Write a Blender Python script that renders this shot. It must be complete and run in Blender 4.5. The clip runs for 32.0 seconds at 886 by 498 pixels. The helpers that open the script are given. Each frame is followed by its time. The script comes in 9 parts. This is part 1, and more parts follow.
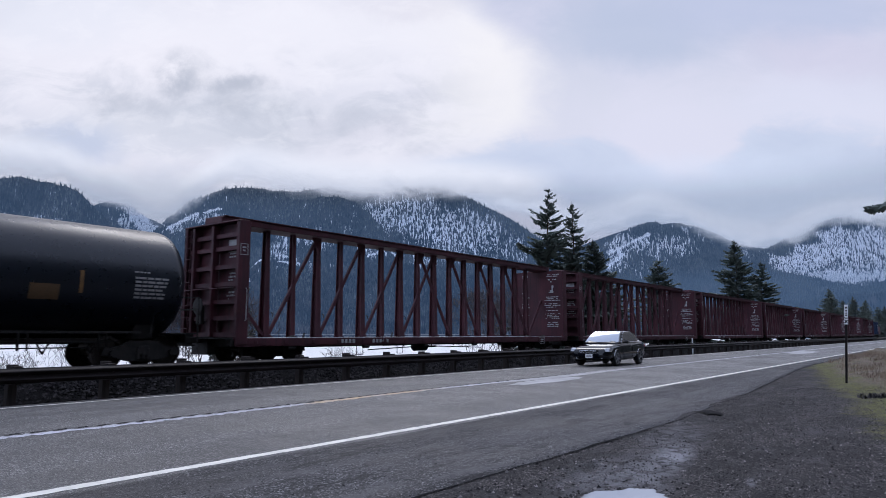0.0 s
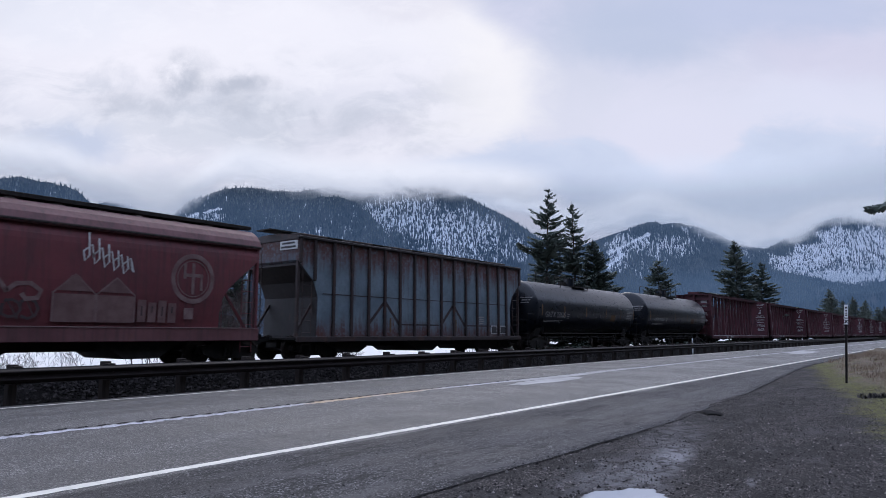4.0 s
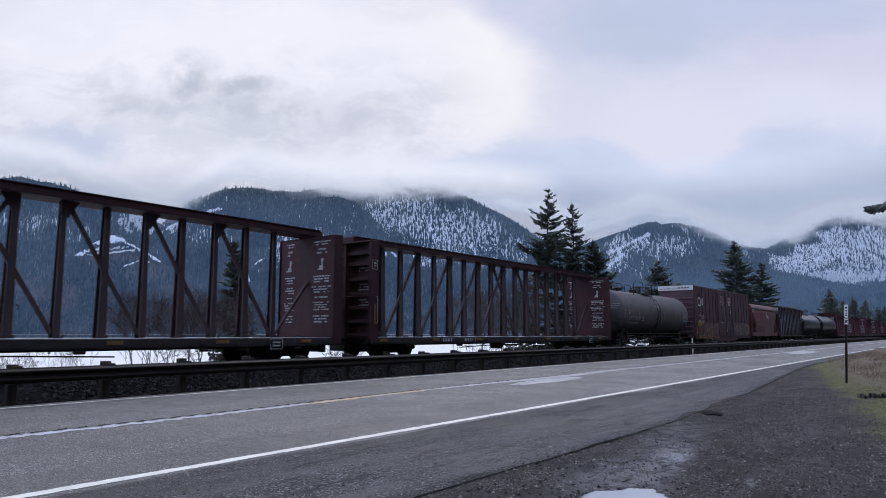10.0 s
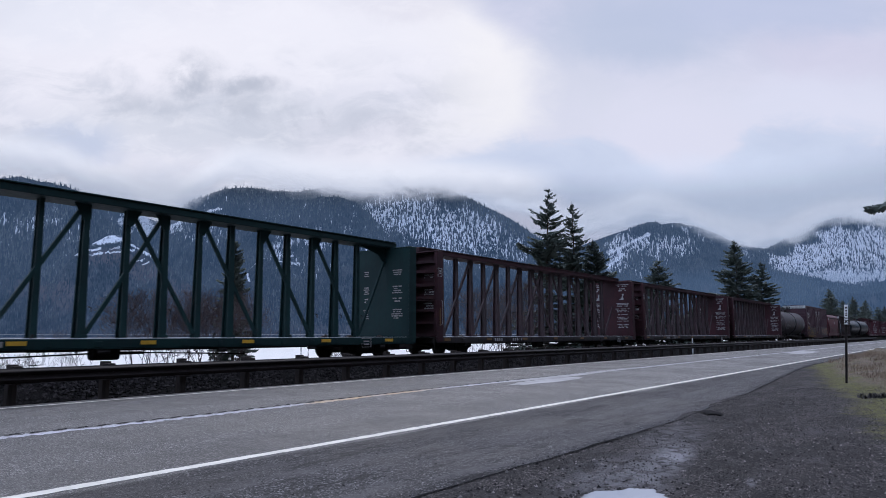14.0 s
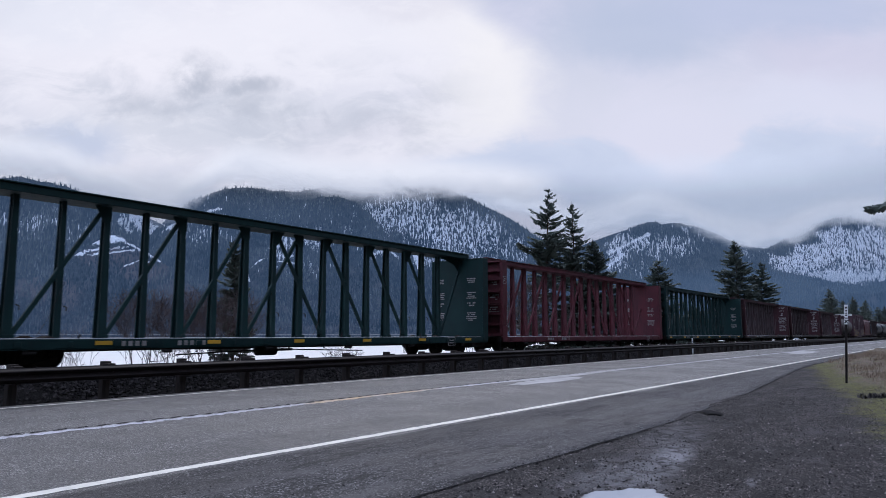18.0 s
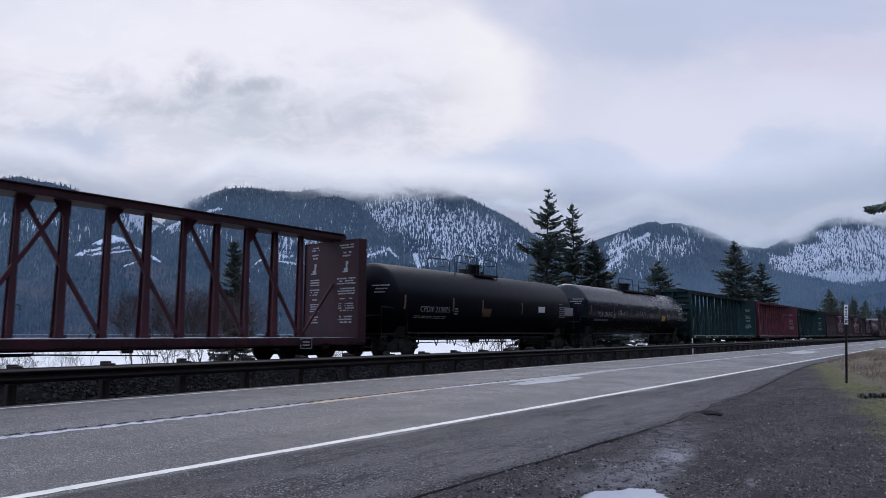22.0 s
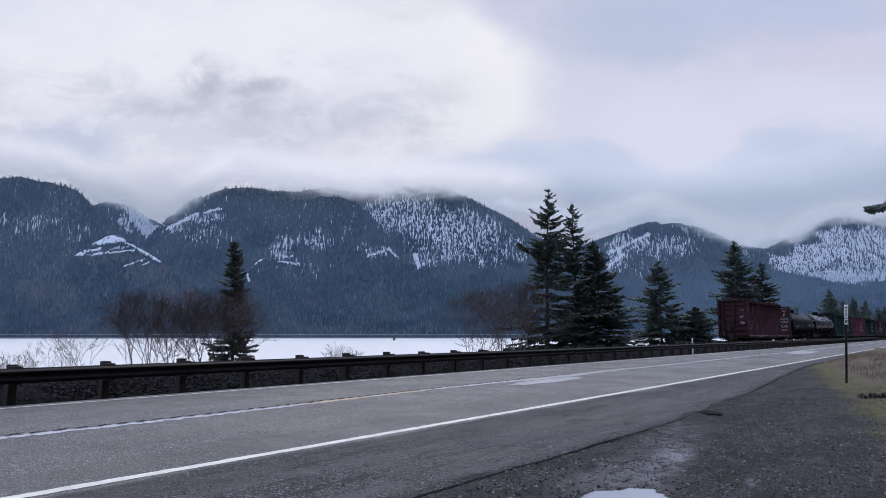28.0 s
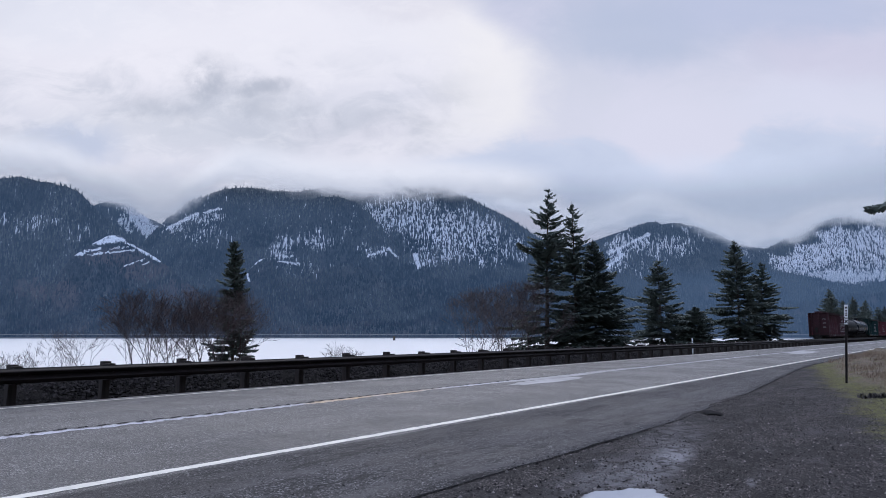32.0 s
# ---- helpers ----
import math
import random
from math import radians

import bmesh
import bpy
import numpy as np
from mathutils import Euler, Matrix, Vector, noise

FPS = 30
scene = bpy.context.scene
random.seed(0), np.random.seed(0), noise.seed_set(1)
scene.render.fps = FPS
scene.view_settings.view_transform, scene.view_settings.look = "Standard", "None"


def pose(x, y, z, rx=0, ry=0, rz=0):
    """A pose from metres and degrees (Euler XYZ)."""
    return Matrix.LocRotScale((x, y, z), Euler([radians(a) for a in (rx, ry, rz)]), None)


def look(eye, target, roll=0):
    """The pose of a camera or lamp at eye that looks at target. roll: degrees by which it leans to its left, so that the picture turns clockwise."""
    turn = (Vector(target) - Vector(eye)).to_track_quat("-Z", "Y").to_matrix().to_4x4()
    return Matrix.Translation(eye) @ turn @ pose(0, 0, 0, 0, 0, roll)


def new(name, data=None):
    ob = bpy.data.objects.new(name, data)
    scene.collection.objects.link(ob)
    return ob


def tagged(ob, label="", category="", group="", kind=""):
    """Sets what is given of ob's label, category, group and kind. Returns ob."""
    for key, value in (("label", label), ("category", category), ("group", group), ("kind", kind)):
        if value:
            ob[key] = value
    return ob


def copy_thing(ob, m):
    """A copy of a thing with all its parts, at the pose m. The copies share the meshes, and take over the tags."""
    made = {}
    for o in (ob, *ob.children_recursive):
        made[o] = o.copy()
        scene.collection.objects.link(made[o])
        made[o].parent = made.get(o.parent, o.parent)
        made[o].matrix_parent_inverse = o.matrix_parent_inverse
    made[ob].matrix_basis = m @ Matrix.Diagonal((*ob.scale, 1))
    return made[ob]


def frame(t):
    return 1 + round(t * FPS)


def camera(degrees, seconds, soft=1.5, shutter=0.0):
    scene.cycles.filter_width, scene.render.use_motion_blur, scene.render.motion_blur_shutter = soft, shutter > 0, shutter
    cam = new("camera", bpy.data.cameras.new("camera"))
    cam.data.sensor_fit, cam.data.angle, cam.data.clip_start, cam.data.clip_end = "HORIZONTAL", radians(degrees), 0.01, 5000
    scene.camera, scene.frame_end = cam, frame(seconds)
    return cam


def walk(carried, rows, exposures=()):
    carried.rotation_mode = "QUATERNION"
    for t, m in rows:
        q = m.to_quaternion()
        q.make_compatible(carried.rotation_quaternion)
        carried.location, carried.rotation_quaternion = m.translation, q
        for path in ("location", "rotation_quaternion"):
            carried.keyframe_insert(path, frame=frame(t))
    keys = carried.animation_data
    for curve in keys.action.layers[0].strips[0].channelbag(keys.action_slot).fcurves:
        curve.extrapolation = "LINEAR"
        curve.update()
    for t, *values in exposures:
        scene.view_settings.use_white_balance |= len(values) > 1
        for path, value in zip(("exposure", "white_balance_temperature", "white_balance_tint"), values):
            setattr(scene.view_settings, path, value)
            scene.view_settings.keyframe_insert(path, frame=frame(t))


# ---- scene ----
# World: x runs along the railway, y away from the viewer across road and track, z up. z = 0 is the road's edge.
HEAD = 37.28                      # the view's bearing, degrees from the railway's line
EYE = (0.0, 0.0, 1.38)
FWD = Vector((math.cos(radians(HEAD)), math.sin(radians(HEAD)), 0))
RGT = Vector((math.sin(radians(HEAD)), -math.cos(radians(HEAD)), 0))
UP = Vector((0, 0, 1))

cam = camera(66.76, 32.0, soft=0.75, shutter=0.12)
VIEW = look(EYE, tuple(Vector(EYE) + FWD * 100 + UP * 12.69))
walk(cam, [(0.0, VIEW), (32.0, VIEW)], exposures=((0.0, 0.17, 6250, 12), (6.0, 0.20, 6250, 12), (13.0, 0.16, 6250, 12), (20.0, 0.14, 6250, 12), (26.0, 0.10, 6250, 12), (32.0, 0.10, 6250, 12)))


# ---------------------------------------------------------------- node helpers
class Nodes:
    """Short hand for building a node tree."""

    def __init__(self, tree):
        self.t = tree
        tree.nodes.clear()

    def n(self, kind, **props):
        node = self.t.nodes.new(kind)
        for k, v in props.items():
            if k == "op":
                node.operation = v
            elif k == "data":
                node.data_type = v
            elif k == "blend":
                node.blend_type = v
            elif k == "bands":
                node.bands_direction = v
            elif k == "interp":
                node.interpolation_type = v
            elif k == "feature":
                node.feature = v
            elif k == "sky":
                node.sky_type = v
        return node

    def put(self, socket, value):
        if hasattr(value, "is_output"):
            self.t.links.new(value, socket)
        elif isinstance(value, (tuple, list)) and len(value) == 3 and socket.type == "RGBA":
            socket.default_value = (*value, 1)
        else:
            socket.default_value = value

    def math(self, op, a, b=0.0, c=0.0, clamp=False):
        m = self.n("ShaderNodeMath", op=op)
        m.use_clamp = clamp
        for s, v in zip(m.inputs, (a, b, c)):
            self.put(s, v)
        return m.outputs[0]

    def vmath(self, op, a, b=(0, 0, 0)):
        m = self.n("ShaderNodeVectorMath", op=op)
        self.put(m.inputs[0], a)
        self.put(m.inputs[1], b)
        return m.outputs[0]

    def coords(self, which="Object", scale=(1, 1, 1), shift=(0, 0, 0)):
        tc = self.n("ShaderNodeTexCoord")
        mp = self.n("ShaderNodeMapping")
        mp.inputs["Scale"].default_value = scale
        mp.inputs["Location"].default_value = shift
        self.t.links.new(tc.outputs[which], mp.inputs["Vector"])
        return mp.outputs[0]

    def noise(self, vec, scale=5.0, detail=4.0, rough=0.55, dist=0.0):
        t = self.n("ShaderNodeTexNoise")
        self.put(t.inputs["Vector"], vec)
        t.inputs["Scale"].default_value = scale
        t.inputs["Detail"].default_value = detail
        t.inputs["Roughness"].default_value = rough
        t.inputs["Distortion"].default_value = dist
        return t.outputs["Fac"]

    def span(self, v, a, b, c=0.0, d=1.0):
        m = self.n("ShaderNodeMapRange", interp="SMOOTHSTEP")
        for s, x in zip(m.inputs, (v, a, b, c, d)):
            self.put(s, x)
        return m.outputs[0]

    def mix(self, fac, a, b, blend="MIX"):
        m = self.n("ShaderNodeMix", data="RGBA", blend=blend)
        self.put(m.inputs["Factor"], fac)
        ins = [s for s in m.inputs if s.type == "RGBA"]
        self.put(ins[0], a)
        self.put(ins[1], b)
        return [s for s in m.outputs if s.type == "RGBA"][0]

    def bump(self, height, strength=0.3, distance=0.02):
        b = self.n("ShaderNodeBump")
        b.inputs["Strength"].default_value = strength
        b.inputs["Distance"].default_value = distance
        self.t.links.new(height, b.inputs["Height"])
        return b.outputs[0]

    def surface(self, base, rough=0.6, metal=0.0, normal=None, spec=0.5):
        p = self.n("ShaderNodeBsdfPrincipled")
        self.put(p.inputs["Base Color"], base)
        self.put(p.inputs["Roughness"], rough)
        self.put(p.inputs["Metallic"], metal)
        self.put(p.inputs["Specular IOR Level"], spec)
        if normal is not None:
            self.t.links.new(normal, p.inputs["Normal"])
        o = self.n("ShaderNodeOutputMaterial")
        self.t.links.new(p.outputs[0], o.inputs["Surface"])
        return p


def material(name):
    m = bpy.data.materials.new(name)
    m.use_nodes = True
    return m, Nodes(m.node_tree)


# ---------------------------------------------------------------- sky and light
def overcast_world():
    w = bpy.data.worlds.new("overcast")
    scene.world = w
    w.use_nodes = True
    k = Nodes(w.node_tree)
    sky = k.n("ShaderNodeTexSky", sky="NISHITA")
    sky.sun_disc = False
    sky.sun_elevation = radians(38)
    sky.sun_rotation = radians(90 - HEAD)
    sky.air_density, sky.dust_density, sky.ozone_density = 1.0, 3.0, 2.0
    b1 = k.n("ShaderNodeBackground")
    k.put(b1.inputs[0], sky.outputs[0])
    b1.inputs[1].default_value = 0.05
    b2 = k.n("ShaderNodeBackground")
    vec = k.coords("Generated")
    f = k.noise(vec, 2.2, 5, 0.6)
    k.put(b2.inputs[0], k.mix(f, (0.42, 0.50, 0.70), (0.60, 0.65, 0.82)))
    b2.inputs[1].default_value = 1.50
    add = k.n("ShaderNodeAddShader")
    k.t.links.new(b1.outputs[0], add.inputs[0])
    k.t.links.new(b2.outputs[0], add.inputs[1])
    o = k.n("ShaderNodeOutputWorld")
    k.t.links.new(add.outputs[0], o.inputs[0])


overcast_world()
sun = new("sun", bpy.data.lights.new("sun", "SUN"))
sun.data.energy, sun.data.angle, sun.data.color = 0.55, radians(25), (1.0, 0.95, 0.9)
sun.matrix_world = look(tuple(FWD * 60 + UP * 60), (0, 0, 0))


def sky_axes(k):
    """Across and up as slopes seen from the viewpoint, their plane vector, and a warped copy of both."""
    tc = k.n("ShaderNodeTexCoord")
    sx = k.n("ShaderNodeSeparateXYZ")
    k.t.links.new(tc.outputs["Object"], sx.inputs[0])
    x, y, z = sx.outputs
    u = k.math("MULTIPLY", k.math("DIVIDE", y, x), -1.0)
    v = k.math("DIVIDE", z, x)
    cv = k.n("ShaderNodeCombineXYZ")
    k.put(cv.inputs[0], u)
    k.put(cv.inputs[1], v)
    uv = cv.outputs[0]
    w1 = k.noise(uv, 7.0, 7, 0.62)
    w2 = k.noise(k.vmath("ADD", uv, (7.3, 2.1, 0)), 7.0, 7, 0.62)
    uw = k.math("ADD", u, k.math("MULTIPLY", k.math("SUBTRACT", w1, 0.5), 0.15))
    vw = k.math("ADD", v, k.math("MULTIPLY", k.math("SUBTRACT", w2, 0.5), 0.09))

    def blob(cu, cv_, ru, rv, soft=0.6):
        a = k.math("DIVIDE", k.math("SUBTRACT", uw, cu), ru)
        b = k.math("DIVIDE", k.math("SUBTRACT", vw, cv_), rv)
        d = k.math("SQRT", k.math("ADD", k.math("MULTIPLY", a, a), k.math("MULTIPLY", b, b)))
        return k.span(d, 1.0 + soft, 1.0 - soft)
    return u, v, uv, uw, vw, blob


def outline_ramp(k, u, stops):
    """A smooth height along u from (across, height) pairs; across runs from -0.8 to 0.8."""
    r = k.n("ShaderNodeValToRGB")
    r.color_ramp.interpolation = "B_SPLINE"
    while len(r.color_ramp.elements) < len(stops):
        r.color_ramp.elements.new(0.5)
    for e, (at, h) in zip(r.color_ramp.elements, stops):
        e.position = (at + 0.8) / 1.6
        e.color = (h, h, h, 1)
    k.put(r.inputs[0], k.math("DIVIDE", k.math("ADD", u, 0.8), 1.6, clamp=True))
    return r.outputs[0]


def cloud_material():
    """Layered overcast: a bright break with a soft torn edge, lavender sheet beside it, blue-grey bank and pale billows low down."""
    m, k = material("cloud_cover")
    u, v, uv, uw, vw, blob = sky_axes(k)
    cst = k.n("ShaderNodeMapping")
    cst.inputs["Scale"].default_value = (1.0, 2.0, 1.0)
    k.put(cst.inputs["Vector"], uv)
    big = k.noise(cst.outputs[0], 3.2, 7, 0.58, 0.5)
    bil = k.noise(cst.outputs[0], 6.0, 9, 0.62, 0.7)
    bil2 = k.noise(k.vmath("ADD", cst.outputs[0], (3.3, 1.7, 0)), 13.0, 9, 0.62, 0.8)
    col = k.mix(k.span(big, 0.3, 0.7), (0.68, 0.69, 0.77), (0.82, 0.81, 0.87))
    for cu, cw, ru, rv, amount, tone in CLOUDS_BESIDE:
        col = k.mix(k.math("MULTIPLY", blob(cu, cw, ru, rv), amount), col, tone)
    # soft cauliflower relief in the white mass
    swell = k.math("MULTIPLY", k.span(bil, 0.44, 0.64), k.math("MULTIPLY", k.span(vw, 0.25, 0.29), k.span(vw, 0.47, 0.36)))
    col = k.mix(k.math("MULTIPLY", swell, 0.62), col, (0.55, 0.58, 0.66))
    col = k.mix(k.math("MULTIPLY", k.span(bil2, 0.50, 0.66), 0.25), col, (0.88, 0.87, 0.91))
    # sheet to one side of the break
    edge = outline_ramp(k, k.math("SUBTRACT", k.math("MULTIPLY", v, 2.0), 0.7), ((-0.8, 0.20), (-0.3, 0.19), (-0.11, 0.205), (-0.05, 0.232), (0.03, 0.245), (0.14, 0.238), (0.23, 0.21), (0.31, 0.155), (0.5, 0.10), (0.8, 0.05)))
    off = k.math("ADD", k.math("SUBTRACT", u, k.math("SUBTRACT", edge, 0.10)), k.math("ADD", k.math("MULTIPLY", k.math("SUBTRACT", bil, 0.5), 0.11), k.math("MULTIPLY", k.math("SUBTRACT", bil2, 0.5), 0.04)))
    sheet = k.mix(k.span(v, 0.33, 0.50), (0.67, 0.68, 0.78), (0.55, 0.58, 0.71))
    sheet = k.mix(k.math("MULTIPLY", k.span(bil, 0.40, 0.65), 0.35), sheet, (0.72, 0.71, 0.82))
    for cu, cw, ru, rv, amount, tone in CLOUDS_SHEET:
        sheet = k.mix(k.math("MULTIPLY", blob(cu, cw, ru, rv), amount), sheet, tone)
    glow = k.math("MULTIPLY", k.span(off, -0.22, -0.02), k.math("MULTIPLY", k.span(v, 0.26, 0.34), k.span(v, 0.56, 0.44)))
    col = k.mix(k.math("MULTIPLY", glow, 0.8), col, k.mix(bil, (0.82, 0.81, 0.83), (0.95, 0.92, 0.90)))
    col = k.mix(k.span(off, -0.05, 0.055), col, sheet)
    # small dark summit showing through
    spot = k.math("MULTIPLY", k.span(bil2, 0.36, 0.55), blob(-0.258, 0.257, 0.016, 0.004, 0.6))
    col = k.mix(k.math("MULTIPLY", spot, 0.85), col, (0.24, 0.27, 0.33))
    # blue-grey bank with a billowing top
    rim = outline_ramp(k, u, ((-0.8, 0.24), (-0.2, 0.24), (-0.07, 0.272), (0.05, 0.288), (0.118, 0.318), (0.18, 0.286), (0.24, 0.322), (0.31, 0.262), (0.37, 0.222), (0.42, 0.268), (0.48, 0.335), (0.54, 0.345), (0.61, 0.318), (0.8, 0.310)))
    under = k.math("SUBTRACT", k.math("ADD", rim, k.math("ADD", k.math("MULTIPLY", k.math("SUBTRACT", bil2, 0.5), 0.075), k.math("MULTIPLY", k.math("SUBTRACT", bil, 0.5), 0.05))), v)
    bank = k.math("MULTIPLY", k.span(under, -0.008, 0.030), k.span(u, -0.16, 0.02))
    tone = k.mix(k.span(under, 0.0, 0.10), k.mix(bil2, (0.47, 0.54, 0.70), (0.66, 0.71, 0.83)), k.mix(bil, (0.44, 0.51, 0.66), (0.62, 0.68, 0.81)))
    col = k.mix(k.math("MULTIPLY", bank, 0.92), col, tone)
    # pale billows hanging just over the hills on the other side
    crest = outline_ramp(k, u, ((-0.8, 0.255), (-0.62, 0.25), (-0.5, 0.26), (-0.4, 0.25), (-0.30, 0.252), (-0.22, 0.268), (-0.12, 0.276), (-0.02, 0.270), (0.06, 0.255), (0.8, 0.2)))
    low = k.math("SUBTRACT", k.math("ADD", crest, k.math("ADD", k.math("MULTIPLY", k.math("SUBTRACT", bil2, 0.5), 0.06), k.math("MULTIPLY", k.math("SUBTRACT", bil, 0.5), 0.05))), v)
    puffs = k.math("MULTIPLY", k.span(low, -0.004, 0.022), k.span(u, 0.10, -0.06))
    col = k.mix(k.math("MULTIPLY", puffs, 0.85), col, k.mix(k.span(low, 0.0, 0.06), (0.80, 0.79, 0.85), k.mix(bil2, (0.56, 0.60, 0.70), (0.70, 0.71, 0.79))))
    for cu, cw, ru, rv, amount, tone in CLOUDS_LOW:
        col = k.mix(k.math("MULTIPLY", blob(cu, cw, ru, rv), amount), col, tone)
    em = k.n("ShaderNodeEmission")
    k.put(em.inputs[0], col)
    em.inputs[1].default_value = 0.94
    o = k.n("ShaderNodeOutputMaterial")
    k.t.links.new(em.outputs[0], o.inputs[0])
    return m


def wisp_material():
    """Torn grey scraps of cloud, clear between them."""
    m, k = material("drifting_scud")
    u, v, uv, uw, vw, blob = sky_axes(k)
    tear = k.noise(uv, 17.0, 7, 0.56, 0.3)
    rag = k.noise(k.vmath("ADD", uv, (1.3, 4.7, 0)), 46.0, 6, 0.6, 0.5)
    f = 0.0
    for cu, cw, ru, rv, amount in SCUD:
        f = k.math("MAXIMUM", f, k.math("MULTIPLY", blob(cu, cw, ru, rv, 0.8), amount))
    a = k.math("MULTIPLY", f, k.span(k.math("ADD", tear, k.math("MULTIPLY", k.math("SUBTRACT", rag, 0.5), 0.2)), 0.30, 0.62))
    em = k.n("ShaderNodeEmission")
    k.put(em.inputs[0], k.mix(tear, (0.46, 0.49, 0.57), (0.38, 0.41, 0.48)))
    tr = k.n("ShaderNodeBsdfTransparent")
    mx = k.n("ShaderNodeMixShader")
    k.put(mx.inputs[0], a)
    k.t.links.new(tr.outputs[0], mx.inputs[1])
    k.t.links.new(em.outputs[0], mx.inputs[2])
    o = k.n("ShaderNodeOutputMaterial")
    k.t.links.new(mx.outputs[0], o.inputs[0])
    return m


# cloud masses: across, up, half width, half height, amount, colour
CLOUDS_BESIDE = (
    (-0.25, 0.46, 0.34, 0.07, 0.75, (0.85, 0.84, 0.89)),
    (-0.55, 0.42, 0.16, 0.08, 0.55, (0.86, 0.84, 0.89)),
    (-0.60, 0.50, 0.14, 0.05, 0.45, (0.72, 0.75, 0.83)),
    (-0.36, 0.325, 0.21, 0.045, 0.62, (0.60, 0.63, 0.70)),
    (-0.58, 0.285, 0.075, 0.036, 0.80, (0.50, 0.56, 0.70)),
    (-0.14, 0.305, 0.10, 0.03, 0.45, (0.66, 0.66, 0.74)),
    (-0.02, 0.51, 0.12, 0.02, 0.5, (0.68, 0.67, 0.75)),
)
CLOUDS_SHEET = (
    (0.30, 0.47, 0.12, 0.05, 0.75, (0.48, 0.54, 0.68)),
    (0.52, 0.51, 0.20, 0.05, 0.80, (0.50, 0.55, 0.71)),
    (0.62, 0.42, 0.12, 0.05, 0.55, (0.63, 0.61, 0.74)),
    (0.33, 0.30, 0.16, 0.06, 0.65, (0.71, 0.71, 0.82)),
    (0.60, 0.35, 0.14, 0.04, 0.50, (0.70, 0.72, 0.84)),
    (0.20, 0.36, 0.06, 0.10, 0.45, (0.64, 0.66, 0.75)),
)
CLOUDS_LOW = (
    (0.115, 0.172, 0.085, 0.026, 0.90, (0.70, 0.69, 0.78)),
    (0.22, 0.150, 0.05, 0.018, 0.80, (0.66, 0.67, 0.78)),
    (0.24, 0.215, 0.16, 0.022, 0.45, (0.50, 0.56, 0.70)),
    (0.52, 0.21, 0.22, 0.055, 0.8, (0.68, 0.75, 0.89)),
    (-0.45, 0.225, 0.08, 0.025, 0.50, (0.62, 0.66, 0.76)),
)
# scraps of scud: across, up, half width, half height, density
SCUD = (
    (-0.412, 0.392, 0.038, 0.034, 0.85),
    (-0.335, 0.378, 0.052, 0.017, 0.80),
    (-0.455, 0.352, 0.065, 0.020, 0.50),
    (-0.33, 0.345, 0.070, 0.020, 0.45),
    (-0.235, 0.332, 0.050, 0.020, 0.70),
    (-0.525, 0.352, 0.030, 0.012, 0.50),
    (-0.11, 0.320, 0.045, 0.024, 0.40),
    (-0.03, 0.352, 0.030, 0.020, 0.25),
)


def mesh_of(name, verts, faces, smooth=False):
    me = bpy.data.meshes.new(name)
    me.from_pydata(verts, [], faces)
    me.update()
    if smooth:
        me.polygons.foreach_set("use_smooth", [True] * len(me.polygons))
    return me


def view_frame(m=Matrix()):
    """Axes of the view on the ground: local x ahead, y to the left, z up."""
    return Matrix.Rotation(radians(HEAD), 4, "Z") @ m


def sky_dome(name, R, lo, hi, mat, label):
    na, ne = 40, 14
    vs, fs = [], []
    for j in range(ne + 1):
        el = radians(lo + (hi - lo) * j / ne)
        for i in range(na + 1):
            az = radians(-56 + 112 * i / na)
            vs.append((R * math.cos(el) * math.cos(az), R * math.cos(el) * math.sin(az), R * math.sin(el)))
    for j in range(ne):
        for i in range(na):
            a = j * (na + 1) + i
            fs.append((a, a + na + 1, a + na + 2, a + 1))
    ob = new(name, mesh_of(name, vs, fs, True))
    ob.data.materials.append(mat)
    ob.matrix_world = view_frame()
    return tagged(ob, label, "sky", kind="structure")


sky_dome("backdrop_clouds", 4700.0, -3, 39, cloud_material(), "grey and white overcast sky with a bright break")
scud = sky_dome("drifting_scud", 4500.0, 12, 26, wisp_material(), "torn grey scraps of cloud drifting slowly")


# ---------------------------------------------------------------- materials
def plain(name, a, b, scale=3.0, rough=0.7, metal=0.0, bump=0.2, fine=40.0, dist=0.01, spec=0.5, rvar=0.15, stretch=(1, 1, 1), which="Object"):
    m, k = material(name)
    vec = k.coords(which, stretch)
    big = k.noise(vec, scale, 5, 0.6)
    small = k.noise(vec, fine, 4, 0.6)
    f = k.math("ADD", k.math("MULTIPLY", k.span(big, 0.3, 0.7), 0.7), k.math("MULTIPLY", small, 0.3))
    col = k.mix(f, a, b)
    r = k.math("ADD", rough - rvar / 2, k.math("MULTIPLY", big, rvar))
    k.surface(col, r, metal, k.bump(small, bump, dist), spec)
    return m


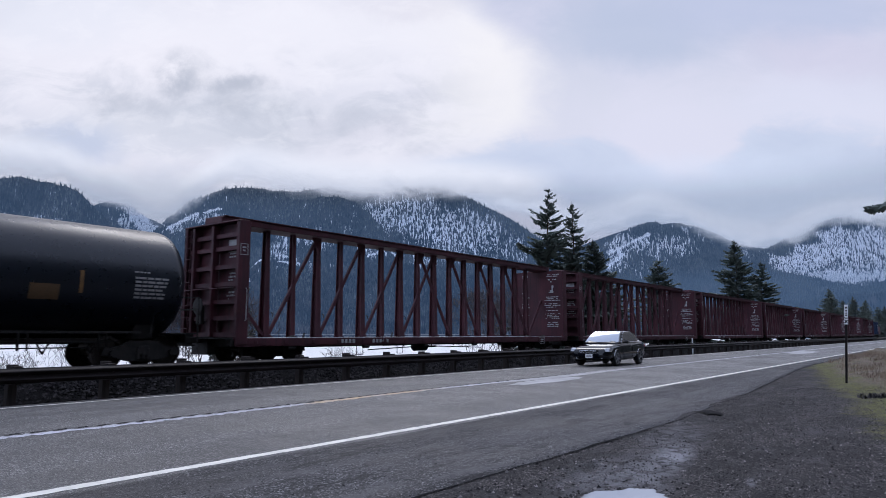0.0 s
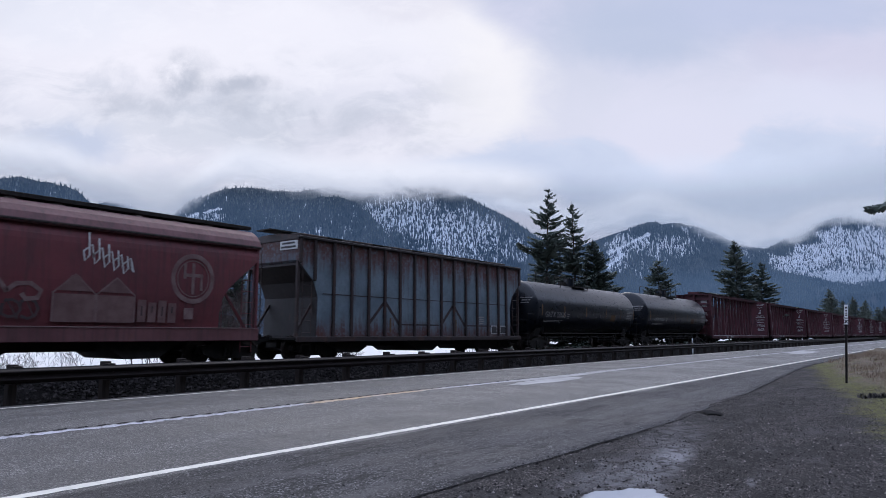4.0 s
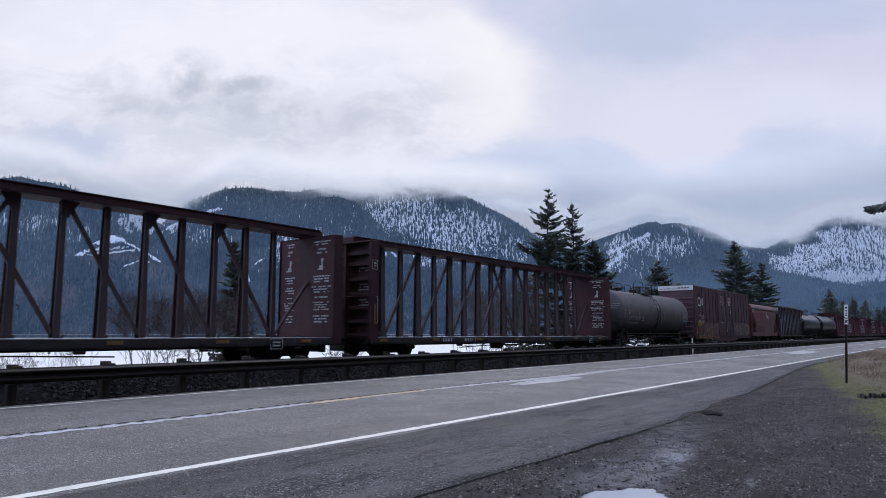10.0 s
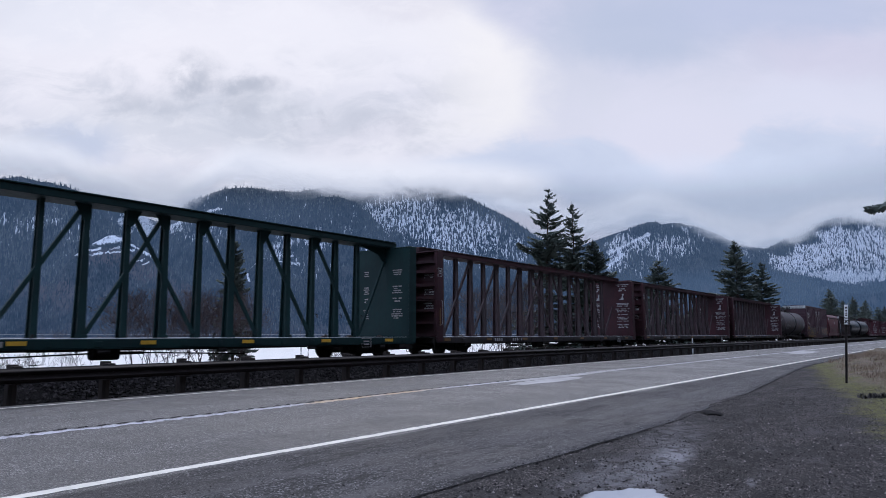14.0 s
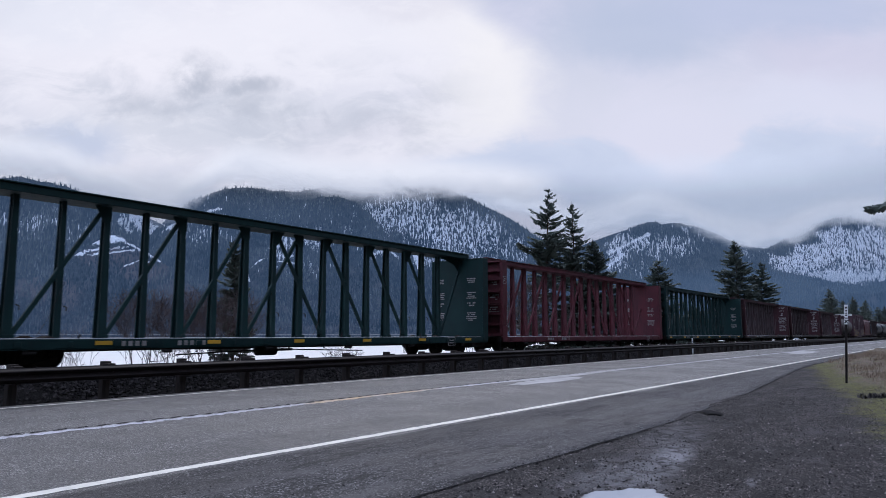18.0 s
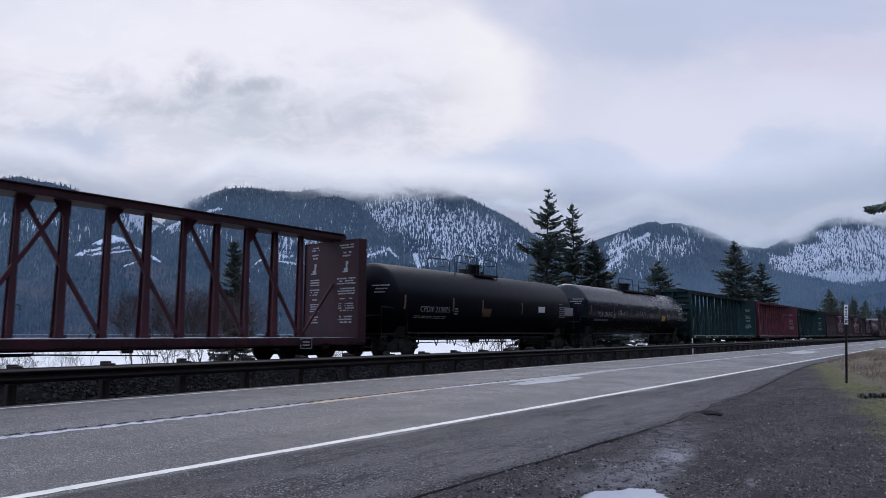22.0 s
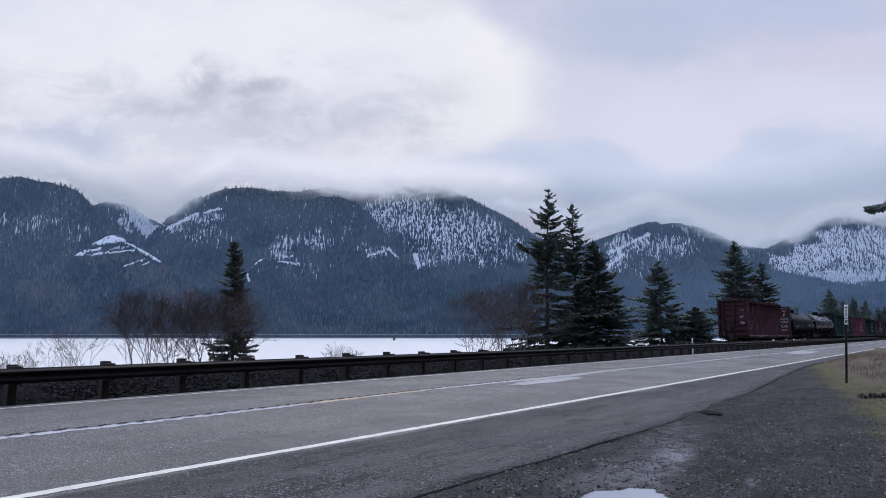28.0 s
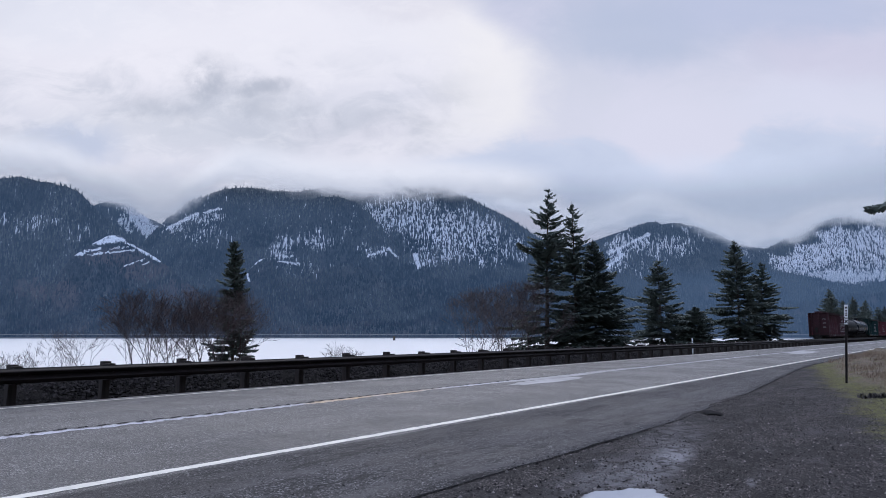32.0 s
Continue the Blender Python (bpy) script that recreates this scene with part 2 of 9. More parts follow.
def car_paint(name, a, b, dirt=(0.03, 0.025, 0.022), rust=(0.12, 0.045, 0.02), rusty=0.3, rough=0.6, streak=0.6, spec=0.5):
    """Weathered railway paint: vertical dirt streaks, rust blooms, faded patches."""
    m, k = material(name)
    vec = k.coords("Object")
    info = k.n("ShaderNodeObjectInfo")
    off = k.n("ShaderNodeCombineXYZ")
    k.put(off.inputs[0], k.math("MULTIPLY", info.outputs["Random"], 37.0))
    vec = k.vmath("ADD", vec, off.outputs[0])
    sm = k.n("ShaderNodeMapping")
    sm.inputs["Scale"].default_value = (5.0, 5.0, 0.35)
    k.put(sm.inputs["Vector"], vec)
    big = k.noise(vec, 0.8, 5, 0.6)
    small = k.noise(vec, 28.0, 5, 0.65)
    st = k.noise(sm.outputs[0], 1.4, 5, 0.65)
    col = k.mix(k.span(big, 0.3, 0.7), a, b)
    col = k.mix(k.math("MULTIPLY", k.span(st, 0.42, 0.72), streak), col, dirt)
    ru = k.math("MULTIPLY", k.span(k.noise(vec, 2.3, 7, 0.7, 0.5), 0.60 - 0.18 * rusty, 0.72 - 0.1 * rusty), rusty)
    col = k.mix(ru, col, rust)
    col = k.mix(k.math("MULTIPLY", small, 0.2), col, dirt)
    r = k.math("ADD", rough - 0.1, k.math("MULTIPLY", k.noise(vec, 6, 4), 0.25))
    k.surface(col, r, 0.0, k.bump(k.math("ADD", small, k.math("MULTIPLY", big, 2.0)), 0.15, 0.01), spec)
    return m


def asphalt():
    """Coarse chip-sealed lanes, an older darker shoulder, faint wheel tracks and damp stretches."""
    m, k = material("asphalt")
    vec = k.coords("Object")
    sx = k.n("ShaderNodeSeparateXYZ")
    k.t.links.new(vec, sx.inputs[0])
    chip = k.n("ShaderNodeTexVoronoi")
    k.put(chip.inputs["Vector"], vec)
    chip.inputs["Scale"].default_value = 72.0
    sep = k.n("ShaderNodeSeparateColor")
    k.t.links.new(chip.outputs["Color"], sep.inputs[0])
    agg2 = k.noise(vec, 14, 5, 0.75)
    ln = k.n("ShaderNodeMapping")
    ln.inputs["Scale"].default_value = (0.06, 1.0, 1.0)
    k.put(ln.inputs["Vector"], vec)
    lanes = k.noise(ln.outputs[0], 1.1, 5, 0.6)
    big = k.noise(vec, 0.5, 6, 0.65)
    grit = k.noise(vec, 150, 3, 0.6)
    stone = k.math("MULTIPLY", k.math("POWER", sep.outputs[0], 5.0), k.span(grit, 0.35, 0.6, 0.3, 1.4))
    sweep = k.n("ShaderNodeMapping")
    sweep.inputs["Scale"].default_value = (0.35, 2.2, 1.0)
    sweep.inputs["Rotation"].default_value = (0, 0, radians(-9))
    k.put(sweep.inputs["Vector"], vec)
    drift = k.noise(sweep.outputs[0], 1.6, 7, 0.68, 0.3)
    col = k.mix(stone, (0.0335, 0.0312, 0.0300), (0.60, 0.575, 0.55))
    col = k.mix(k.span(agg2, 0.42, 0.7, 0.0, 0.4), col, (0.053, 0.050, 0.048))
    col = k.mix(k.span(lanes, 0.38, 0.62, 0, 0.5), col, (0.0255, 0.024, 0.0235))
    old = k.mix(stone, (0.015, 0.0142, 0.0155), (0.33, 0.32, 0.325))
    old = k.mix(k.span(big, 0.42, 0.62, 0, 0.5), old, (0.035, 0.032, 0.033))
    old = k.mix(k.span(drift, 0.50, 0.66, 0, 0.75), old, (0.085, 0.082, 0.085))
    old = k.mix(k.span(drift, 0.47, 0.36, 0, 0.8), old, (0.010, 0.0092, 0.0098))
    tar = k.math("MULTIPLY", k.span(k.math("ADD", sx.outputs[1], k.math("MULTIPLY", lanes, 0.9)), 5.7, 6.3), k.span(agg2, 0.3, 0.6, 0.1, 0.35))
    old = k.mix(tar, old, (0.007, 0.0065, 0.0075))
    wob = k.math("ADD", sx.outputs[1], k.math("MULTIPLY", big, 0.25))
    salt = k.noise(vec, 34, 4, 0.75)
    col = k.mix(k.span(salt, 0.50, 0.72, 0.0, 0.5), col, (0.085, 0.080, 0.078))
    col = k.mix(k.span(salt, 0.46, 0.30, 0.0, 0.75), col, (0.012, 0.0112, 0.011))
    old = k.mix(k.span(salt, 0.46, 0.32, 0.0, 0.6), old, (0.006, 0.0056, 0.006))
    old = k.mix(k.span(salt, 0.55, 0.72, 0.0, 0.5), old, (0.075, 0.070, 0.070))
    isold = k.span(wob, NEAR_Y + 0.02, NEAR_Y - 0.1)
    col = k.mix(isold, col, old)
    wet = k.span(k.math("ADD", big, k.math("MULTIPLY", lanes, 0.5)), 0.55, 0.95)
    r = k.math("ADD", k.math("SUBTRACT", 0.62, k.math("MULTIPLY", wet, 0.2)), k.math("MULTIPLY", isold, 0.15))
    k.surface(col, r, 0.0, k.bump(k.math("ADD", k.math("MULTIPLY", chip.outputs["Distance"], -0.6), k.math("ADD", agg2, grit)), 0.6, 0.008), k.math("SUBTRACT", 0.5, k.math("MULTIPLY", isold, 0.25)))
    return m


NEAR_Y, MID_Y, FAR_Y = 6.5, 10.4, 14.35       # edge line, crown, far edge line


def centre(x):
    """Where the centre marking runs: it shifts a little along the road."""
    t = min(1.0, max(0.0, (x - 5.0) / 9.0))
    return 9.98 + 0.33 * t * t * (3 - 2 * t)


def ground_mat():
    """Dark gravel beside the paving, moss and dead grass further out, brushy snow-flecked bank by the water, dark
    unseen slope added behind the road.
    """
    m, k = material("verge")
    vec = k.coords("Object")
    sx = k.n("ShaderNodeSeparateXYZ")
    k.t.links.new(vec, sx.inputs[0])
    x, y, z = sx.outputs
    big = k.noise(vec, 0.45, 6, 0.6)
    mid = k.noise(vec, 3.0, 6, 0.65)
    chip = k.n("ShaderNodeTexVoronoi")
    k.put(chip.inputs["Vector"], vec)
    chip.inputs["Scale"].default_value = 74.0
    sep = k.n("ShaderNodeSeparateColor")
    k.t.links.new(chip.outputs["Color"], sep.inputs[0])
    fine = k.math("MULTIPLY", k.math("POWER", sep.outputs[0], 6.0), k.span(k.noise(vec, 150, 3, 0.6), 0.35, 0.6, 0.3, 1.4))
    gravel = k.mix(fine, (0.0088, 0.0072, 0.0070), (0.30, 0.26, 0.25))
    gravel = k.mix(k.span(mid, 0.40, 0.62, 0, 0.7), gravel, (0.010, 0.0080, 0.0078))
    gravel = k.mix(k.span(k.noise(vec, 0.8, 5, 0.6), 0.56, 0.42, 0, 0.6), gravel, (0.0052, 0.0042, 0.0042))
    gravel = k.mix(k.span(k.noise(vec, 1.1, 5, 0.6), 0.45, 0.65, 0, 0.4), gravel, (0.030, 0.0235, 0.022))
    sweep = k.n("ShaderNodeMapping")
    sweep.inputs["Scale"].default_value = (0.5, 1.8, 1.0)
    sweep.inputs["Rotation"].default_value = (0, 0, radians(12))
    k.put(sweep.inputs["Vector"], vec)
    drift = k.noise(sweep.outputs[0], 1.5, 8, 0.7, 0.4)
    gravel = k.mix(k.span(drift, 0.50, 0.68, 0, 0.7), gravel, (0.062, 0.056, 0.057))
    gravel = k.mix(k.span(drift, 0.46, 0.34, 0, 0.7), gravel, (0.006, 0.0052, 0.0055))
    silt = k.math("MULTIPLY", k.span(big, 0.52, 0.72), k.span(mid, 0.4, 0.6))
    gravel = k.mix(k.math("MULTIPLY", silt, 0.35), gravel, (0.12, 0.115, 0.12))
    # pale silt left where water has dried
    crumb = k.noise(vec, 5.0, 6, 0.7)
    for cx, off, rx, ry, much in ((8.1, 1.07, 0.95, 0.24, 0.9), (6.9, 1.2, 1.2, 0.30, 0.30), (6.5, 1.45, 1.5, 0.62, 0.36), (9.6, 1.25, 2.2, 0.5, 0.3), (7.15, 0.20, 0.22, 0.05, 0.5)):
        dx = k.math("DIVIDE", k.math("SUBTRACT", x, cx), rx)
        dy = k.math("DIVIDE", k.math("SUBTRACT", k.math("SUBTRACT", y, k.math("MULTIPLY", x, 0.21)), off), ry)
        dd = k.math("SQRT", k.math("ADD", k.math("MULTIPLY", dx, dx), k.math("MULTIPLY", dy, dy)))
        dried = k.math("MULTIPLY", k.span(dd, 1.3, 0.2), k.span(crumb, 0.36, 0.58))
        gravel = k.mix(k.math("MULTIPLY", dried, much), gravel, (0.27, 0.265, 0.28))
    grass = k.mix(k.span(k.noise(vec, 26, 6, 0.8), 0.38, 0.62), (0.014, 0.016, 0.005), (0.180, 0.170, 0.048))
    grass = k.mix(k.span(k.noise(vec, 5.0, 6, 0.7), 0.50, 0.66, 0.0, 0.75), grass, (0.030, 0.026, 0.016))
    grass = k.mix(k.math("MULTIPLY", k.span(k.math("ADD", k.math("SUBTRACT", k.math("MULTIPLY", x, 0.2), y), k.math("MULTIPLY", k.math("SUBTRACT", big, 0.5), 2.5)), 1.9, 2.7), k.span(mid, 0.38, 0.55, 0.35, 0.95)), grass, k.mix(k.span(k.noise(vec, 22, 6, 0.8), 0.36, 0.6), (0.045, 0.033, 0.025), (0.19, 0.142, 0.105)))
    grass = k.mix(k.span(k.noise(vec, 1.6, 6, 0.7), 0.54, 0.68, 0.0, 0.6), grass, (0.036, 0.029, 0.020))
    edge = k.math("ADD", k.math("SUBTRACT", k.math("MULTIPLY", x, 0.2), k.math("ADD", y, 1.35)), k.math("MULTIPLY", k.math("SUBTRACT", k.math("ADD", big, mid), 1.0), 1.6))
    col = k.mix(k.span(edge, -0.2, 0.5), gravel, grass)
    far = k.span(y, 22.0, 24.0)
    bank = k.mix(mid, (0.05, 0.04, 0.03), (0.12, 0.09, 0.065))
    bank = k.mix(k.span(mid, 0.58, 0.62), bank, (0.7, 0.72, 0.76))
    col = k.mix(far, col, bank)
    # dark colour for the added slope that nobody sees
    col = k.mix(k.span(y, -7.0, -10.0), col, k.mix(mid, (0.010, 0.014, 0.011), (0.026, 0.031, 0.024)))
    k.surface(col, 0.85, 0.0, k.bump(k.math("ADD", k.math("MULTIPLY", chip.outputs["Distance"], -1.0), mid), 0.8, 0.02), 0.35)
    return m


def water_mat(name, base, rough, scale, strength, dist):
    m, k = material(name)
    vec = k.coords("Object")
    h = k.math("ADD", k.noise(vec, scale, 4, 0.6), k.math("MULTIPLY", k.noise(vec, scale * 0.12, 3, 0.5), 2.0))
    k.surface(base, rough, 0.0, k.bump(h, strength, dist), 1.0)
    return m


ASPHALT = asphalt()
VERGE = ground_mat()
# near-white base colour paints in the sky's sheen on the lake
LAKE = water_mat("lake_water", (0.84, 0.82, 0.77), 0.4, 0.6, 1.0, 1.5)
PUDDLE = water_mat("puddle_water", (0.34, 0.35, 0.38), 0.05, 9.0, 0.04, 0.01)
WHITE_LINE = plain("road_paint_white", (0.86, 0.82, 0.71), (0.62, 0.59, 0.52), 5, 0.5, fine=45, bump=0.4)
def worn_line():
    """Centre paint: pale and scuffed, with one stretch where the yellow still shows."""
    m, k = material("road_paint_worn")
    vec = k.coords("Object")
    sx = k.n("ShaderNodeSeparateXYZ")
    k.t.links.new(vec, sx.inputs[0])
    n = k.noise(vec, 1.4, 5, 0.65)
    x = k.math("ADD", sx.outputs[0], k.math("MULTIPLY", k.math("SUBTRACT", n, 0.5), 2.0))
    f = k.math("MULTIPLY", k.span(x, 8.4, 9.6), k.span(x, 14.0, 12.0))
    col = k.mix(k.math("MULTIPLY", f, k.span(n, 0.3, 0.6, 0.4, 0.9)), k.mix(n, (0.38, 0.38, 0.41), (0.66, 0.65, 0.69)), (0.60, 0.40, 0.20))
    col = k.mix(k.span(k.noise(vec, 22, 5, 0.7), 0.52, 0.66, 0, 0.75), col, (0.06, 0.06, 0.065))
    k.surface(col, 0.5, 0.0, k.bump(k.noise(vec, 60, 4), 0.3, 0.005), 0.4)
    return m


YELLOW_LINE = worn_line()
GROOVE = plain("milled_groove", (0.006, 0.006, 0.007), (0.014, 0.014, 0.016), 6, 0.9, spec=0.1)
ROAD_STAIN = plain("pale_road_residue", (0.46, 0.45, 0.45), (0.24, 0.235, 0.235), 2.0, 0.5, fine=30, stretch=(0.3, 2, 1))
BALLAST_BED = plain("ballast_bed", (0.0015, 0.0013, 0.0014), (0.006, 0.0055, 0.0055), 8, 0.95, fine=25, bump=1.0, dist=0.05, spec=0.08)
RAIL_STEEL = plain("rail_steel", (0.14, 0.10, 0.08), (0.26, 0.22, 0.19), 5, 0.45, 0.7)
RAIL_TOP = plain("polished_rail", (0.5, 0.5, 0.52), (0.62, 0.62, 0.64), 5, 0.25, 1.0)
TIE = plain("creosoted_timber", (0.035, 0.028, 0.022), (0.09, 0.075, 0.06), 4, 0.85, stretch=(1, 0.2, 1))
GUARD_STEEL = plain("weathered_guardrail_steel", (0.006, 0.0044, 0.0044), (0.017, 0.0125, 0.0122), 2.5, 0.5, spec=0.12, fine=50)
POST_WOOD = plain("guardrail_post_timber", (0.014, 0.011, 0.010), (0.040, 0.032, 0.028), 3, 0.85, spec=0.2, stretch=(4, 4, 0.5), fine=30)
DARK_STEEL = plain("grimy_running_gear", (0.006, 0.0055, 0.0055), (0.024, 0.020, 0.018), 5, 0.7, 0.1, spec=0.3)
WHEEL_STEEL = plain("wheel_steel", (0.02, 0.015, 0.013), (0.05, 0.038, 0.032), 5, 0.6, 0.4)
RED_CB = car_paint("oxide_red_paint", (0.074, 0.018, 0.025), (0.044, 0.014, 0.020), dirt=(0.025, 0.012, 0.015), rusty=0.2, spec=0.25)
RED_LIGHT = car_paint("bright_oxide_paint", (0.112, 0.021, 0.030), (0.074, 0.017, 0.025), dirt=(0.037, 0.014, 0.017), rusty=0.2, spec=0.25)
BROWN_CB = car_paint("brown_oxide_paint", (0.052, 0.014, 0.019), (0.032, 0.011, 0.015), dirt=(0.020, 0.011, 0.013), rusty=0.25, spec=0.22)
BLUE_PAINT = car_paint("faded_blue_paint", (0.020, 0.045, 0.115), (0.015, 0.032, 0.080), dirt=(0.012, 0.018, 0.035), rusty=0.1, spec=0.2)
GREEN_CB = car_paint("dark_green_paint", (0.009, 0.033, 0.032), (0.008, 0.024, 0.025), dirt=(0.010, 0.019, 0.020), rust=(0.03, 0.022, 0.018), rusty=0.15, streak=0.4, spec=0.14)
BOX_BROWN = car_paint("boxcar_brown_paint", (0.068, 0.024, 0.037), (0.050, 0.019, 0.029), rusty=0.1, streak=0.35, dirt=(0.030, 0.018, 0.023))
HOPPER_RED = car_paint("hopper_red_paint", (0.155, 0.027, 0.035), (0.100, 0.021, 0.027), dirt=(0.040, 0.016, 0.019), rusty=0.25)
# red made paler: light on the up-facing roof, painted in; sills share it
HOPPER_ROOF = car_paint("lit_roof_and_pale_sill_paint", (0.165, 0.066, 0.070), (0.110, 0.038, 0.043), dirt=(0.050, 0.026, 0.028), rusty=0.3)
FADED_PALE = plain("faded_pale_print", (0.20, 0.135, 0.13), (0.11, 0.055, 0.055), 4, 0.7)
FADED_SPRAY = plain("faded_grey_spray", (0.165, 0.098, 0.092), (0.095, 0.045, 0.045), 2.5, 0.7)
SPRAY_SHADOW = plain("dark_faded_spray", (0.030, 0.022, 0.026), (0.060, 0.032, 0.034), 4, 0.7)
def hopper_grey():
    """Chalky grey-blue paint, rust bleeding down from the roof edge and up from the sill."""
    m, k = material("faded_grey_paint")
    vec = k.coords("Object")
    sx = k.n("ShaderNodeSeparateXYZ")
    k.t.links.new(vec, sx.inputs[0])
    st = k.n("ShaderNodeMapping")
    st.inputs["Scale"].default_value = (4.0, 4.0, 0.4)
    k.put(st.inputs["Vector"], vec)
    big, streak, fine = k.noise(vec, 0.9, 5, 0.6), k.noise(st.outputs[0], 1.3, 6, 0.65), k.noise(vec, 9, 6, 0.65)
    col = k.mix(k.span(big, 0.3, 0.7), (0.165, 0.215, 0.255), (0.100, 0.138, 0.170))
    col = k.mix(k.span(fine, 0.4, 0.7, 0, 0.3), col, (0.09, 0.10, 0.11))
    z = k.math("ADD", sx.outputs[2], k.math("MULTIPLY", k.math("SUBTRACT", streak, 0.5), 2.4))
    top = k.span(z, 3.05, 4.2)
    low = k.span(z, 1.75, 0.8)
    col = k.mix(k.math("MULTIPLY", k.math("MAXIMUM", top, low), k.span(fine, 0.3, 0.55, 0.35, 0.95)), col, (0.085, 0.030, 0.024))
    col = k.mix(k.math("MULTIPLY", k.span(streak, 0.56, 0.72), 0.5), col, (0.065, 0.035, 0.03))
    k.surface(col, 0.65, 0.0, k.bump(fine, 0.2, 0.01), 0.35)
    return m


HOPPER_GREY = hopper_grey()
HOPPER_RUST = car_paint("rusted_steel", (0.036, 0.018, 0.017), (0.018, 0.011, 0.012), dirt=(0.014, 0.010, 0.010), rust=(0.075, 0.03, 0.02), rusty=0.5)
# the bulkheads' brown with the posts' shade put into the colour
POST_BROWN = car_paint("shaded_brown_post_paint", (0.036, 0.012, 0.016), (0.020, 0.009, 0.012), dirt=(0.010, 0.007, 0.008), rusty=0.2)
# near-black for sills; also paints the shade on hopper end slopes
SILL_DARK = car_paint("dark_sill_and_shade_paint", (0.016, 0.009, 0.011), (0.009, 0.007, 0.008), dirt=(0.007, 0.006, 0.007), rusty=0.15)
TANK_BLACK = car_paint("tank_black_paint", (0.0032, 0.0050, 0.0092), (0.0056, 0.0080, 0.0138), rusty=0.0, rough=0.28, streak=0.15, dirt=(0.008, 0.011, 0.017), spec=0.34)
TANK_DEEP = car_paint("tank_deep_black_paint", (0.0022, 0.0030, 0.0052), (0.0040, 0.0050, 0.0076), rusty=0.0, rough=0.40, streak=0.3, dirt=(0.006, 0.007, 0.010), spec=0.07)
TANK_GLOSS = car_paint("tank_gloss_paint", (0.0042, 0.0062, 0.0112), (0.0070, 0.0095, 0.0155), rusty=0.0, rough=0.22, streak=0.2, dirt=(0.009, 0.012, 0.017), spec=0.28)
TANK_GREY = car_paint("dusty_tank_paint", (0.100, 0.082, 0.082), (0.064, 0.060, 0.066), dirt=(0.024, 0.025, 0.029), rust=(0.105, 0.055, 0.045), rusty=0.4, rough=0.6, streak=0.5, spec=0.35)
DECK_PALE = plain("pale_deck_layer", (0.55, 0.57, 0.60), (0.30, 0.31, 0.33), 1.6, 0.55, fine=12)
DULL_WHITE = plain("aged_stencil", (0.36, 0.36, 0.37), (0.24, 0.24, 0.25), 6, 0.7)
WHITE_PAINT = plain("stencil_white", (0.62, 0.62, 0.62), (0.42, 0.42, 0.42), 6, 0.7)
FADED_WHITE = plain("faded_stencil", (0.30, 0.29, 0.29), (0.20, 0.19, 0.19), 6, 0.7)
LIGHT_PANEL = plain("light_grey_end_panel", (0.56, 0.57, 0.57), (0.45, 0.46, 0.46), 3, 0.6)
YELLOW_MARK = plain("reflective_yellow", (0.62, 0.36, 0.03), (0.50, 0.28, 0.03), 6, 0.4)
DULL_MARK = plain("aged_reflective_strip", (0.17, 0.088, 0.028), (0.12, 0.062, 0.022), 6, 0.5)
PLACARD = plain("hazard_yellow_label", (0.105, 0.055, 0.020), (0.075, 0.042, 0.018), 6, 0.6)
SPRAY_TAN = plain("spray_tan", (0.34, 0.195, 0.135), (0.21, 0.11, 0.085), 3, 0.6)
SPRAY_BLACK = plain("spray_black", (0.012, 0.012, 0.014), (0.02, 0.02, 0.022), 3, 0.5)
SPRAY_PALE = plain("spray_pale", (0.17, 0.165, 0.18), (0.10, 0.095, 0.11), 3, 0.6)
SPRAY_RED = plain("spray_red", (0.145, 0.035, 0.028), (0.085, 0.022, 0.020), 4, 0.6)
SPRAY_YELLOW = plain("spray_yellow", (0.50, 0.30, 0.05), (0.34, 0.19, 0.04), 4, 0.6)
SPRAY_GOLD = plain("spray_ochre", (0.30, 0.17, 0.035), (0.16, 0.09, 0.022), 4, 0.6)
BARK = plain("bark", (0.035, 0.028, 0.022), (0.085, 0.065, 0.05), 2.0, 0.9, stretch=(6, 6, 1), bump=0.6, dist=0.03)
NEEDLES = plain("fir_needles", (0.044, 0.062, 0.055), (0.120, 0.146, 0.122), 0.8, 0.75, fine=12)
TWIGS = plain("bare_twigs", (0.046, 0.034, 0.032), (0.090, 0.066, 0.061), 1.5, 0.85)
RED_TWIGS = plain("reddish_twigs", (0.028, 0.019, 0.019), (0.055, 0.034, 0.032), 1.5, 0.85)
DRY_GRASS = plain("dead_grass", (0.13, 0.092, 0.066), (0.31, 0.235, 0.165), 1.0, 0.9)
SIGN_WHITE = plain("sign_white", (0.75, 0.75, 0.76), (0.65, 0.65, 0.66), 5, 0.5)
SIGN_DARK = plain("sign_print", (0.03, 0.03, 0.035), (0.05, 0.05, 0.05), 5, 0.6)


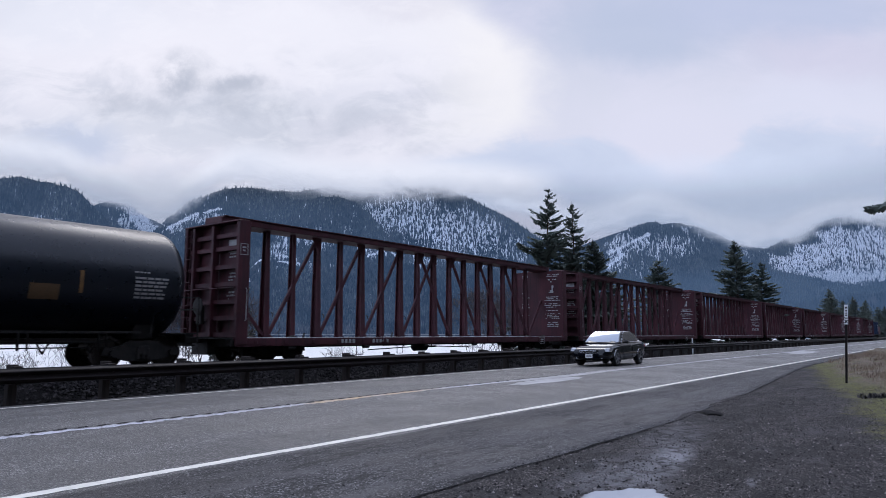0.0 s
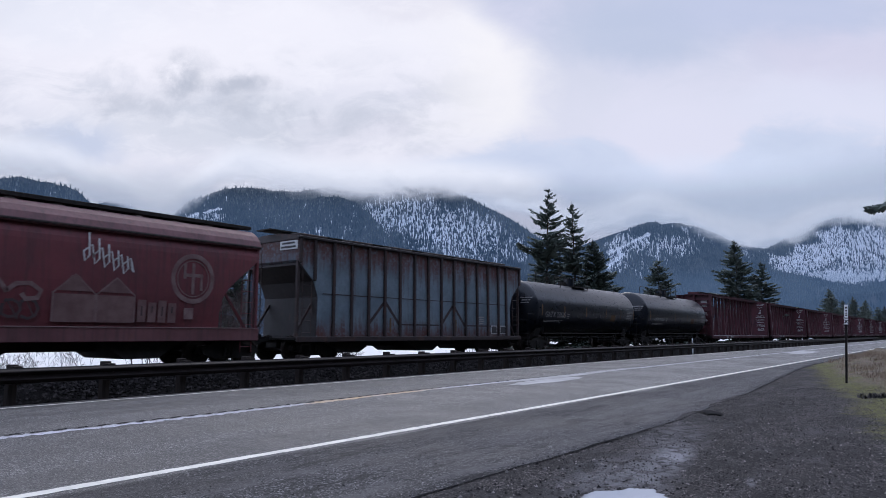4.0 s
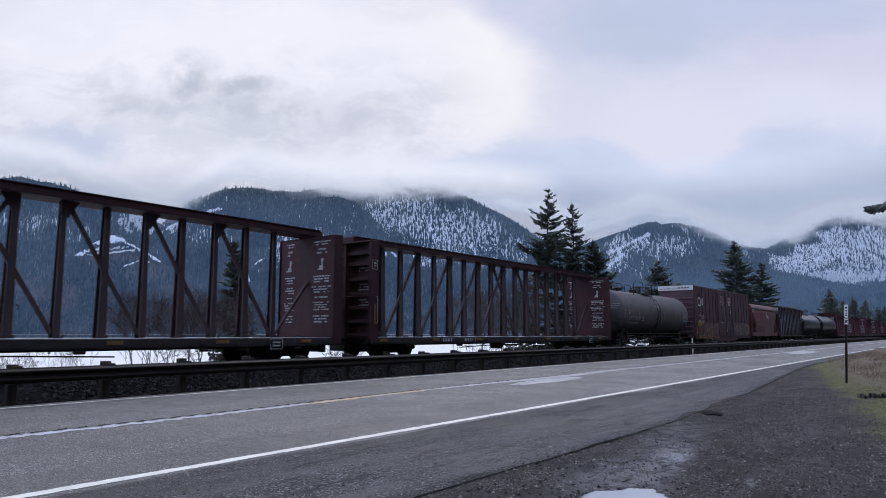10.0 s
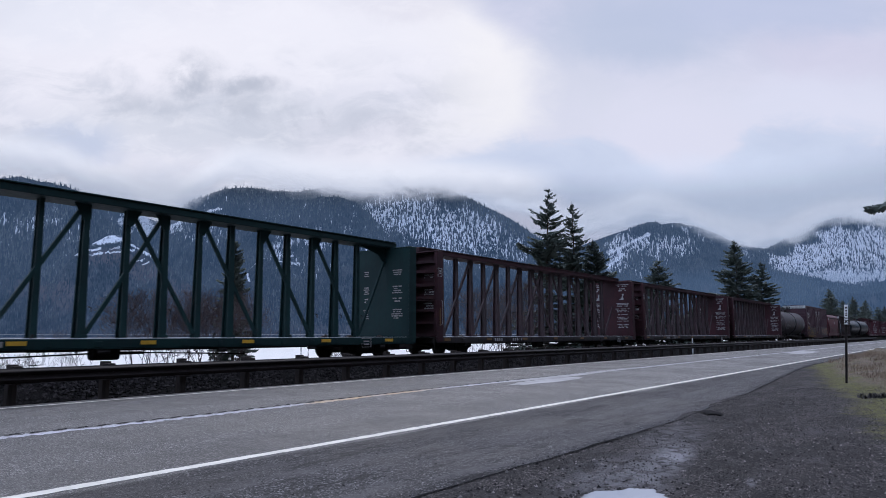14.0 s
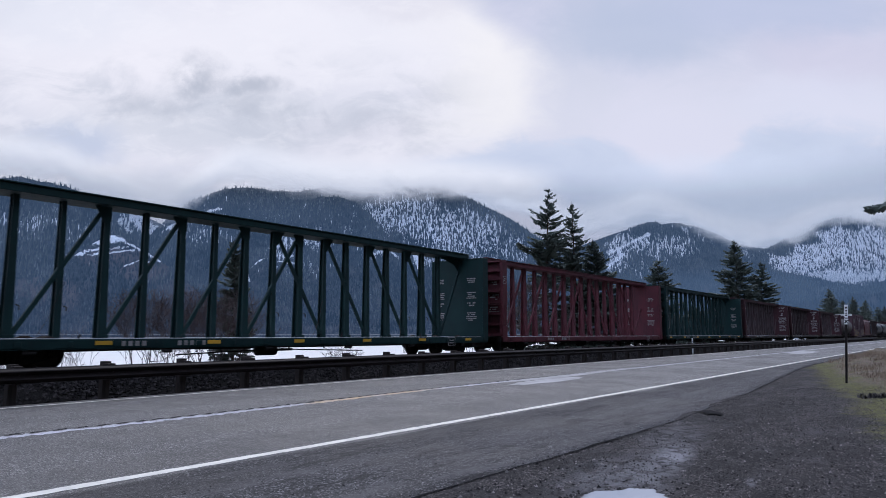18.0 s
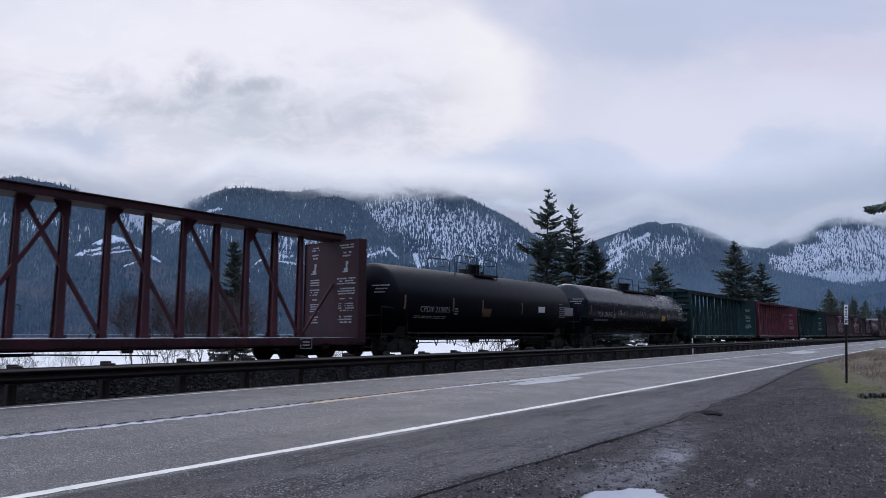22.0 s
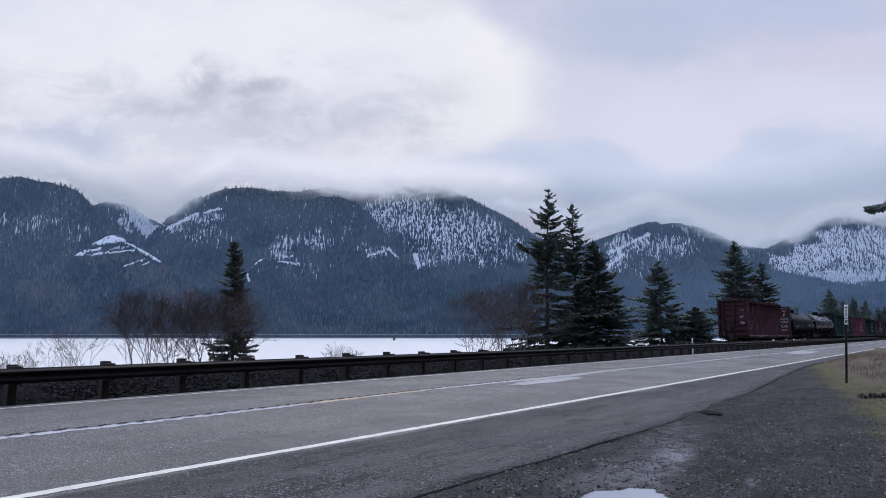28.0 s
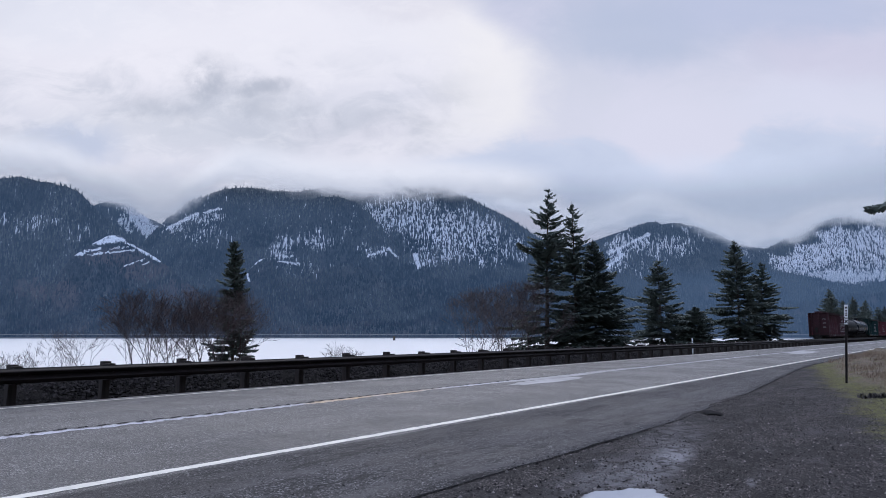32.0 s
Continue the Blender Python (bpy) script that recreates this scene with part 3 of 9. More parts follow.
# ---------------------------------------------------------------- mesh helpers
class Shape:
    """Collects vertices and faces of one part."""

    def __init__(self):
        self.v, self.f = [], []

    def add(self, vs, fs):
        n = len(self.v)
        self.v += vs
        self.f += [tuple(i + n for i in f) for f in fs]
        return self

    def box(self, cx, cy, cz, sx, sy, sz, c=0.0, m=None):
        """A box by centre and size; c: width of its chamfered edges."""
        hx, hy, hz = sx / 2, sy / 2, sz / 2
        if c <= 0:
            vs = [(x, y, z) for x in (-hx, hx) for y in (-hy, hy) for z in (-hz, hz)]
            fs = [(0, 1, 3, 2), (4, 6, 7, 5), (0, 4, 5, 1), (2, 3, 7, 6), (0, 2, 6, 4), (1, 5, 7, 3)]
        else:
            vs, idx, fs = [], {}, []
            for sxn in (-1, 1):
                for syn in (-1, 1):
                    for szn in (-1, 1):
                        key = (sxn, syn, szn)
                        idx[key] = len(vs)
                        vs += [(sxn * hx, syn * (hy - c), szn * (hz - c)), (sxn * (hx - c), syn * hy, szn * (hz - c)), (sxn * (hx - c), syn * (hy - c), szn * hz)]
                        tri = (idx[key], idx[key] + 1, idx[key] + 2)
                        fs.append(tri if sxn * syn * szn > 0 else tri[::-1])
            g = lambda a, b, d, k: idx[(a, b, d)] + k
            for s in (-1, 1):
                q = [g(s, -1, -1, 0), g(s, 1, -1, 0), g(s, 1, 1, 0), g(s, -1, 1, 0)]
                fs.append(q if s > 0 else q[::-1])
                q = [g(-1, s, -1, 1), g(1, s, -1, 1), g(1, s, 1, 1), g(-1, s, 1, 1)]
                fs.append(q if s < 0 else q[::-1])
                q = [g(-1, -1, s, 2), g(1, -1, s, 2), g(1, 1, s, 2), g(-1, 1, s, 2)]
                fs.append(q if s > 0 else q[::-1])
                for t in (-1, 1):
                    fs.append([g(s, t, -1, 0), g(s, t, 1, 0), g(s, t, 1, 1), g(s, t, -1, 1)][:: 1 if s * t < 0 else -1])
                    fs.append([g(s, -1, t, 0), g(s, 1, t, 0), g(s, 1, t, 2), g(s, -1, t, 2)][:: 1 if s * t > 0 else -1])
                    fs.append([g(-1, s, t, 1), g(1, s, t, 1), g(1, s, t, 2), g(-1, s, t, 2)][:: 1 if s * t < 0 else -1])
        if m is not None:
            vs = [tuple(m @ Vector(p)) for p in vs]
        return self.add([(x + cx, y + cy, z + cz) for x, y, z in vs], fs)

    def beam(self, a, b, w, h, c=0.0):
        """A rectangular bar from a to b, w wide sideways, h deep."""
        a, b = Vector(a), Vector(b)
        d = b - a
        ln = d.length
        x = d.normalized()
        side = Vector((0, 1, 0)) if abs(x.y) < 0.9 else Vector((1, 0, 0))
        z = x.cross(side).normalized()
        y = z.cross(x)
        m = Matrix((x, y, z)).transposed()
        mid = (a + b) / 2
        return self.box(mid.x, mid.y, mid.z, ln, w, h, c, m)

    def tube(self, pts, r, n=8, cap=True, r2=None):
        """A round bar along points."""
        pts = [Vector(p) for p in pts]
        rings, vs, fs = len(pts), [], []
        for i, p in enumerate(pts):
            d = (pts[min(i + 1, rings - 1)] - pts[max(i - 1, 0)]).normalized()
            s = d.cross(Vector((0, 0, 1)) if abs(d.z) < 0.9 else Vector((1, 0, 0))).normalized()
            t = d.cross(s)
            rr = r if r2 is None else r + (r2 - r) * i / (rings - 1)
            for k in range(n):
                a = 2 * math.pi * k / n
                vs.append(tuple(p + s * (rr * math.cos(a)) + t * (rr * math.sin(a))))
        for i in range(rings - 1):
            for k in range(n):
                a, b = i * n + k, i * n + (k + 1) % n
                fs.append((a, a + n, b + n, b))
        if cap:
            fs += [tuple(range(n)), tuple(range((rings - 1) * n, rings * n))[::-1]]
        return self.add(vs, fs)

    def lathe_x(self, prof, n=40, cy=0.0, cz=0.0):
        """A body of revolution about the x axis from (x, radius) pairs."""
        vs, fs = [], []
        for x, r in prof:
            for k in range(n):
                a = 2 * math.pi * k / n
                vs.append((x, cy + r * math.cos(a), cz + r * math.sin(a)))
        for i in range(len(prof) - 1):
            for k in range(n):
                a, b = i * n + k, i * n + (k + 1) % n
                fs.append((a, a + n, b + n, b))
        fs += [tuple(range(n)), tuple(range((len(prof) - 1) * n, len(prof) * n))[::-1]]
        return self.add(vs, fs)

    def prism(self, outline, y0, y1):
        """An outline of (x, z) pairs pushed from y0 to y1."""
        n = len(outline)
        vs = [(x, y0, z) for x, z in outline] + [(x, y1, z) for x, z in outline]
        fs = [tuple(range(n)), tuple(range(n, 2 * n))[::-1]]
        fs += [(i, i + n, (i + 1) % n + n, (i + 1) % n) for i in range(n)]
        return self.add(vs, fs)

    def prism_x(self, outline, x0, x1):
        """An outline of (y, z) pairs pushed from x0 to x1."""
        n = len(outline)
        vs = [(x0, y, z) for y, z in outline] + [(x1, y, z) for y, z in outline]
        fs = [tuple(range(n))[::-1], tuple(range(n, 2 * n))]
        fs += [(i, (i + 1) % n, (i + 1) % n + n, i + n) for i in range(n)]
        return self.add(vs, fs)

    def mesh(self, name, smooth=False):
        return mesh_of(name, self.v, self.f, smooth)


def smooth_by_angle(me, deg=35):
    me.polygons.foreach_set("use_smooth", [True] * len(me.polygons))
    bm = bmesh.new()
    bm.from_mesh(me)
    for e in bm.edges:
        if len(e.link_faces) != 2 or e.calc_face_angle(0) > radians(deg):
            e.smooth = False
    bm.to_mesh(me)
    bm.free()


SMALL_PRINT = ("stencil", "car_mark", "branching", "twig_mass")


def part(name, shape, mat, parent=None, label="", smooth=False, at=None):
    me = shape.mesh(name) if isinstance(shape, Shape) else shape
    if smooth:
        smooth_by_angle(me)
    if not me.materials:
        me.materials.append(mat)
    ob = new(name, me)
    if parent is not None:
        ob.parent = parent
    if at is not None:
        ob.matrix_basis = at
    if name in SMALL_PRINT:
        return tagged(ob, label, kind="stuff")
    return tagged(ob, label) if label else ob


def thing(name, label, category, group="", at=None):
    ob = new(name)
    ob.empty_display_size = 0.2
    if at is not None:
        ob.matrix_basis = at
    return tagged(ob, label, category, group)


FONT_MESHES = {}


def words(text, size):
    """A flat mesh of built-in lettering, in the x-z plane, facing -y."""
    key = (text, size)
    if key not in FONT_MESHES:
        cu = bpy.data.curves.new("lettering", "FONT")
        cu.body, cu.size, cu.align_x, cu.resolution_u, cu.space_line = text, size, "CENTER", 2, 0.85
        ob = new("lettering", cu)
        me = bpy.data.meshes.new_from_object(ob.evaluated_get(bpy.context.evaluated_depsgraph_get()))
        bpy.data.objects.remove(ob)
        me.transform(Matrix.Rotation(radians(90), 4, "X"))
        FONT_MESHES[key] = me
    return FONT_MESHES[key].copy()


def bars(cx, z, y, w, h, rows, rng, gap=0.45, t=0.006):
    """Plain bars in place of small print: rows of dashes of uneven length, centred."""
    s = Shape()
    rh = h / rows
    for r in range(rows):
        ww = w * rng.uniform(0.55, 1.0)
        x = cx - ww / 2
        while x < cx + ww / 2 - 0.02:
            l = min(rng.uniform(0.12, 0.3) * w, cx + ww / 2 - x)
            s.box(x + l / 2, y, z + h / 2 - (r + 0.5) * rh, l * 0.9, t, rh * (1 - gap))
            x += l
    return s


def digits(cx, z, y, n, cw, h, rng, lean=0.0):
    """Plain upright bars, one for each character of a car's mark."""
    s = Shape()
    for i in range(n):
        x = cx + (i - (n - 1) / 2) * cw
        s.box(x, y, z, cw * 0.62, 0.006, h)
    return s


# ---------------------------------------------------------------- ground, water, road, track
LAKE_Z, RAIL_Z, TRACK_Y = -6.0, 0.40, 20.0
GUARD_Y = 15.15


def ground_height(x, y):
    n = noise.fractal(Vector((x * 0.15, y * 0.15, 0.3)), 0.6, 2.0, 4)
    if y < 5.2:
        # verge: level near the road, a low bank of grass further along
        bank = max(0.0, min(1.0, (0.2 * x - y - 1.7) / 3.5)) if x < 60 else 1.0
        z = -0.035 + 0.012 * n + bank * (0.30 + 0.25 * n)
        if y < -9:
            z += 0.85 * min(-9 - y, 170)      # unseen slope added behind the road to block sky light
        return z
    if y < 15.3:
        return -0.05
    if y < 22.6:
        return -0.15 + 0.03 * n
    t = min(1.0, (y - 22.6) / 40.0)
    drop = (LAKE_Z - 1.5 + 0.15) * (t * t * (3 - 2 * t))
    if x > 60:
        drop *= 1 - 0.75 * min(1.0, (x - 60) / 40.0) * max(0.0, 1 - (y - 22.6) / 30.0)
    return -0.15 + drop + 0.25 * n * min(1, t * 4)


def ground():
    def steps(a, b, n):
        return [a + (b - a) * i / n for i in range(n)]
    xs = [-4000, -1500, -700, -300, -120, -60] + steps(-30, 0, 10) + steps(0, 40, 90) + steps(40, 120, 60) + steps(120, 300, 24) + [300, 450, 700, 1200, 2200, 4500]
    ys = [-4500, -1500, -500, -160, -60, -30] + [-24, -20, -16, -12] + steps(-9, 5.2, 44) + [5.2, 7, 10, 13, 15.3] + steps(16, 24, 10) + steps(24, 64, 20) + [64, 120, 400, 1000, 2000, 4500]
    vs = [(x, y, ground_height(x, y)) for x in xs for y in ys]
    n = len(ys)
    fs = [(i * n + j, (i + 1) * n + j, (i + 1) * n + j + 1, i * n + j + 1) for i in range(len(xs) - 1) for j in range(n - 1)]
    ob = new("ground", mesh_of("ground", vs, fs, True))
    ob.data.materials.append(VERGE)
    return tagged(ob, "gravelly roadside ground with moss and dead grass", "ground", kind="structure")


def crown(y):
    """Height of the paved surface across the road."""
    if y < NEAR_Y:
        return 0.0 - 0.012 * (NEAR_Y - y)
    if y < MID_Y:
        return 0.06 * (y - NEAR_Y) / (MID_Y - NEAR_Y)
    return 0.06 * max(0.0, (FAR_Y - y) / (FAR_Y - MID_Y))


def shoulder_edge(x):
    """The ragged edge of the paving on the near side."""
    if x >= 45:
        return 5.55
    y = 3.86 if x < 11 else 3.80 + 0.4 * min(1, (x - 11) / 7.0) if x < 18 else 4.2 + 1.35 * min(1.0, (x - 18) / 16.0)
    return y + 0.07 * noise.noise(Vector((x * 0.8, 1.7, 0))) + 0.03 * noise.noise(Vector((x * 3.1, 4.0, 0)))


def road():
    xs = [-1500, -400, -100, -40] + [-20 + 0.5 * i for i in range(140)] + [50 + 5 * i for i in range(30)] + [200, 300, 500, 900, 1600]
    vs, fs = [], []
    for x in xs:
        e = shoulder_edge(max(-5, x))
        prof = [(e - 0.02, -0.09), (e, crown(e) - 0.002)] + [(y, crown(y)) for y in np.linspace(e + 0.3, NEAR_Y, 5)] + [(y, crown(y)) for y in np.linspace(NEAR_Y + 0.8, FAR_Y, 10)] + [(15.0, -0.02), (15.02, -0.12)]
        vs += [(x, y, z) for y, z in prof]
    n = len(prof)
    fs = [(i * n + j, (i + 1) * n + j, (i + 1) * n + j + 1, i * n + j + 1) for i in range(len(xs) - 1) for j in range(n - 1)]
    ob = new("road", mesh_of("road", vs, fs, True))
    ob.data.materials.append(ASPHALT)
    return tagged(ob, "damp grey asphalt two-lane highway", "road", kind="structure")


def line_strip(name, y0, w, x0, x1, step, mat, label, ragged=0.012, lift=0.004, seed=3):
    rng = random.Random(seed)
    vs, fs = [], []
    x, i = x0, 0
    while x <= x1:
        a, b = rng.uniform(-ragged, ragged), rng.uniform(-ragged, ragged)
        mid = y0(x) if callable(y0) else y0
        for y in (mid - w / 2 + a, mid + w / 2 + b):
            vs.append((x, y, crown(y) + lift))
        if i:
            k = 2 * i
            fs.append((k - 2, k, k + 1, k - 1))
        i += 1
        x += step if x < 60 else step * 12
    ob = new(name, mesh_of(name, vs, fs))
    ob.data.materials.append(mat)
    return tagged(ob, label, "road marking", kind="structure")


def blotch(name, cx, cy, rx, ry, seed, mat, label, z=0.008, rag=0.35, turn=0.0, n=90, wavy=1.6):
    """A flat irregular film, thin towards its ragged rim."""
    top = (lambda x, y: crown(y)) if cy > 4 else (lambda x, y: -0.012)
    vs = [(cx, cy, top(cx, cy) + z)]
    for i in range(n):
        a = 2 * math.pi * i / n
        r = 1 + rag * noise.fractal(Vector((math.cos(a) * wavy + seed * 9.1, math.sin(a) * wavy, seed)), 0.6, 2.0, 6)
        dx, dy = rx * r * math.cos(a), ry * r * math.sin(a)
        c, s = math.cos(turn), math.sin(turn)
        y = cy + dx * s + dy * c
        vs.append((cx + dx * c - dy * s, y, top(0, y) + z - 0.004))
    fs = [(0, i + 1, (i + 1) % n + 1) for i in range(n)]
    ob = new(name, mesh_of(name, vs, fs))
    ob.data.materials.append(mat)
    return tagged(ob, label, "puddle", kind="structure")


def road_details():
    line_strip("edge_line_near", NEAR_Y, 0.15, -60, 400, 0.12, WHITE_LINE, "worn white edge line painted on asphalt")
    line_strip("edge_line_far", FAR_Y, 0.11, -60, 400, 0.12, WHITE_LINE, "thin white edge line by the guardrail", seed=4)
    line_strip("centre_line", lambda x: centre(x) - 0.05, 0.19, -60, 400, 0.07, YELLOW_LINE, "worn pale and yellow centre line", 0.06, seed=5)
    # milled rumble grooves along the centre
    s, rng = Shape(), random.Random(8)
    x = -12.0
    while x < 60:
        w = rng.uniform(0.12, 0.155)
        y = centre(x) + 0.06 + rng.uniform(-0.02, 0.02)
        vs = []
        for i in range(8):
            a = 2 * math.pi * i / 8
            vs.append((x + w * math.cos(a) * rng.uniform(0.9, 1.05), y + 0.042 * math.sin(a) + 0.05 * math.cos(a), crown(MID_Y) + 0.009))
        s.add(vs, [tuple(range(8))])
        x += 0.293
    ob = part("rumble_strip", s, GROOVE)
    tagged(ob, "row of dark milled grooves along the centre line", "rumble strip", kind="stuff")
    # wet films on the road and puddles on the verge
    for i, (cx, cy, rx, ry) in enumerate(STAINS):
        tagged(blotch(f"road_stain_{i + 1}", cx, cy, rx, ry, i + 1, ROAD_STAIN, "pale worn residue beside the centre line", rag=0.22), category="road marking")
    for i, (cx, cy, rx, ry) in enumerate(WET):
        blotch(f"puddle_{i + 1}", cx, cy, rx, ry, i + 9, PUDDLE, "shallow puddle of rainwater reflecting the sky", wavy=2.0, rag=0.2)
    tagged(blotch("pothole", 12.8, 3.66, 0.30, 0.14, 4, GROOVE, "dark broken pothole at the paving's edge", 0.010, 1.2), category="pothole")


STAINS = ((17.7, 9.55, 2.1, 0.34), (19.5, 10.12, 3.4, 0.20), (56.0, 9.2, 4.5, 0.6), (24.0, 10.40, 3.0, 0.16), (35.5, 10.35, 3.4, 0.12), (58.0, 9.9, 5.0, 0.22), (46, 10.35, 4.0, 0.12), (70, 10.3, 8.0, 0.14))
WET = ((5.48, 2.36, 0.66, 0.34),)


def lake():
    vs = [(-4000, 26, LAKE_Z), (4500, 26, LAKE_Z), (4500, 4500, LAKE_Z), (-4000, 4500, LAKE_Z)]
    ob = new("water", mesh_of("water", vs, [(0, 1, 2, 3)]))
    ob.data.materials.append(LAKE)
    return tagged(ob, "wide lake with the overcast sky's sheen painted pale", "water", kind="structure")


def crack(name, pts, w, seed):
    """A crooked dark seam in the paving."""
    rng = random.Random(seed)
    vs, fs = [], []
    fine = []
    for (x0, y0), (x1, y1) in zip(pts, pts[1:]):
        for i in range(14):
            t = i / 14
            fine.append((x0 + (x1 - x0) * t, y0 + (y1 - y0) * t))
    for i, (x, y) in enumerate(fine):
        y += 0.07 * noise.noise(Vector((x * 1.5, seed, 0)))
        h = w * rng.uniform(0.4, 1.3)
        vs += [(x, y - h, crown(y) + 0.005), (x + 0.02, y + h, crown(y) + 0.005)]
        if i:
            k = 2 * i
            fs.append((k - 2, k, k + 1, k - 1))
    ob = new(name, mesh_of(name, vs, fs))
    ob.data.materials.append(GROOVE)
    return tagged(ob, "crooked dark crack in the paved shoulder", "crack", kind="structure")


TRACK_TURN = -0.26                            # degrees between track and road


def on_track(x):
    """Pose of a car whose rear coupler has come to x along the track."""
    return pose(x, TRACK_Y + (x - 15.0) * math.tan(radians(TRACK_TURN)), RAIL_Z, 0, 0, TRACK_TURN)


def track():
    turned = pose(15, TRACK_Y, 0, 0, 0, TRACK_TURN) @ pose(-15, -TRACK_Y, 0)
    # ballast shoulder
    prof = [(15.55, -0.22), (16.3, -0.03), (17.2, 0.10), (18.3, 0.19), (21.7, 0.19), (22.9, -0.05), (24.0, -0.6)]
    xs = [-900, -200, -40] + [-20 + 0.6 * i for i in range(130)] + [60, 80, 120, 200, 400, 900]
    vs = [(x, y + 0.1 * noise.noise(Vector((x, y * 3, 0))), z + 0.05 * noise.noise(Vector((x * 1.7, y * 2, 5)))) for x in xs for y, z in prof]
    n = len(prof)
    fs = [(i * n + j, (i + 1) * n + j, (i + 1) * n + j + 1, i * n + j + 1) for i in range(len(xs) - 1) for j in range(n - 1)]
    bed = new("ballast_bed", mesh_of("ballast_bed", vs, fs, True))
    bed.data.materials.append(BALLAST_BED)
    bed.matrix_basis = turned
    tagged(bed, "grey crushed-stone ballast under the track", "ballast", kind="structure")
    # loose stones on the shoulder
    rng = np.random.default_rng(5)
    count = 15000
    px = 1.0 + 44 * rng.random(count) ** 1.3
    py = 15.6 + 3.6 * rng.random(count)
    pz = np.interp(py, [p[0] for p in prof], [p[1] for p in prof]) + 0.005
    base = np.array([(1, 0, 0), (-1, 0, 0), (0, 1, 0), (0, -1, 0), (0, 0, 0.8), (0, 0, -0.8)])
    tri = np.array([(0, 2, 4), (2, 1, 4), (1, 3, 4), (3, 0, 4), (2, 0, 5), (1, 2, 5), (3, 1, 5), (0, 3, 5)])
    scale = (0.025 + 0.04 * rng.random((count, 1, 1))) * (0.6 + 0.8 * rng.random((count, 6, 1)))
    ang = rng.random(count) * 6.283
    ca, sa = np.cos(ang)[:, None], np.sin(ang)[:, None]
    b = base[None] * scale
    V = np.stack([b[..., 0] * ca - b[..., 1] * sa + px[:, None], b[..., 0] * sa + b[..., 1] * ca + py[:, None], b[..., 2] + pz[:, None]], -1)
    F = (tri[None] + 6 * np.arange(count)[:, None, None]).reshape(-1, 3)
    ob = new("ballast_stones", mesh_of("ballast_stones", V.reshape(-1, 3).tolist(), F.tolist()))
    m, k = material("loose_ballast")
    geo = k.n("ShaderNodeNewGeometry")
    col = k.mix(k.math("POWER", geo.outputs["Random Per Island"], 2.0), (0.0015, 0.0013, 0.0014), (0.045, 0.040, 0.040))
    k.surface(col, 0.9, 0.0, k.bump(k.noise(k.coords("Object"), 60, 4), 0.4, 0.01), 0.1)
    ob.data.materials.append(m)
    ob.matrix_basis = turned
    tagged(ob, "loose angular grey ballast stones", "gravel", kind="stuff")
    # rails
    for i, y in enumerate((TRACK_Y - 0.755, TRACK_Y + 0.755)):
        o = [(-0.075, -0.17), (0.075, -0.17), (0.075, -0.155), (0.012, -0.13), (0.012, -0.045), (0.036, -0.035), (0.036, -0.004), (0.03, 0), (-0.03, 0), (-0.036, -0.004), (-0.036, -0.035), (-0.012, -0.045), (-0.012, -0.13), (-0.075, -0.155)]
        s = Shape().prism_x([(y + a, RAIL_Z + b) for a, b in o], -900, 900)
        r = part(f"rail_{i + 1}", s, RAIL_STEEL)
        tagged(r, "long rusty steel running rail with a polished head", "rail", kind="structure")
        r.matrix_basis = turned
        head = Shape().box(0, y, RAIL_Z + 0.002, 1800, 0.05, 0.003)
        part("running_surface", head, RAIL_TOP, r, "polished steel running surface")


def ties():
    me = Shape().box(0, 0, 0, 0.23, 2.6, 0.18, 0.012).mesh("tie")
    me.materials.append(TIE)
    for i in range(150):
        rng = random.Random(i)
        ob = new("tie", me)
        ob.parent = bpy.data.objects["ballast_bed"]
        ob.matrix_basis = pose(-6 + 0.52 * i, TRACK_Y + rng.uniform(-0.03, 0.03), RAIL_Z - 0.26, 0, 0, rng.uniform(-1, 1))


def guardrail():
    g = thing("guardrail", "dark weathered steel guardrail on timber posts beside the road", "guardrail")
    # corrugated beam, lapped lengths
    o = []
    for i in range(25):
        t = i / 24
        o.append((0.041 * math.cos(t * 4 * math.pi), 0.155 - 0.31 * t))
    prof = [(y - 0.003, z) for y, z in o] + [(y + 0.003, z) for y, z in o[::-1]]
    L = 7.62
    s = Shape().prism_x(prof, 0, L + 0.12)
    me = s.mesh("beam")
    smooth_by_angle(me, 60)
    me.materials.append(GUARD_STEEL)
    for i in range(-5, 24):
        ob = new("beam", me)
        ob.parent = g
        ob.matrix_basis = pose(2.0 + i * L, GUARD_Y - 0.004 * (i % 2), 0.545, rz=0.02)
    post = Shape().box(0, 0, 0.19, 0.17, 0.2, 1.15, 0.012).mesh("post")
    post.materials.append(POST_WOOD)
    block = Shape().box(0, 0, 0, 0.17, 0.2, 0.37, 0.01).mesh("spacer_block")
    block.materials.append(POST_WOOD)
    bolt = Shape().tube([(0, 0, 0), (0, -0.03, 0)], 0.022, 8).mesh("bolt")
    bolt.materials.append(GUARD_STEEL)
    rng = random.Random(2)
    for i in range(-18, 92):
        x = 5.78 + i * 1.905
        p = new("post", post)
        p.parent = g
        p.matrix_basis = pose(x, GUARD_Y + 0.36, 0.01 + rng.uniform(-0.012, 0.02), rng.uniform(-1, 1), rng.uniform(-1, 1), rng.uniform(-3, 3))
        b = new("spacer_block", block)
        b.parent = g
        b.matrix_basis = pose(x, GUARD_Y + 0.148, 0.555 + rng.uniform(-0.01, 0.015), 0, rng.uniform(-2, 2), 0)
        if i < 20:
            q = new("bolt", bolt)
            q.parent = g
            q.matrix_basis = pose(x, GUARD_Y - 0.036, 0.545)
    return g


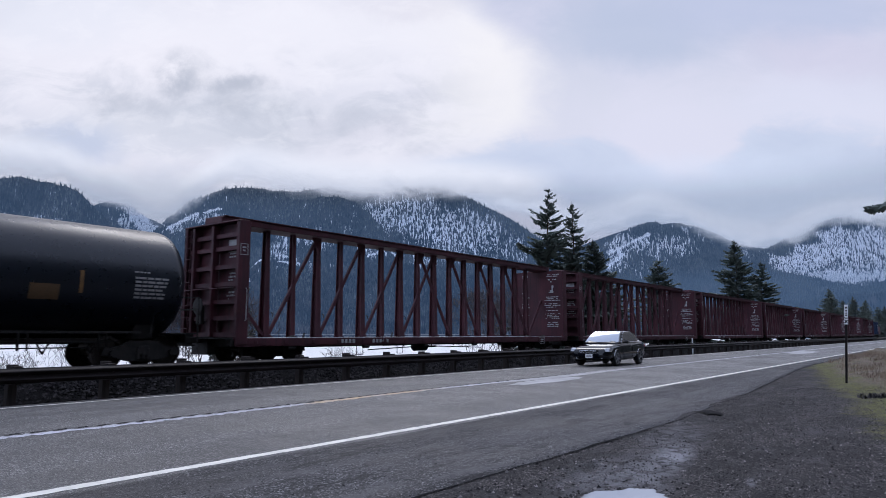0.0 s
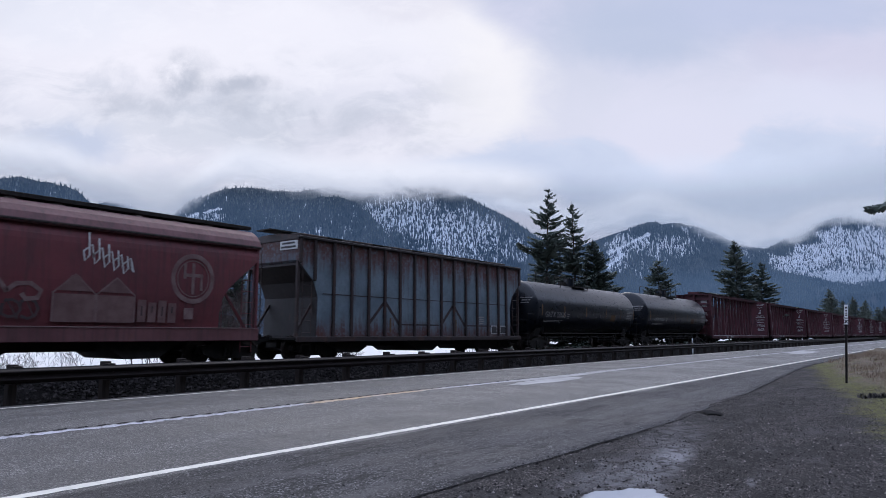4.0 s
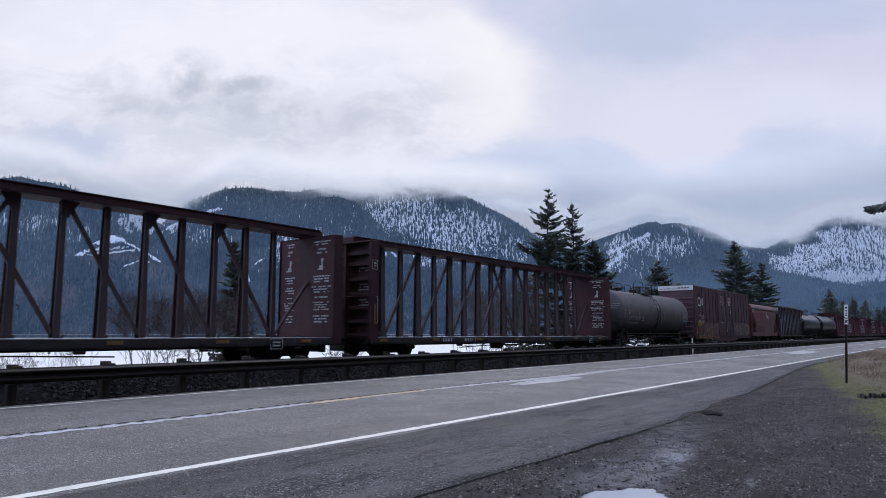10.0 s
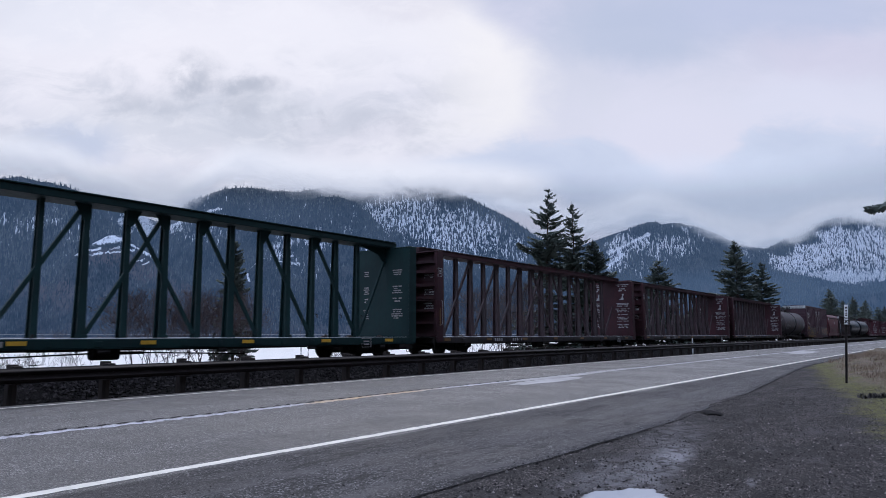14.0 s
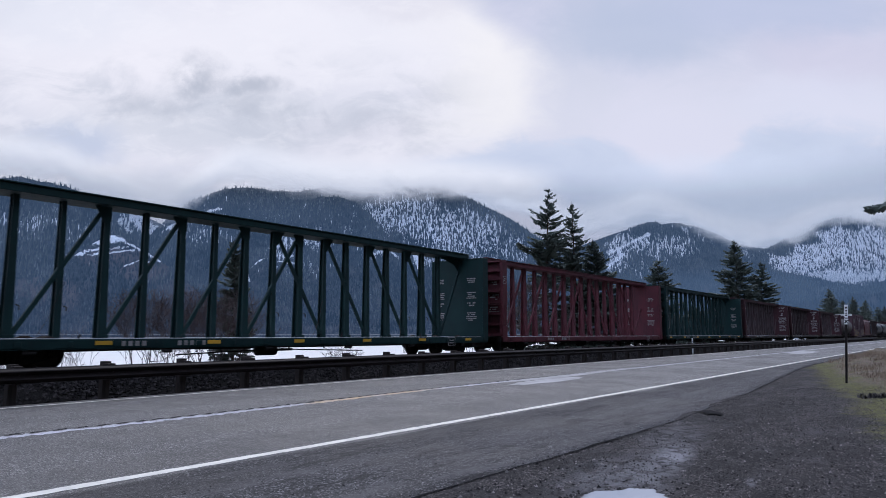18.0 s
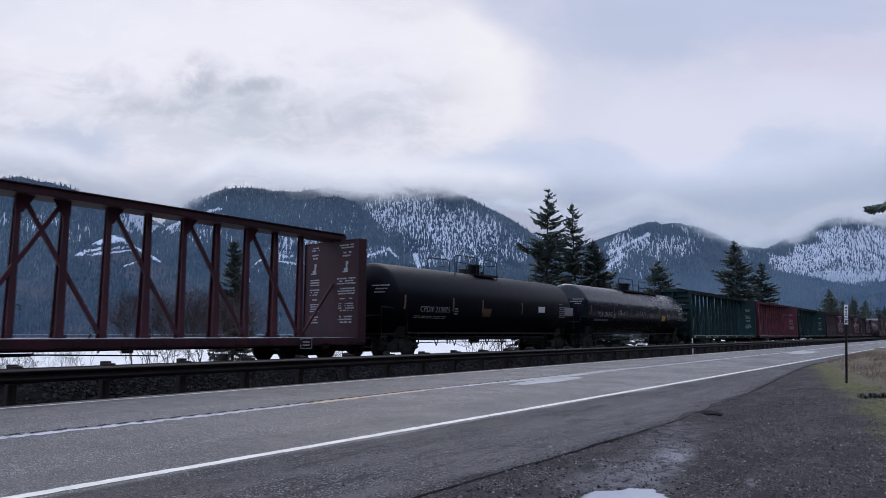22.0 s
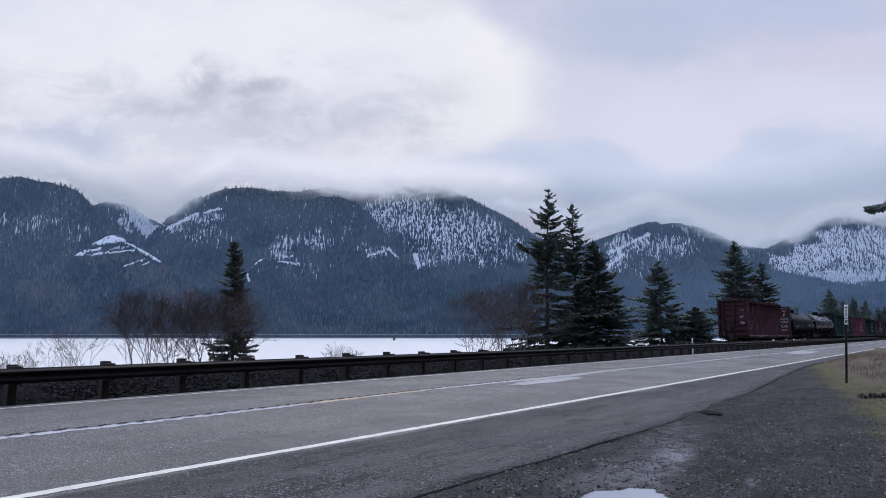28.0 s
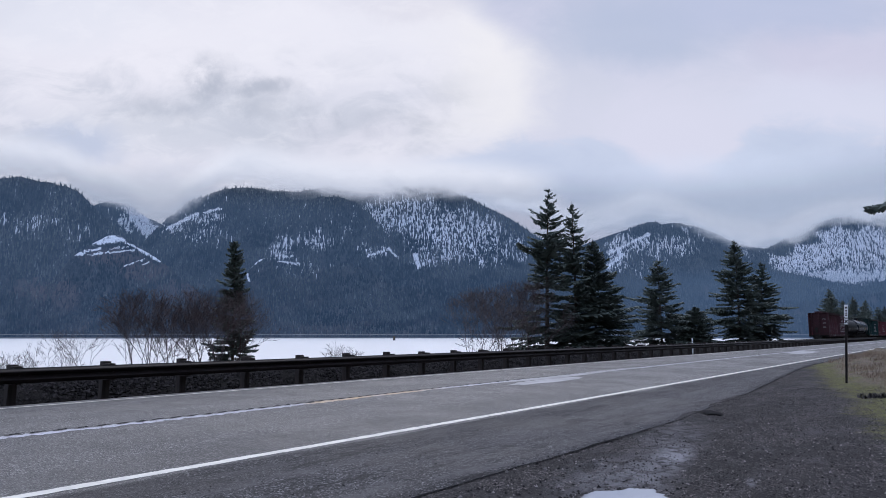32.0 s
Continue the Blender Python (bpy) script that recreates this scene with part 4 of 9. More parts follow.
ground()
road()
road_details()
lake()
crack("crack_1", [(2, 3.9), (5.2, 3.87), (8.0, 3.83), (11.5, 3.80), (14.5, 4.0), (18, 4.18), (25, 4.8), (34, 5.45)], 0.014, 3)
track()
guardrail()


# ---------------------------------------------------------------- far shore and hills
def patch_field(patches, u, v):
    """How open the slope is at (across, up): 1 inside a snowy clearing, 0 in closed forest."""
    f = 0.0
    for cu, cv, ru, rv, amount in patches:
        d = math.hypot((u - cu) / ru, (v - cv) / rv)
        f = max(f, amount * min(1.0, max(0.0, 1.45 - d)))
    return f


def hill_mat(name, patches, ledges=(), cliffs=(), rock=(0.088, 0.066, 0.060), base=0.0):
    """Forest floor with streaky snow in clearings and on ledges, brown scree lower down."""
    m, k = material(name)
    sx = k.n("ShaderNodeSeparateXYZ")
    k.t.links.new(k.coords("UV"), sx.inputs[0])
    u, v = sx.outputs[0], sx.outputs[1]
    cv = k.n("ShaderNodeCombineXYZ")
    k.put(cv.inputs[0], u)
    k.put(cv.inputs[1], v)
    st = k.n("ShaderNodeMapping")
    st.inputs["Scale"].default_value = (1.0, 0.2, 1.0)
    k.put(st.inputs["Vector"], cv.outputs[0])
    fine = k.noise(st.outputs[0], 300, 5, 0.72)
    mid = k.noise(cv.outputs[0], 45, 6, 0.65)
    broad = k.noise(cv.outputs[0], 12, 5, 0.6)
    soil = k.mix(k.span(fine, 0.3, 0.7), (0.008, 0.012, 0.015), (0.055, 0.062, 0.064))
    soil = k.mix(k.span(broad, 0.35, 0.65, 0.75, 0.0), soil, (0.006, 0.009, 0.011))
    soil = k.mix(k.span(mid, 0.45, 0.7, 0, 0.5), soil, (0.085, 0.088, 0.09))
    soil = k.mix(k.math("MULTIPLY", k.span(mid, 0.50, 0.64), k.span(v, 0.13, 0.03, 0.0, 0.45)), soil, rock)
    wu = k.math("ADD", u, k.math("MULTIPLY", k.math("SUBTRACT", mid, 0.5), 0.055))
    wv = k.math("ADD", v, k.math("MULTIPLY", k.math("SUBTRACT", k.noise(k.vmath("ADD", cv.outputs[0], (5, 3, 0)), 40, 6, 0.65), 0.5), 0.05))

    def near_to(cu, cw, ru, rv):
        a = k.math("DIVIDE", k.math("SUBTRACT", wu, cu), ru)
        b = k.math("DIVIDE", k.math("SUBTRACT", wv, cw), rv)
        return k.math("SQRT", k.math("ADD", k.math("MULTIPLY", a, a), k.math("MULTIPLY", b, b)))

    for cu, cw, ru, rv in cliffs:
        soil = k.mix(k.math("MULTIPLY", k.span(near_to(cu, cw, ru, rv), 1.3, 0.7), k.span(fine, 0.36, 0.58, 0.1, 1.0)), soil, rock)
    f = k.span(v, 0.05, 0.16, base, base + 0.16)
    for cu, cw, ru, rv, amount in patches:
        f = k.math("MAXIMUM", f, k.math("MULTIPLY", k.span(near_to(cu, cw, ru, rv), 1.5, 0.4), amount + 0.08))
    streak = k.math("ADD", k.math("MULTIPLY", k.math("SUBTRACT", fine, 0.5), 2.3), k.math("MULTIPLY", k.math("SUBTRACT", k.noise(st.outputs[0], 110, 4, 0.6), 0.5), 0.55))
    g = k.math("ADD", f, k.math("ADD", streak, k.math("ADD", k.math("MULTIPLY", k.math("SUBTRACT", mid, 0.5), 0.7), k.math("MULTIPLY", k.math("SUBTRACT", broad, 0.5), 0.6))))
    g = k.span(g, 0.40, 0.64, 0.0, 0.9)
    # snow lying on ledges and along the edges of spurs
    fu = k.math("ADD", u, k.math("MULTIPLY", k.math("SUBTRACT", fine, 0.5), 0.006))
    fv = k.math("ADD", v, k.math("MULTIPLY", k.math("SUBTRACT", k.noise(cv.outputs[0], 180, 4, 0.6), 0.5), 0.012))
    for au, av, bu, bv, w in ledges:
        du, dv = bu - au, bv - av
        q = 1.0 / (du * du + dv * dv)
        h = k.math("ADD", k.math("MULTIPLY", k.math("SUBTRACT", fu, au), du * q), k.math("MULTIPLY", k.math("SUBTRACT", fv, av), dv * q), clamp=True)
        ou = k.math("SUBTRACT", k.math("SUBTRACT", fu, au), k.math("MULTIPLY", h, du))
        ov = k.math("SUBTRACT", k.math("SUBTRACT", fv, av), k.math("MULTIPLY", h, dv))
        d = k.math("SQRT", k.math("ADD", k.math("MULTIPLY", ou, ou), k.math("MULTIPLY", ov, ov)))
        g = k.math("MAXIMUM", g, k.math("MULTIPLY", k.span(d, w * 1.35, w * 0.6), k.span(k.math("ADD", k.math("MULTIPLY", fine, 0.5), k.math("MULTIPLY", k.noise(cv.outputs[0], 150, 5, 0.7), 0.5)), 0.36, 0.48)))
    col = k.mix(g, soil, (0.74, 0.80, 0.89))
    k.surface(col, 0.9, 0.0, None, 0.15)
    return m


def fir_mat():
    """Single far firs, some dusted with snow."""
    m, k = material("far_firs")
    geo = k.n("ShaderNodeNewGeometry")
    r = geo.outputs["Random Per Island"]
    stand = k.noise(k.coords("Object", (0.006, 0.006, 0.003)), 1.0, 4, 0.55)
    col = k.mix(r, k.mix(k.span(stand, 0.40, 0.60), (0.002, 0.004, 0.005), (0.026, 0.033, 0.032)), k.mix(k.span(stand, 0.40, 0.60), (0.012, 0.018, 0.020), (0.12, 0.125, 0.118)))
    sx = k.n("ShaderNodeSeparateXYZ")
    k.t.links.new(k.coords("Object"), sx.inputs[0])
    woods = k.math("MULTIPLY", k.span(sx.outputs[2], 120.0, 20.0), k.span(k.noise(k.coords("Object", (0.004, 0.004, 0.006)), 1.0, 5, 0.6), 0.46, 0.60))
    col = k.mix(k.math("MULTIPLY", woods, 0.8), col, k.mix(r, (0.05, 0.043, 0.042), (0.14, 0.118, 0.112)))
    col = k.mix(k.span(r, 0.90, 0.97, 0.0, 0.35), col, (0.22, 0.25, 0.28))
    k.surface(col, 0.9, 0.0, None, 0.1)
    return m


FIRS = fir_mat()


def lerp_list(pts, u):
    xs = [p[0] for p in pts]
    ys = [p[1] for p in pts]
    return float(np.interp(u, xs, ys))


def smooth_list(pts, u, w):
    return sum(lerp_list(pts, u + w * d) for d in (-1, -0.5, 0, 0.5, 1)) / 5


def hill(name, label, ridge, foot, crest, patches, trees, tree_h, seed, gully=0.10, lean=0.0, base=0.0, ledges=(), cliffs=()):
    """A hillside seen across the lake: a face that rises from its foot to an uneven ridge, with a back slope.
    ridge: (across, up) as slopes seen from the viewpoint; foot and crest: distances ahead in metres."""
    u0, u1 = ridge[0][0], ridge[-1][0]
    nu, ns = int(110 + 160 * (u1 - u0)), 46
    rng = np.random.default_rng(seed)

    def spot(u, s):
        n1 = noise.fractal(Vector((u * 9 + seed, s * 2.0, seed)), 0.8, 2.1, 5)
        n2 = noise.fractal(Vector((u * 30 + seed, s * 4.0, seed + 3)), 0.7, 2.1, 4)
        top = smooth_list(ridge, u, 0.012) * (1 + 0.012 * n2)
        if s <= 1:
            d = foot + (crest - foot) * s + lean * n1 * (crest - foot) * 0.25 * s * (1 - s)
            e = 0.0 + top * (s ** 0.75) * (1 + gully * (n1 * 1.4 + 0.6 * n2) * 4 * s * (1 - s))
            z = e * d * (0.25 + 0.75 * s) + (1 - s) * (LAKE_Z + 0.5)
            z = min(z, top * d)
        else:
            d = crest * (1 + 0.25 * (s - 1))
            z = top * crest * (1 - 0.9 * (s - 1))
        return FWD * d + RGT * (u * d) + UP * z

    ss = [i / ns for i in range(ns + 1)] + [1.2, 1.6, 2.0]
    vs = [tuple(spot(u0 + (u1 - u0) * i / nu, s)) for i in range(nu + 1) for s in ss]
    n = len(ss)
    fs = [(i * n + j, (i + 1) * n + j, (i + 1) * n + j + 1, i * n + j + 1) for i in range(nu) for j in range(n - 1)]
    h = new(name, mesh_of(name, vs, fs, True))
    h.data.materials.append(hill_mat(name, patches, ledges, cliffs, base=base))
    layer = h.data.uv_layers.new(name="slope")
    for lp in h.data.loops:
        p = Vector(h.data.vertices[lp.vertex_index].co)
        d = p.dot(FWD)
        layer.data[lp.index].uv = (p.dot(RGT) / d, p.z / d)
    tagged(h, label, "hill", kind="structure")
    # firs on the slope
    V = np.array(vs).reshape(nu + 1, n, 3)
    iu = rng.random(trees) * nu
    js = rng.random(trees) ** 0.8 * (ns + 0.6)
    i0, j0 = iu.astype(int), js.astype(int)
    a, b = (iu - i0)[:, None], (js - j0)[:, None]
    P = (V[i0, j0] * (1 - a) + V[np.minimum(i0 + 1, nu), j0] * a) * (1 - b) + (V[i0, j0 + 1] * (1 - a) + V[np.minimum(i0 + 1, nu), j0 + 1] * a) * b
    # thinner in the snowy clearings
    fw = P @ np.array(FWD)
    uu, vv = (P @ np.array(RGT)) / fw, P[:, 2] / fw
    open_ = np.array([patch_field(patches, a_, b_) for a_, b_ in zip(uu, vv)])
    keep = rng.random(trees) > open_ * 0.30 + base * 0.6
    for au, av, bu, bv, w in ledges:
        h = np.clip(((uu - au) * (bu - au) + (vv - av) * (bv - av)) / ((bu - au) ** 2 + (bv - av) ** 2), 0, 1)
        keep &= np.hypot(uu - au - h * (bu - au), (vv - av - h * (bv - av)) * 1.0) > w * 1.3
    for cu, cw, ru, rv in cliffs:
        keep &= (np.hypot((uu - cu) / ru, (vv - cw) / rv) > 0.95) | (rng.random(trees) < 0.5)
    P = P[keep]
    m = len(P)
    H = tree_h * (0.55 + 0.7 * rng.random(m))
    R = H * (0.16 + 0.07 * rng.random(m))
    k = 5
    ang = np.arange(k) * 2 * math.pi / k
    ring = np.stack([np.cos(ang), np.sin(ang), np.zeros(k)], -1)
    W = np.empty((m, k + 1, 3))
    W[:, :k] = P[:, None] + ring[None] * R[:, None, None]
    W[:, :k, 2] -= 0.12 * H[:, None]
    W[:, k] = P + np.stack([np.zeros(m), np.zeros(m), H], -1)
    F = (np.array([(i, (i + 1) % k, k) for i in range(k)])[None] + (k + 1) * np.arange(m)[:, None, None]).reshape(-1, 3)
    ob = new("far_forest", mesh_of("far_forest", W.reshape(-1, 3).tolist(), F.tolist()))
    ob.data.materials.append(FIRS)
    tagged(ob, "dense dark fir forest on the hillside", "forest", kind="stuff")
    return h


# snowy clearings: across, up, half width, half height, openness
SNOW_NEAR = ((-0.63, 0.17, 0.07, 0.02, 0.34), (-0.7, 0.14, 0.08, 0.02, 0.25), (-0.55, 0.155, 0.03, 0.02, 0.3), (-0.50, 0.195, 0.02, 0.02, 0.3))
SNOW_GAP = ((-0.462, 0.180, 0.030, 0.024, 0.66), (-0.485, 0.205, 0.016, 0.008, 0.9), (-0.44, 0.155, 0.014, 0.014, 1.0))
SNOW_MAIN = ((-0.365, 0.174, 0.045, 0.011, 0.50), (-0.40, 0.158, 0.028, 0.010, 0.5), (-0.35, 0.148, 0.045, 0.018, 0.40), (-0.06, 0.18, 0.075, 0.035, 0.60), (0.02, 0.15, 0.085, 0.045, 0.60), (0.09, 0.13, 0.05, 0.035, 0.50), (-0.10, 0.15, 0.03, 0.03, 0.44), (-0.03, 0.115, 0.03, 0.02, 0.5))
SNOW_SPUR = ((-0.245, 0.13, 0.028, 0.022, 0.44), (-0.19, 0.14, 0.035, 0.015, 0.28), (-0.22, 0.10, 0.05, 0.018, 0.3), (-0.10, 0.125, 0.03, 0.012, 0.45), (-0.15, 0.17, 0.04, 0.02, 0.2))
SNOW_DOME = ((0.28, 0.138, 0.05, 0.014, 0.56), (0.255, 0.115, 0.025, 0.03, 0.55), (0.33, 0.13, 0.06, 0.022, 0.46), (0.30, 0.105, 0.05, 0.02, 0.25))
SNOW_BEHIND = ((0.36, 0.15, 0.06, 0.02, 0.25), (0.45, 0.12, 0.02, 0.012, 0.3))
SNOW_WHITE = ((0.635, 0.122, 0.10, 0.044, 0.70), (0.530, 0.104, 0.045, 0.014, 1.1), (0.560, 0.122, 0.035, 0.018, 0.9), (0.595, 0.085, 0.048, 0.009, 3.2), (0.655, 0.088, 0.03, 0.007, 2.8), (0.590, 0.145, 0.035, 0.020, 0.8), (0.72, 0.13, 0.1, 0.04, 0.8))
# snow ledges: from and to (across, up), half width
LEDGES_NEAR_SPUR = ((-0.524, 0.137, -0.503, 0.148, 0.0030), (-0.515, 0.138, -0.488, 0.142, 0.0042), (-0.500, 0.147, -0.480, 0.141, 0.0030), (-0.476, 0.138, -0.455, 0.127, 0.0013), (-0.455, 0.127, -0.424, 0.110, 0.0024), (-0.553, 0.120, -0.538, 0.121, 0.0026), (-0.538, 0.124, -0.514, 0.128, 0.0016), (-0.532, 0.119, -0.510, 0.122, 0.0010), (-0.505, 0.122, -0.463, 0.126, 0.0012), (-0.500, 0.128, -0.470, 0.131, 0.0007), (-0.476, 0.102, -0.463, 0.107, 0.0012), (-0.460, 0.108, -0.447, 0.112, 0.0007), (-0.450, 0.103, -0.440, 0.108, 0.0008))
LEDGES_KNOLL = ((-0.298, 0.096, -0.268, 0.115, 0.00216), (-0.293, 0.09, -0.289, 0.080, 0.0018))
LEDGES_SPUR = ((-0.112, 0.117, -0.082, 0.127, 0.00173), (-0.080, 0.126, -0.052, 0.100, 0.00158), (-0.25, 0.118, -0.225, 0.116, 0.0013), (-0.245, 0.108, -0.215, 0.105, 0.0013))
LEDGES_MAIN = ((-0.415, 0.158, -0.37, 0.181, 0.00252), (-0.36, 0.183, -0.335, 0.189, 0.00216), (-0.042, 0.118, -0.036, 0.100, 0.00324))
LEDGES_DOME = ((0.248, 0.12, 0.31, 0.15, 0.00202), (0.246, 0.10, 0.27, 0.118, 0.00216))

RIDGE_NEAR = [(-1.3, 0.19), (-0.928, 0.21), (-0.775, 0.227), (-0.635, 0.238), (-0.561, 0.221), (-0.51, 0.175), (-0.426, 0.111), (-0.373, 0.07), (-0.304, 0.027), (-0.237, 0.0)]
RIDGE_NEAR_SPUR = [(-0.66, 0.0), (-0.596, 0.06), (-0.565, 0.106), (-0.537, 0.13), (-0.496, 0.153), (-0.474, 0.141), (-0.421, 0.109), (-0.382, 0.078), (-0.339, 0.043), (-0.287, 0.014), (-0.237, 0.0)]
RIDGE_GAP = [(-0.62, 0.15), (-0.541, 0.188), (-0.487, 0.21), (-0.451, 0.179), (-0.42, 0.162), (-0.368, 0.145), (-0.308, 0.12)]
RIDGE_MAIN = [(-0.53, 0.027), (-0.476, 0.102), (-0.437, 0.153), (-0.388, 0.197), (-0.321, 0.223), (-0.226, 0.214), (-0.158, 0.225), (-0.072, 0.238), (-0.003, 0.225), (0.039, 0.205), (0.099, 0.175), (0.149, 0.141), (0.216, 0.102), (0.282, 0.06), (0.364, 0.018), (0.43, 0.002)]
RIDGE_SPUR = [(-0.36, 0.0), (-0.305, 0.06), (-0.262, 0.13), (-0.225, 0.186), (-0.196, 0.206), (-0.157, 0.208), (-0.123, 0.193), (-0.101, 0.172), (-0.071, 0.131), (-0.047, 0.102), (-0.012, 0.077), (0.03, 0.039), (0.08, 0.006), (0.122, 0.0)]
RIDGE_KNOLL = [(-0.337, 0.0), (-0.302, 0.077), (-0.284, 0.105), (-0.266, 0.119), (-0.255, 0.109), (-0.239, 0.077), (-0.187, 0.027), (-0.137, 0.0)]
RIDGE_DOME = [(0.148, 0.06), (0.208, 0.102), (0.251, 0.145), (0.312, 0.171), (0.379, 0.145), (0.436, 0.115), (0.503, 0.094), (0.586, 0.077), (0.702, 0.06), (0.9, 0.05)]
RIDGE_BEHIND = [(0.18, 0.12), (0.26, 0.153), (0.346, 0.168), (0.396, 0.158), (0.446, 0.132), (0.488, 0.128), (0.6, 0.11)]
RIDGE_WHITE = [(0.40, 0.085), (0.462, 0.115), (0.55, 0.162), (0.611, 0.181), (0.671, 0.184), (0.741, 0.205), (0.827, 0.214), (1.0, 0.19), (1.4, 0.15)]
RIDGE_FOOT = [(-1.3, 0.008), (-0.905, 0.010), (-0.655, 0.012), (-0.404, 0.010), (-0.237, 0.012), (0.013, 0.014), (0.18, 0.016), (0.432, 0.03), (0.6, 0.06), (0.768, 0.07), (1.3, 0.06)]

hill("hill_1", "steep wooded hill with snow patches across the lake", RIDGE_NEAR, 1290, 1750, SNOW_NEAR, 24000, 11.5, 1, cliffs=((-0.612, 0.070, 0.030, 0.016), (-0.585, 0.056, 0.030, 0.013), (-0.72, 0.05, 0.05, 0.03)))
hill("hill_8", "wooded spur with snow on its rocky ledges", RIDGE_NEAR_SPUR, 1284, 1500, (), 6000, 7.5, 8, gully=0.05, ledges=LEDGES_NEAR_SPUR, cliffs=((-0.562, 0.060, 0.024, 0.020), (-0.495, 0.116, 0.05, 0.012), (-0.445, 0.095, 0.04, 0.015), (-0.39, 0.062, 0.04, 0.014)))
hill("hill_2", "snowy forested peak half hidden in cloud", RIDGE_GAP, 2350, 2480, SNOW_GAP, 2600, 10, 2)
hill("hill_3", "broad wooded mountain with snow between the firs", RIDGE_MAIN, 1400, 2250, SNOW_MAIN, 42000, 11.5, 3, ledges=LEDGES_MAIN)
hill("hill_9", "dark wooded spur of the broad mountain", RIDGE_SPUR, 1385, 1950, SNOW_SPUR, 13000, 9.5, 9, gully=0.06, ledges=LEDGES_SPUR)
hill("hill_10", "small rocky knoll with a snowy edge", RIDGE_KNOLL, 1375, 1560, (), 3000, 8, 10, gully=0.04, ledges=LEDGES_KNOLL)
hill("hill_4", "rounded wooded hill with snow on its flank", RIDGE_DOME, 1900, 2900, SNOW_DOME, 22000, 13, 4, ledges=LEDGES_DOME)
hill("hill_5", "dark wooded ridge behind the rounded hill", RIDGE_BEHIND, 3650, 4100, SNOW_BEHIND, 5000, 13, 5)
hill("hill_6", "snow-covered mountain flank with scattered firs", RIDGE_WHITE, 2400, 3600, SNOW_WHITE, 30000, 13, 6)
hill("hill_7", "low wooded shore at the foot of the hills", RIDGE_FOOT, 1262, 1380, (), 7000, 9, 7, gully=0.05)


def far_bank():
    """The pale stony bank along the far waterline, and a road cut above it."""
    for nm, d, z0, z1, gaps, lab in (("far_bank", 1258, LAKE_Z - 0.5, LAKE_Z + 2.2, 0.0, "low stony bank along the far waterline"), ("far_embankment", 1262, LAKE_Z + 6.0, LAKE_Z + 7.6, 0.25, "pale road embankment above the far shore")):
        vs, fs = [], []
        for i in range(161):
            u = -1.1 + 1.75 * i / 160
            n1 = noise.noise(Vector((u * 22, d, 0)))
            p = FWD * d + RGT * (u * d)
            q = FWD * (d + 6) + RGT * (u * d)
            top = z1 + 0.5 * n1
            vs += [(p.x, p.y, z0), (q.x, q.y, top)]
            if i:
                k = 2 * i
                fs.append((k - 2, k, k + 1, k - 1))
        ob = new(nm, mesh_of(nm, vs, fs, True))
        ob.data.materials.append(FAR_STONE)
        tagged(ob, lab, "shore", kind="structure")


FAR_STONE = plain("far_shore_stone", (0.10, 0.09, 0.085), (0.24, 0.22, 0.20), 0.02, 0.9, fine=0.3, bump=0.0)
far_bank()


def pile_cluster():
    """Timber piles standing in the lake far out."""
    t = thing("pile_cluster", "dark timber piles standing far out in the lake", "piles")
    for i, (dx, dy, h) in enumerate(((0, 0, 5.2), (1.5, 0.6, 4.6), (-1.3, 0.8, 4.9), (0.4, 1.8, 4.4))):
        part("pile", Shape().tube([(dx, dy, -2), (dx * 0.75, dy * 0.75, h)], 0.55, 8), BARK, t)
    part("cap", Shape().box(0.1, 0.6, 4.6, 3.4, 2.6, 0.6, 0.1), BARK, t)
    p = FWD * 820 + RGT * (-0.0715 * 820)
    t.matrix_basis = pose(p.x, p.y, LAKE_Z)


pile_cluster()


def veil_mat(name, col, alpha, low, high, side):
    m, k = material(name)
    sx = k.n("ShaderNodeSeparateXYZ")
    # haze colour put in as emission over whatever stands behind
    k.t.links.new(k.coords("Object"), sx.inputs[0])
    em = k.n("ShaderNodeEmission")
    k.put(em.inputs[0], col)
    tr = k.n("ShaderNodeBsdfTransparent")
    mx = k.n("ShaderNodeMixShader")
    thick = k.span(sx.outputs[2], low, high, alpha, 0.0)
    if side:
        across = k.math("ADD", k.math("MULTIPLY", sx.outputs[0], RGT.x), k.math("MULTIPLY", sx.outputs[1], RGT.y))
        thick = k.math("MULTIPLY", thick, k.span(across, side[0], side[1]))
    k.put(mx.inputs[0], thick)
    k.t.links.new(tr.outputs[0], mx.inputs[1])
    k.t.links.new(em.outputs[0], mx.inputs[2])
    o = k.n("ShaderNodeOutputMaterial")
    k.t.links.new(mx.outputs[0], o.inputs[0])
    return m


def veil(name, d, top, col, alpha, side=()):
    """Glowing translucent sheet painting valley haze; side: where it thickens, metres across."""
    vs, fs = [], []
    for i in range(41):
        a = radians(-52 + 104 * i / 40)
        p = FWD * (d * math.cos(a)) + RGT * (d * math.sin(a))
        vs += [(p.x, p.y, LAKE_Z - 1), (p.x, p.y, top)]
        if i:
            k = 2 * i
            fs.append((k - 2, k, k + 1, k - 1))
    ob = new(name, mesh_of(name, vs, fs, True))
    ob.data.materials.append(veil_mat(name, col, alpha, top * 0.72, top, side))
    return tagged(ob, "glowing sheet painted as thin blue haze over the lake valley", "haze", kind="structure")


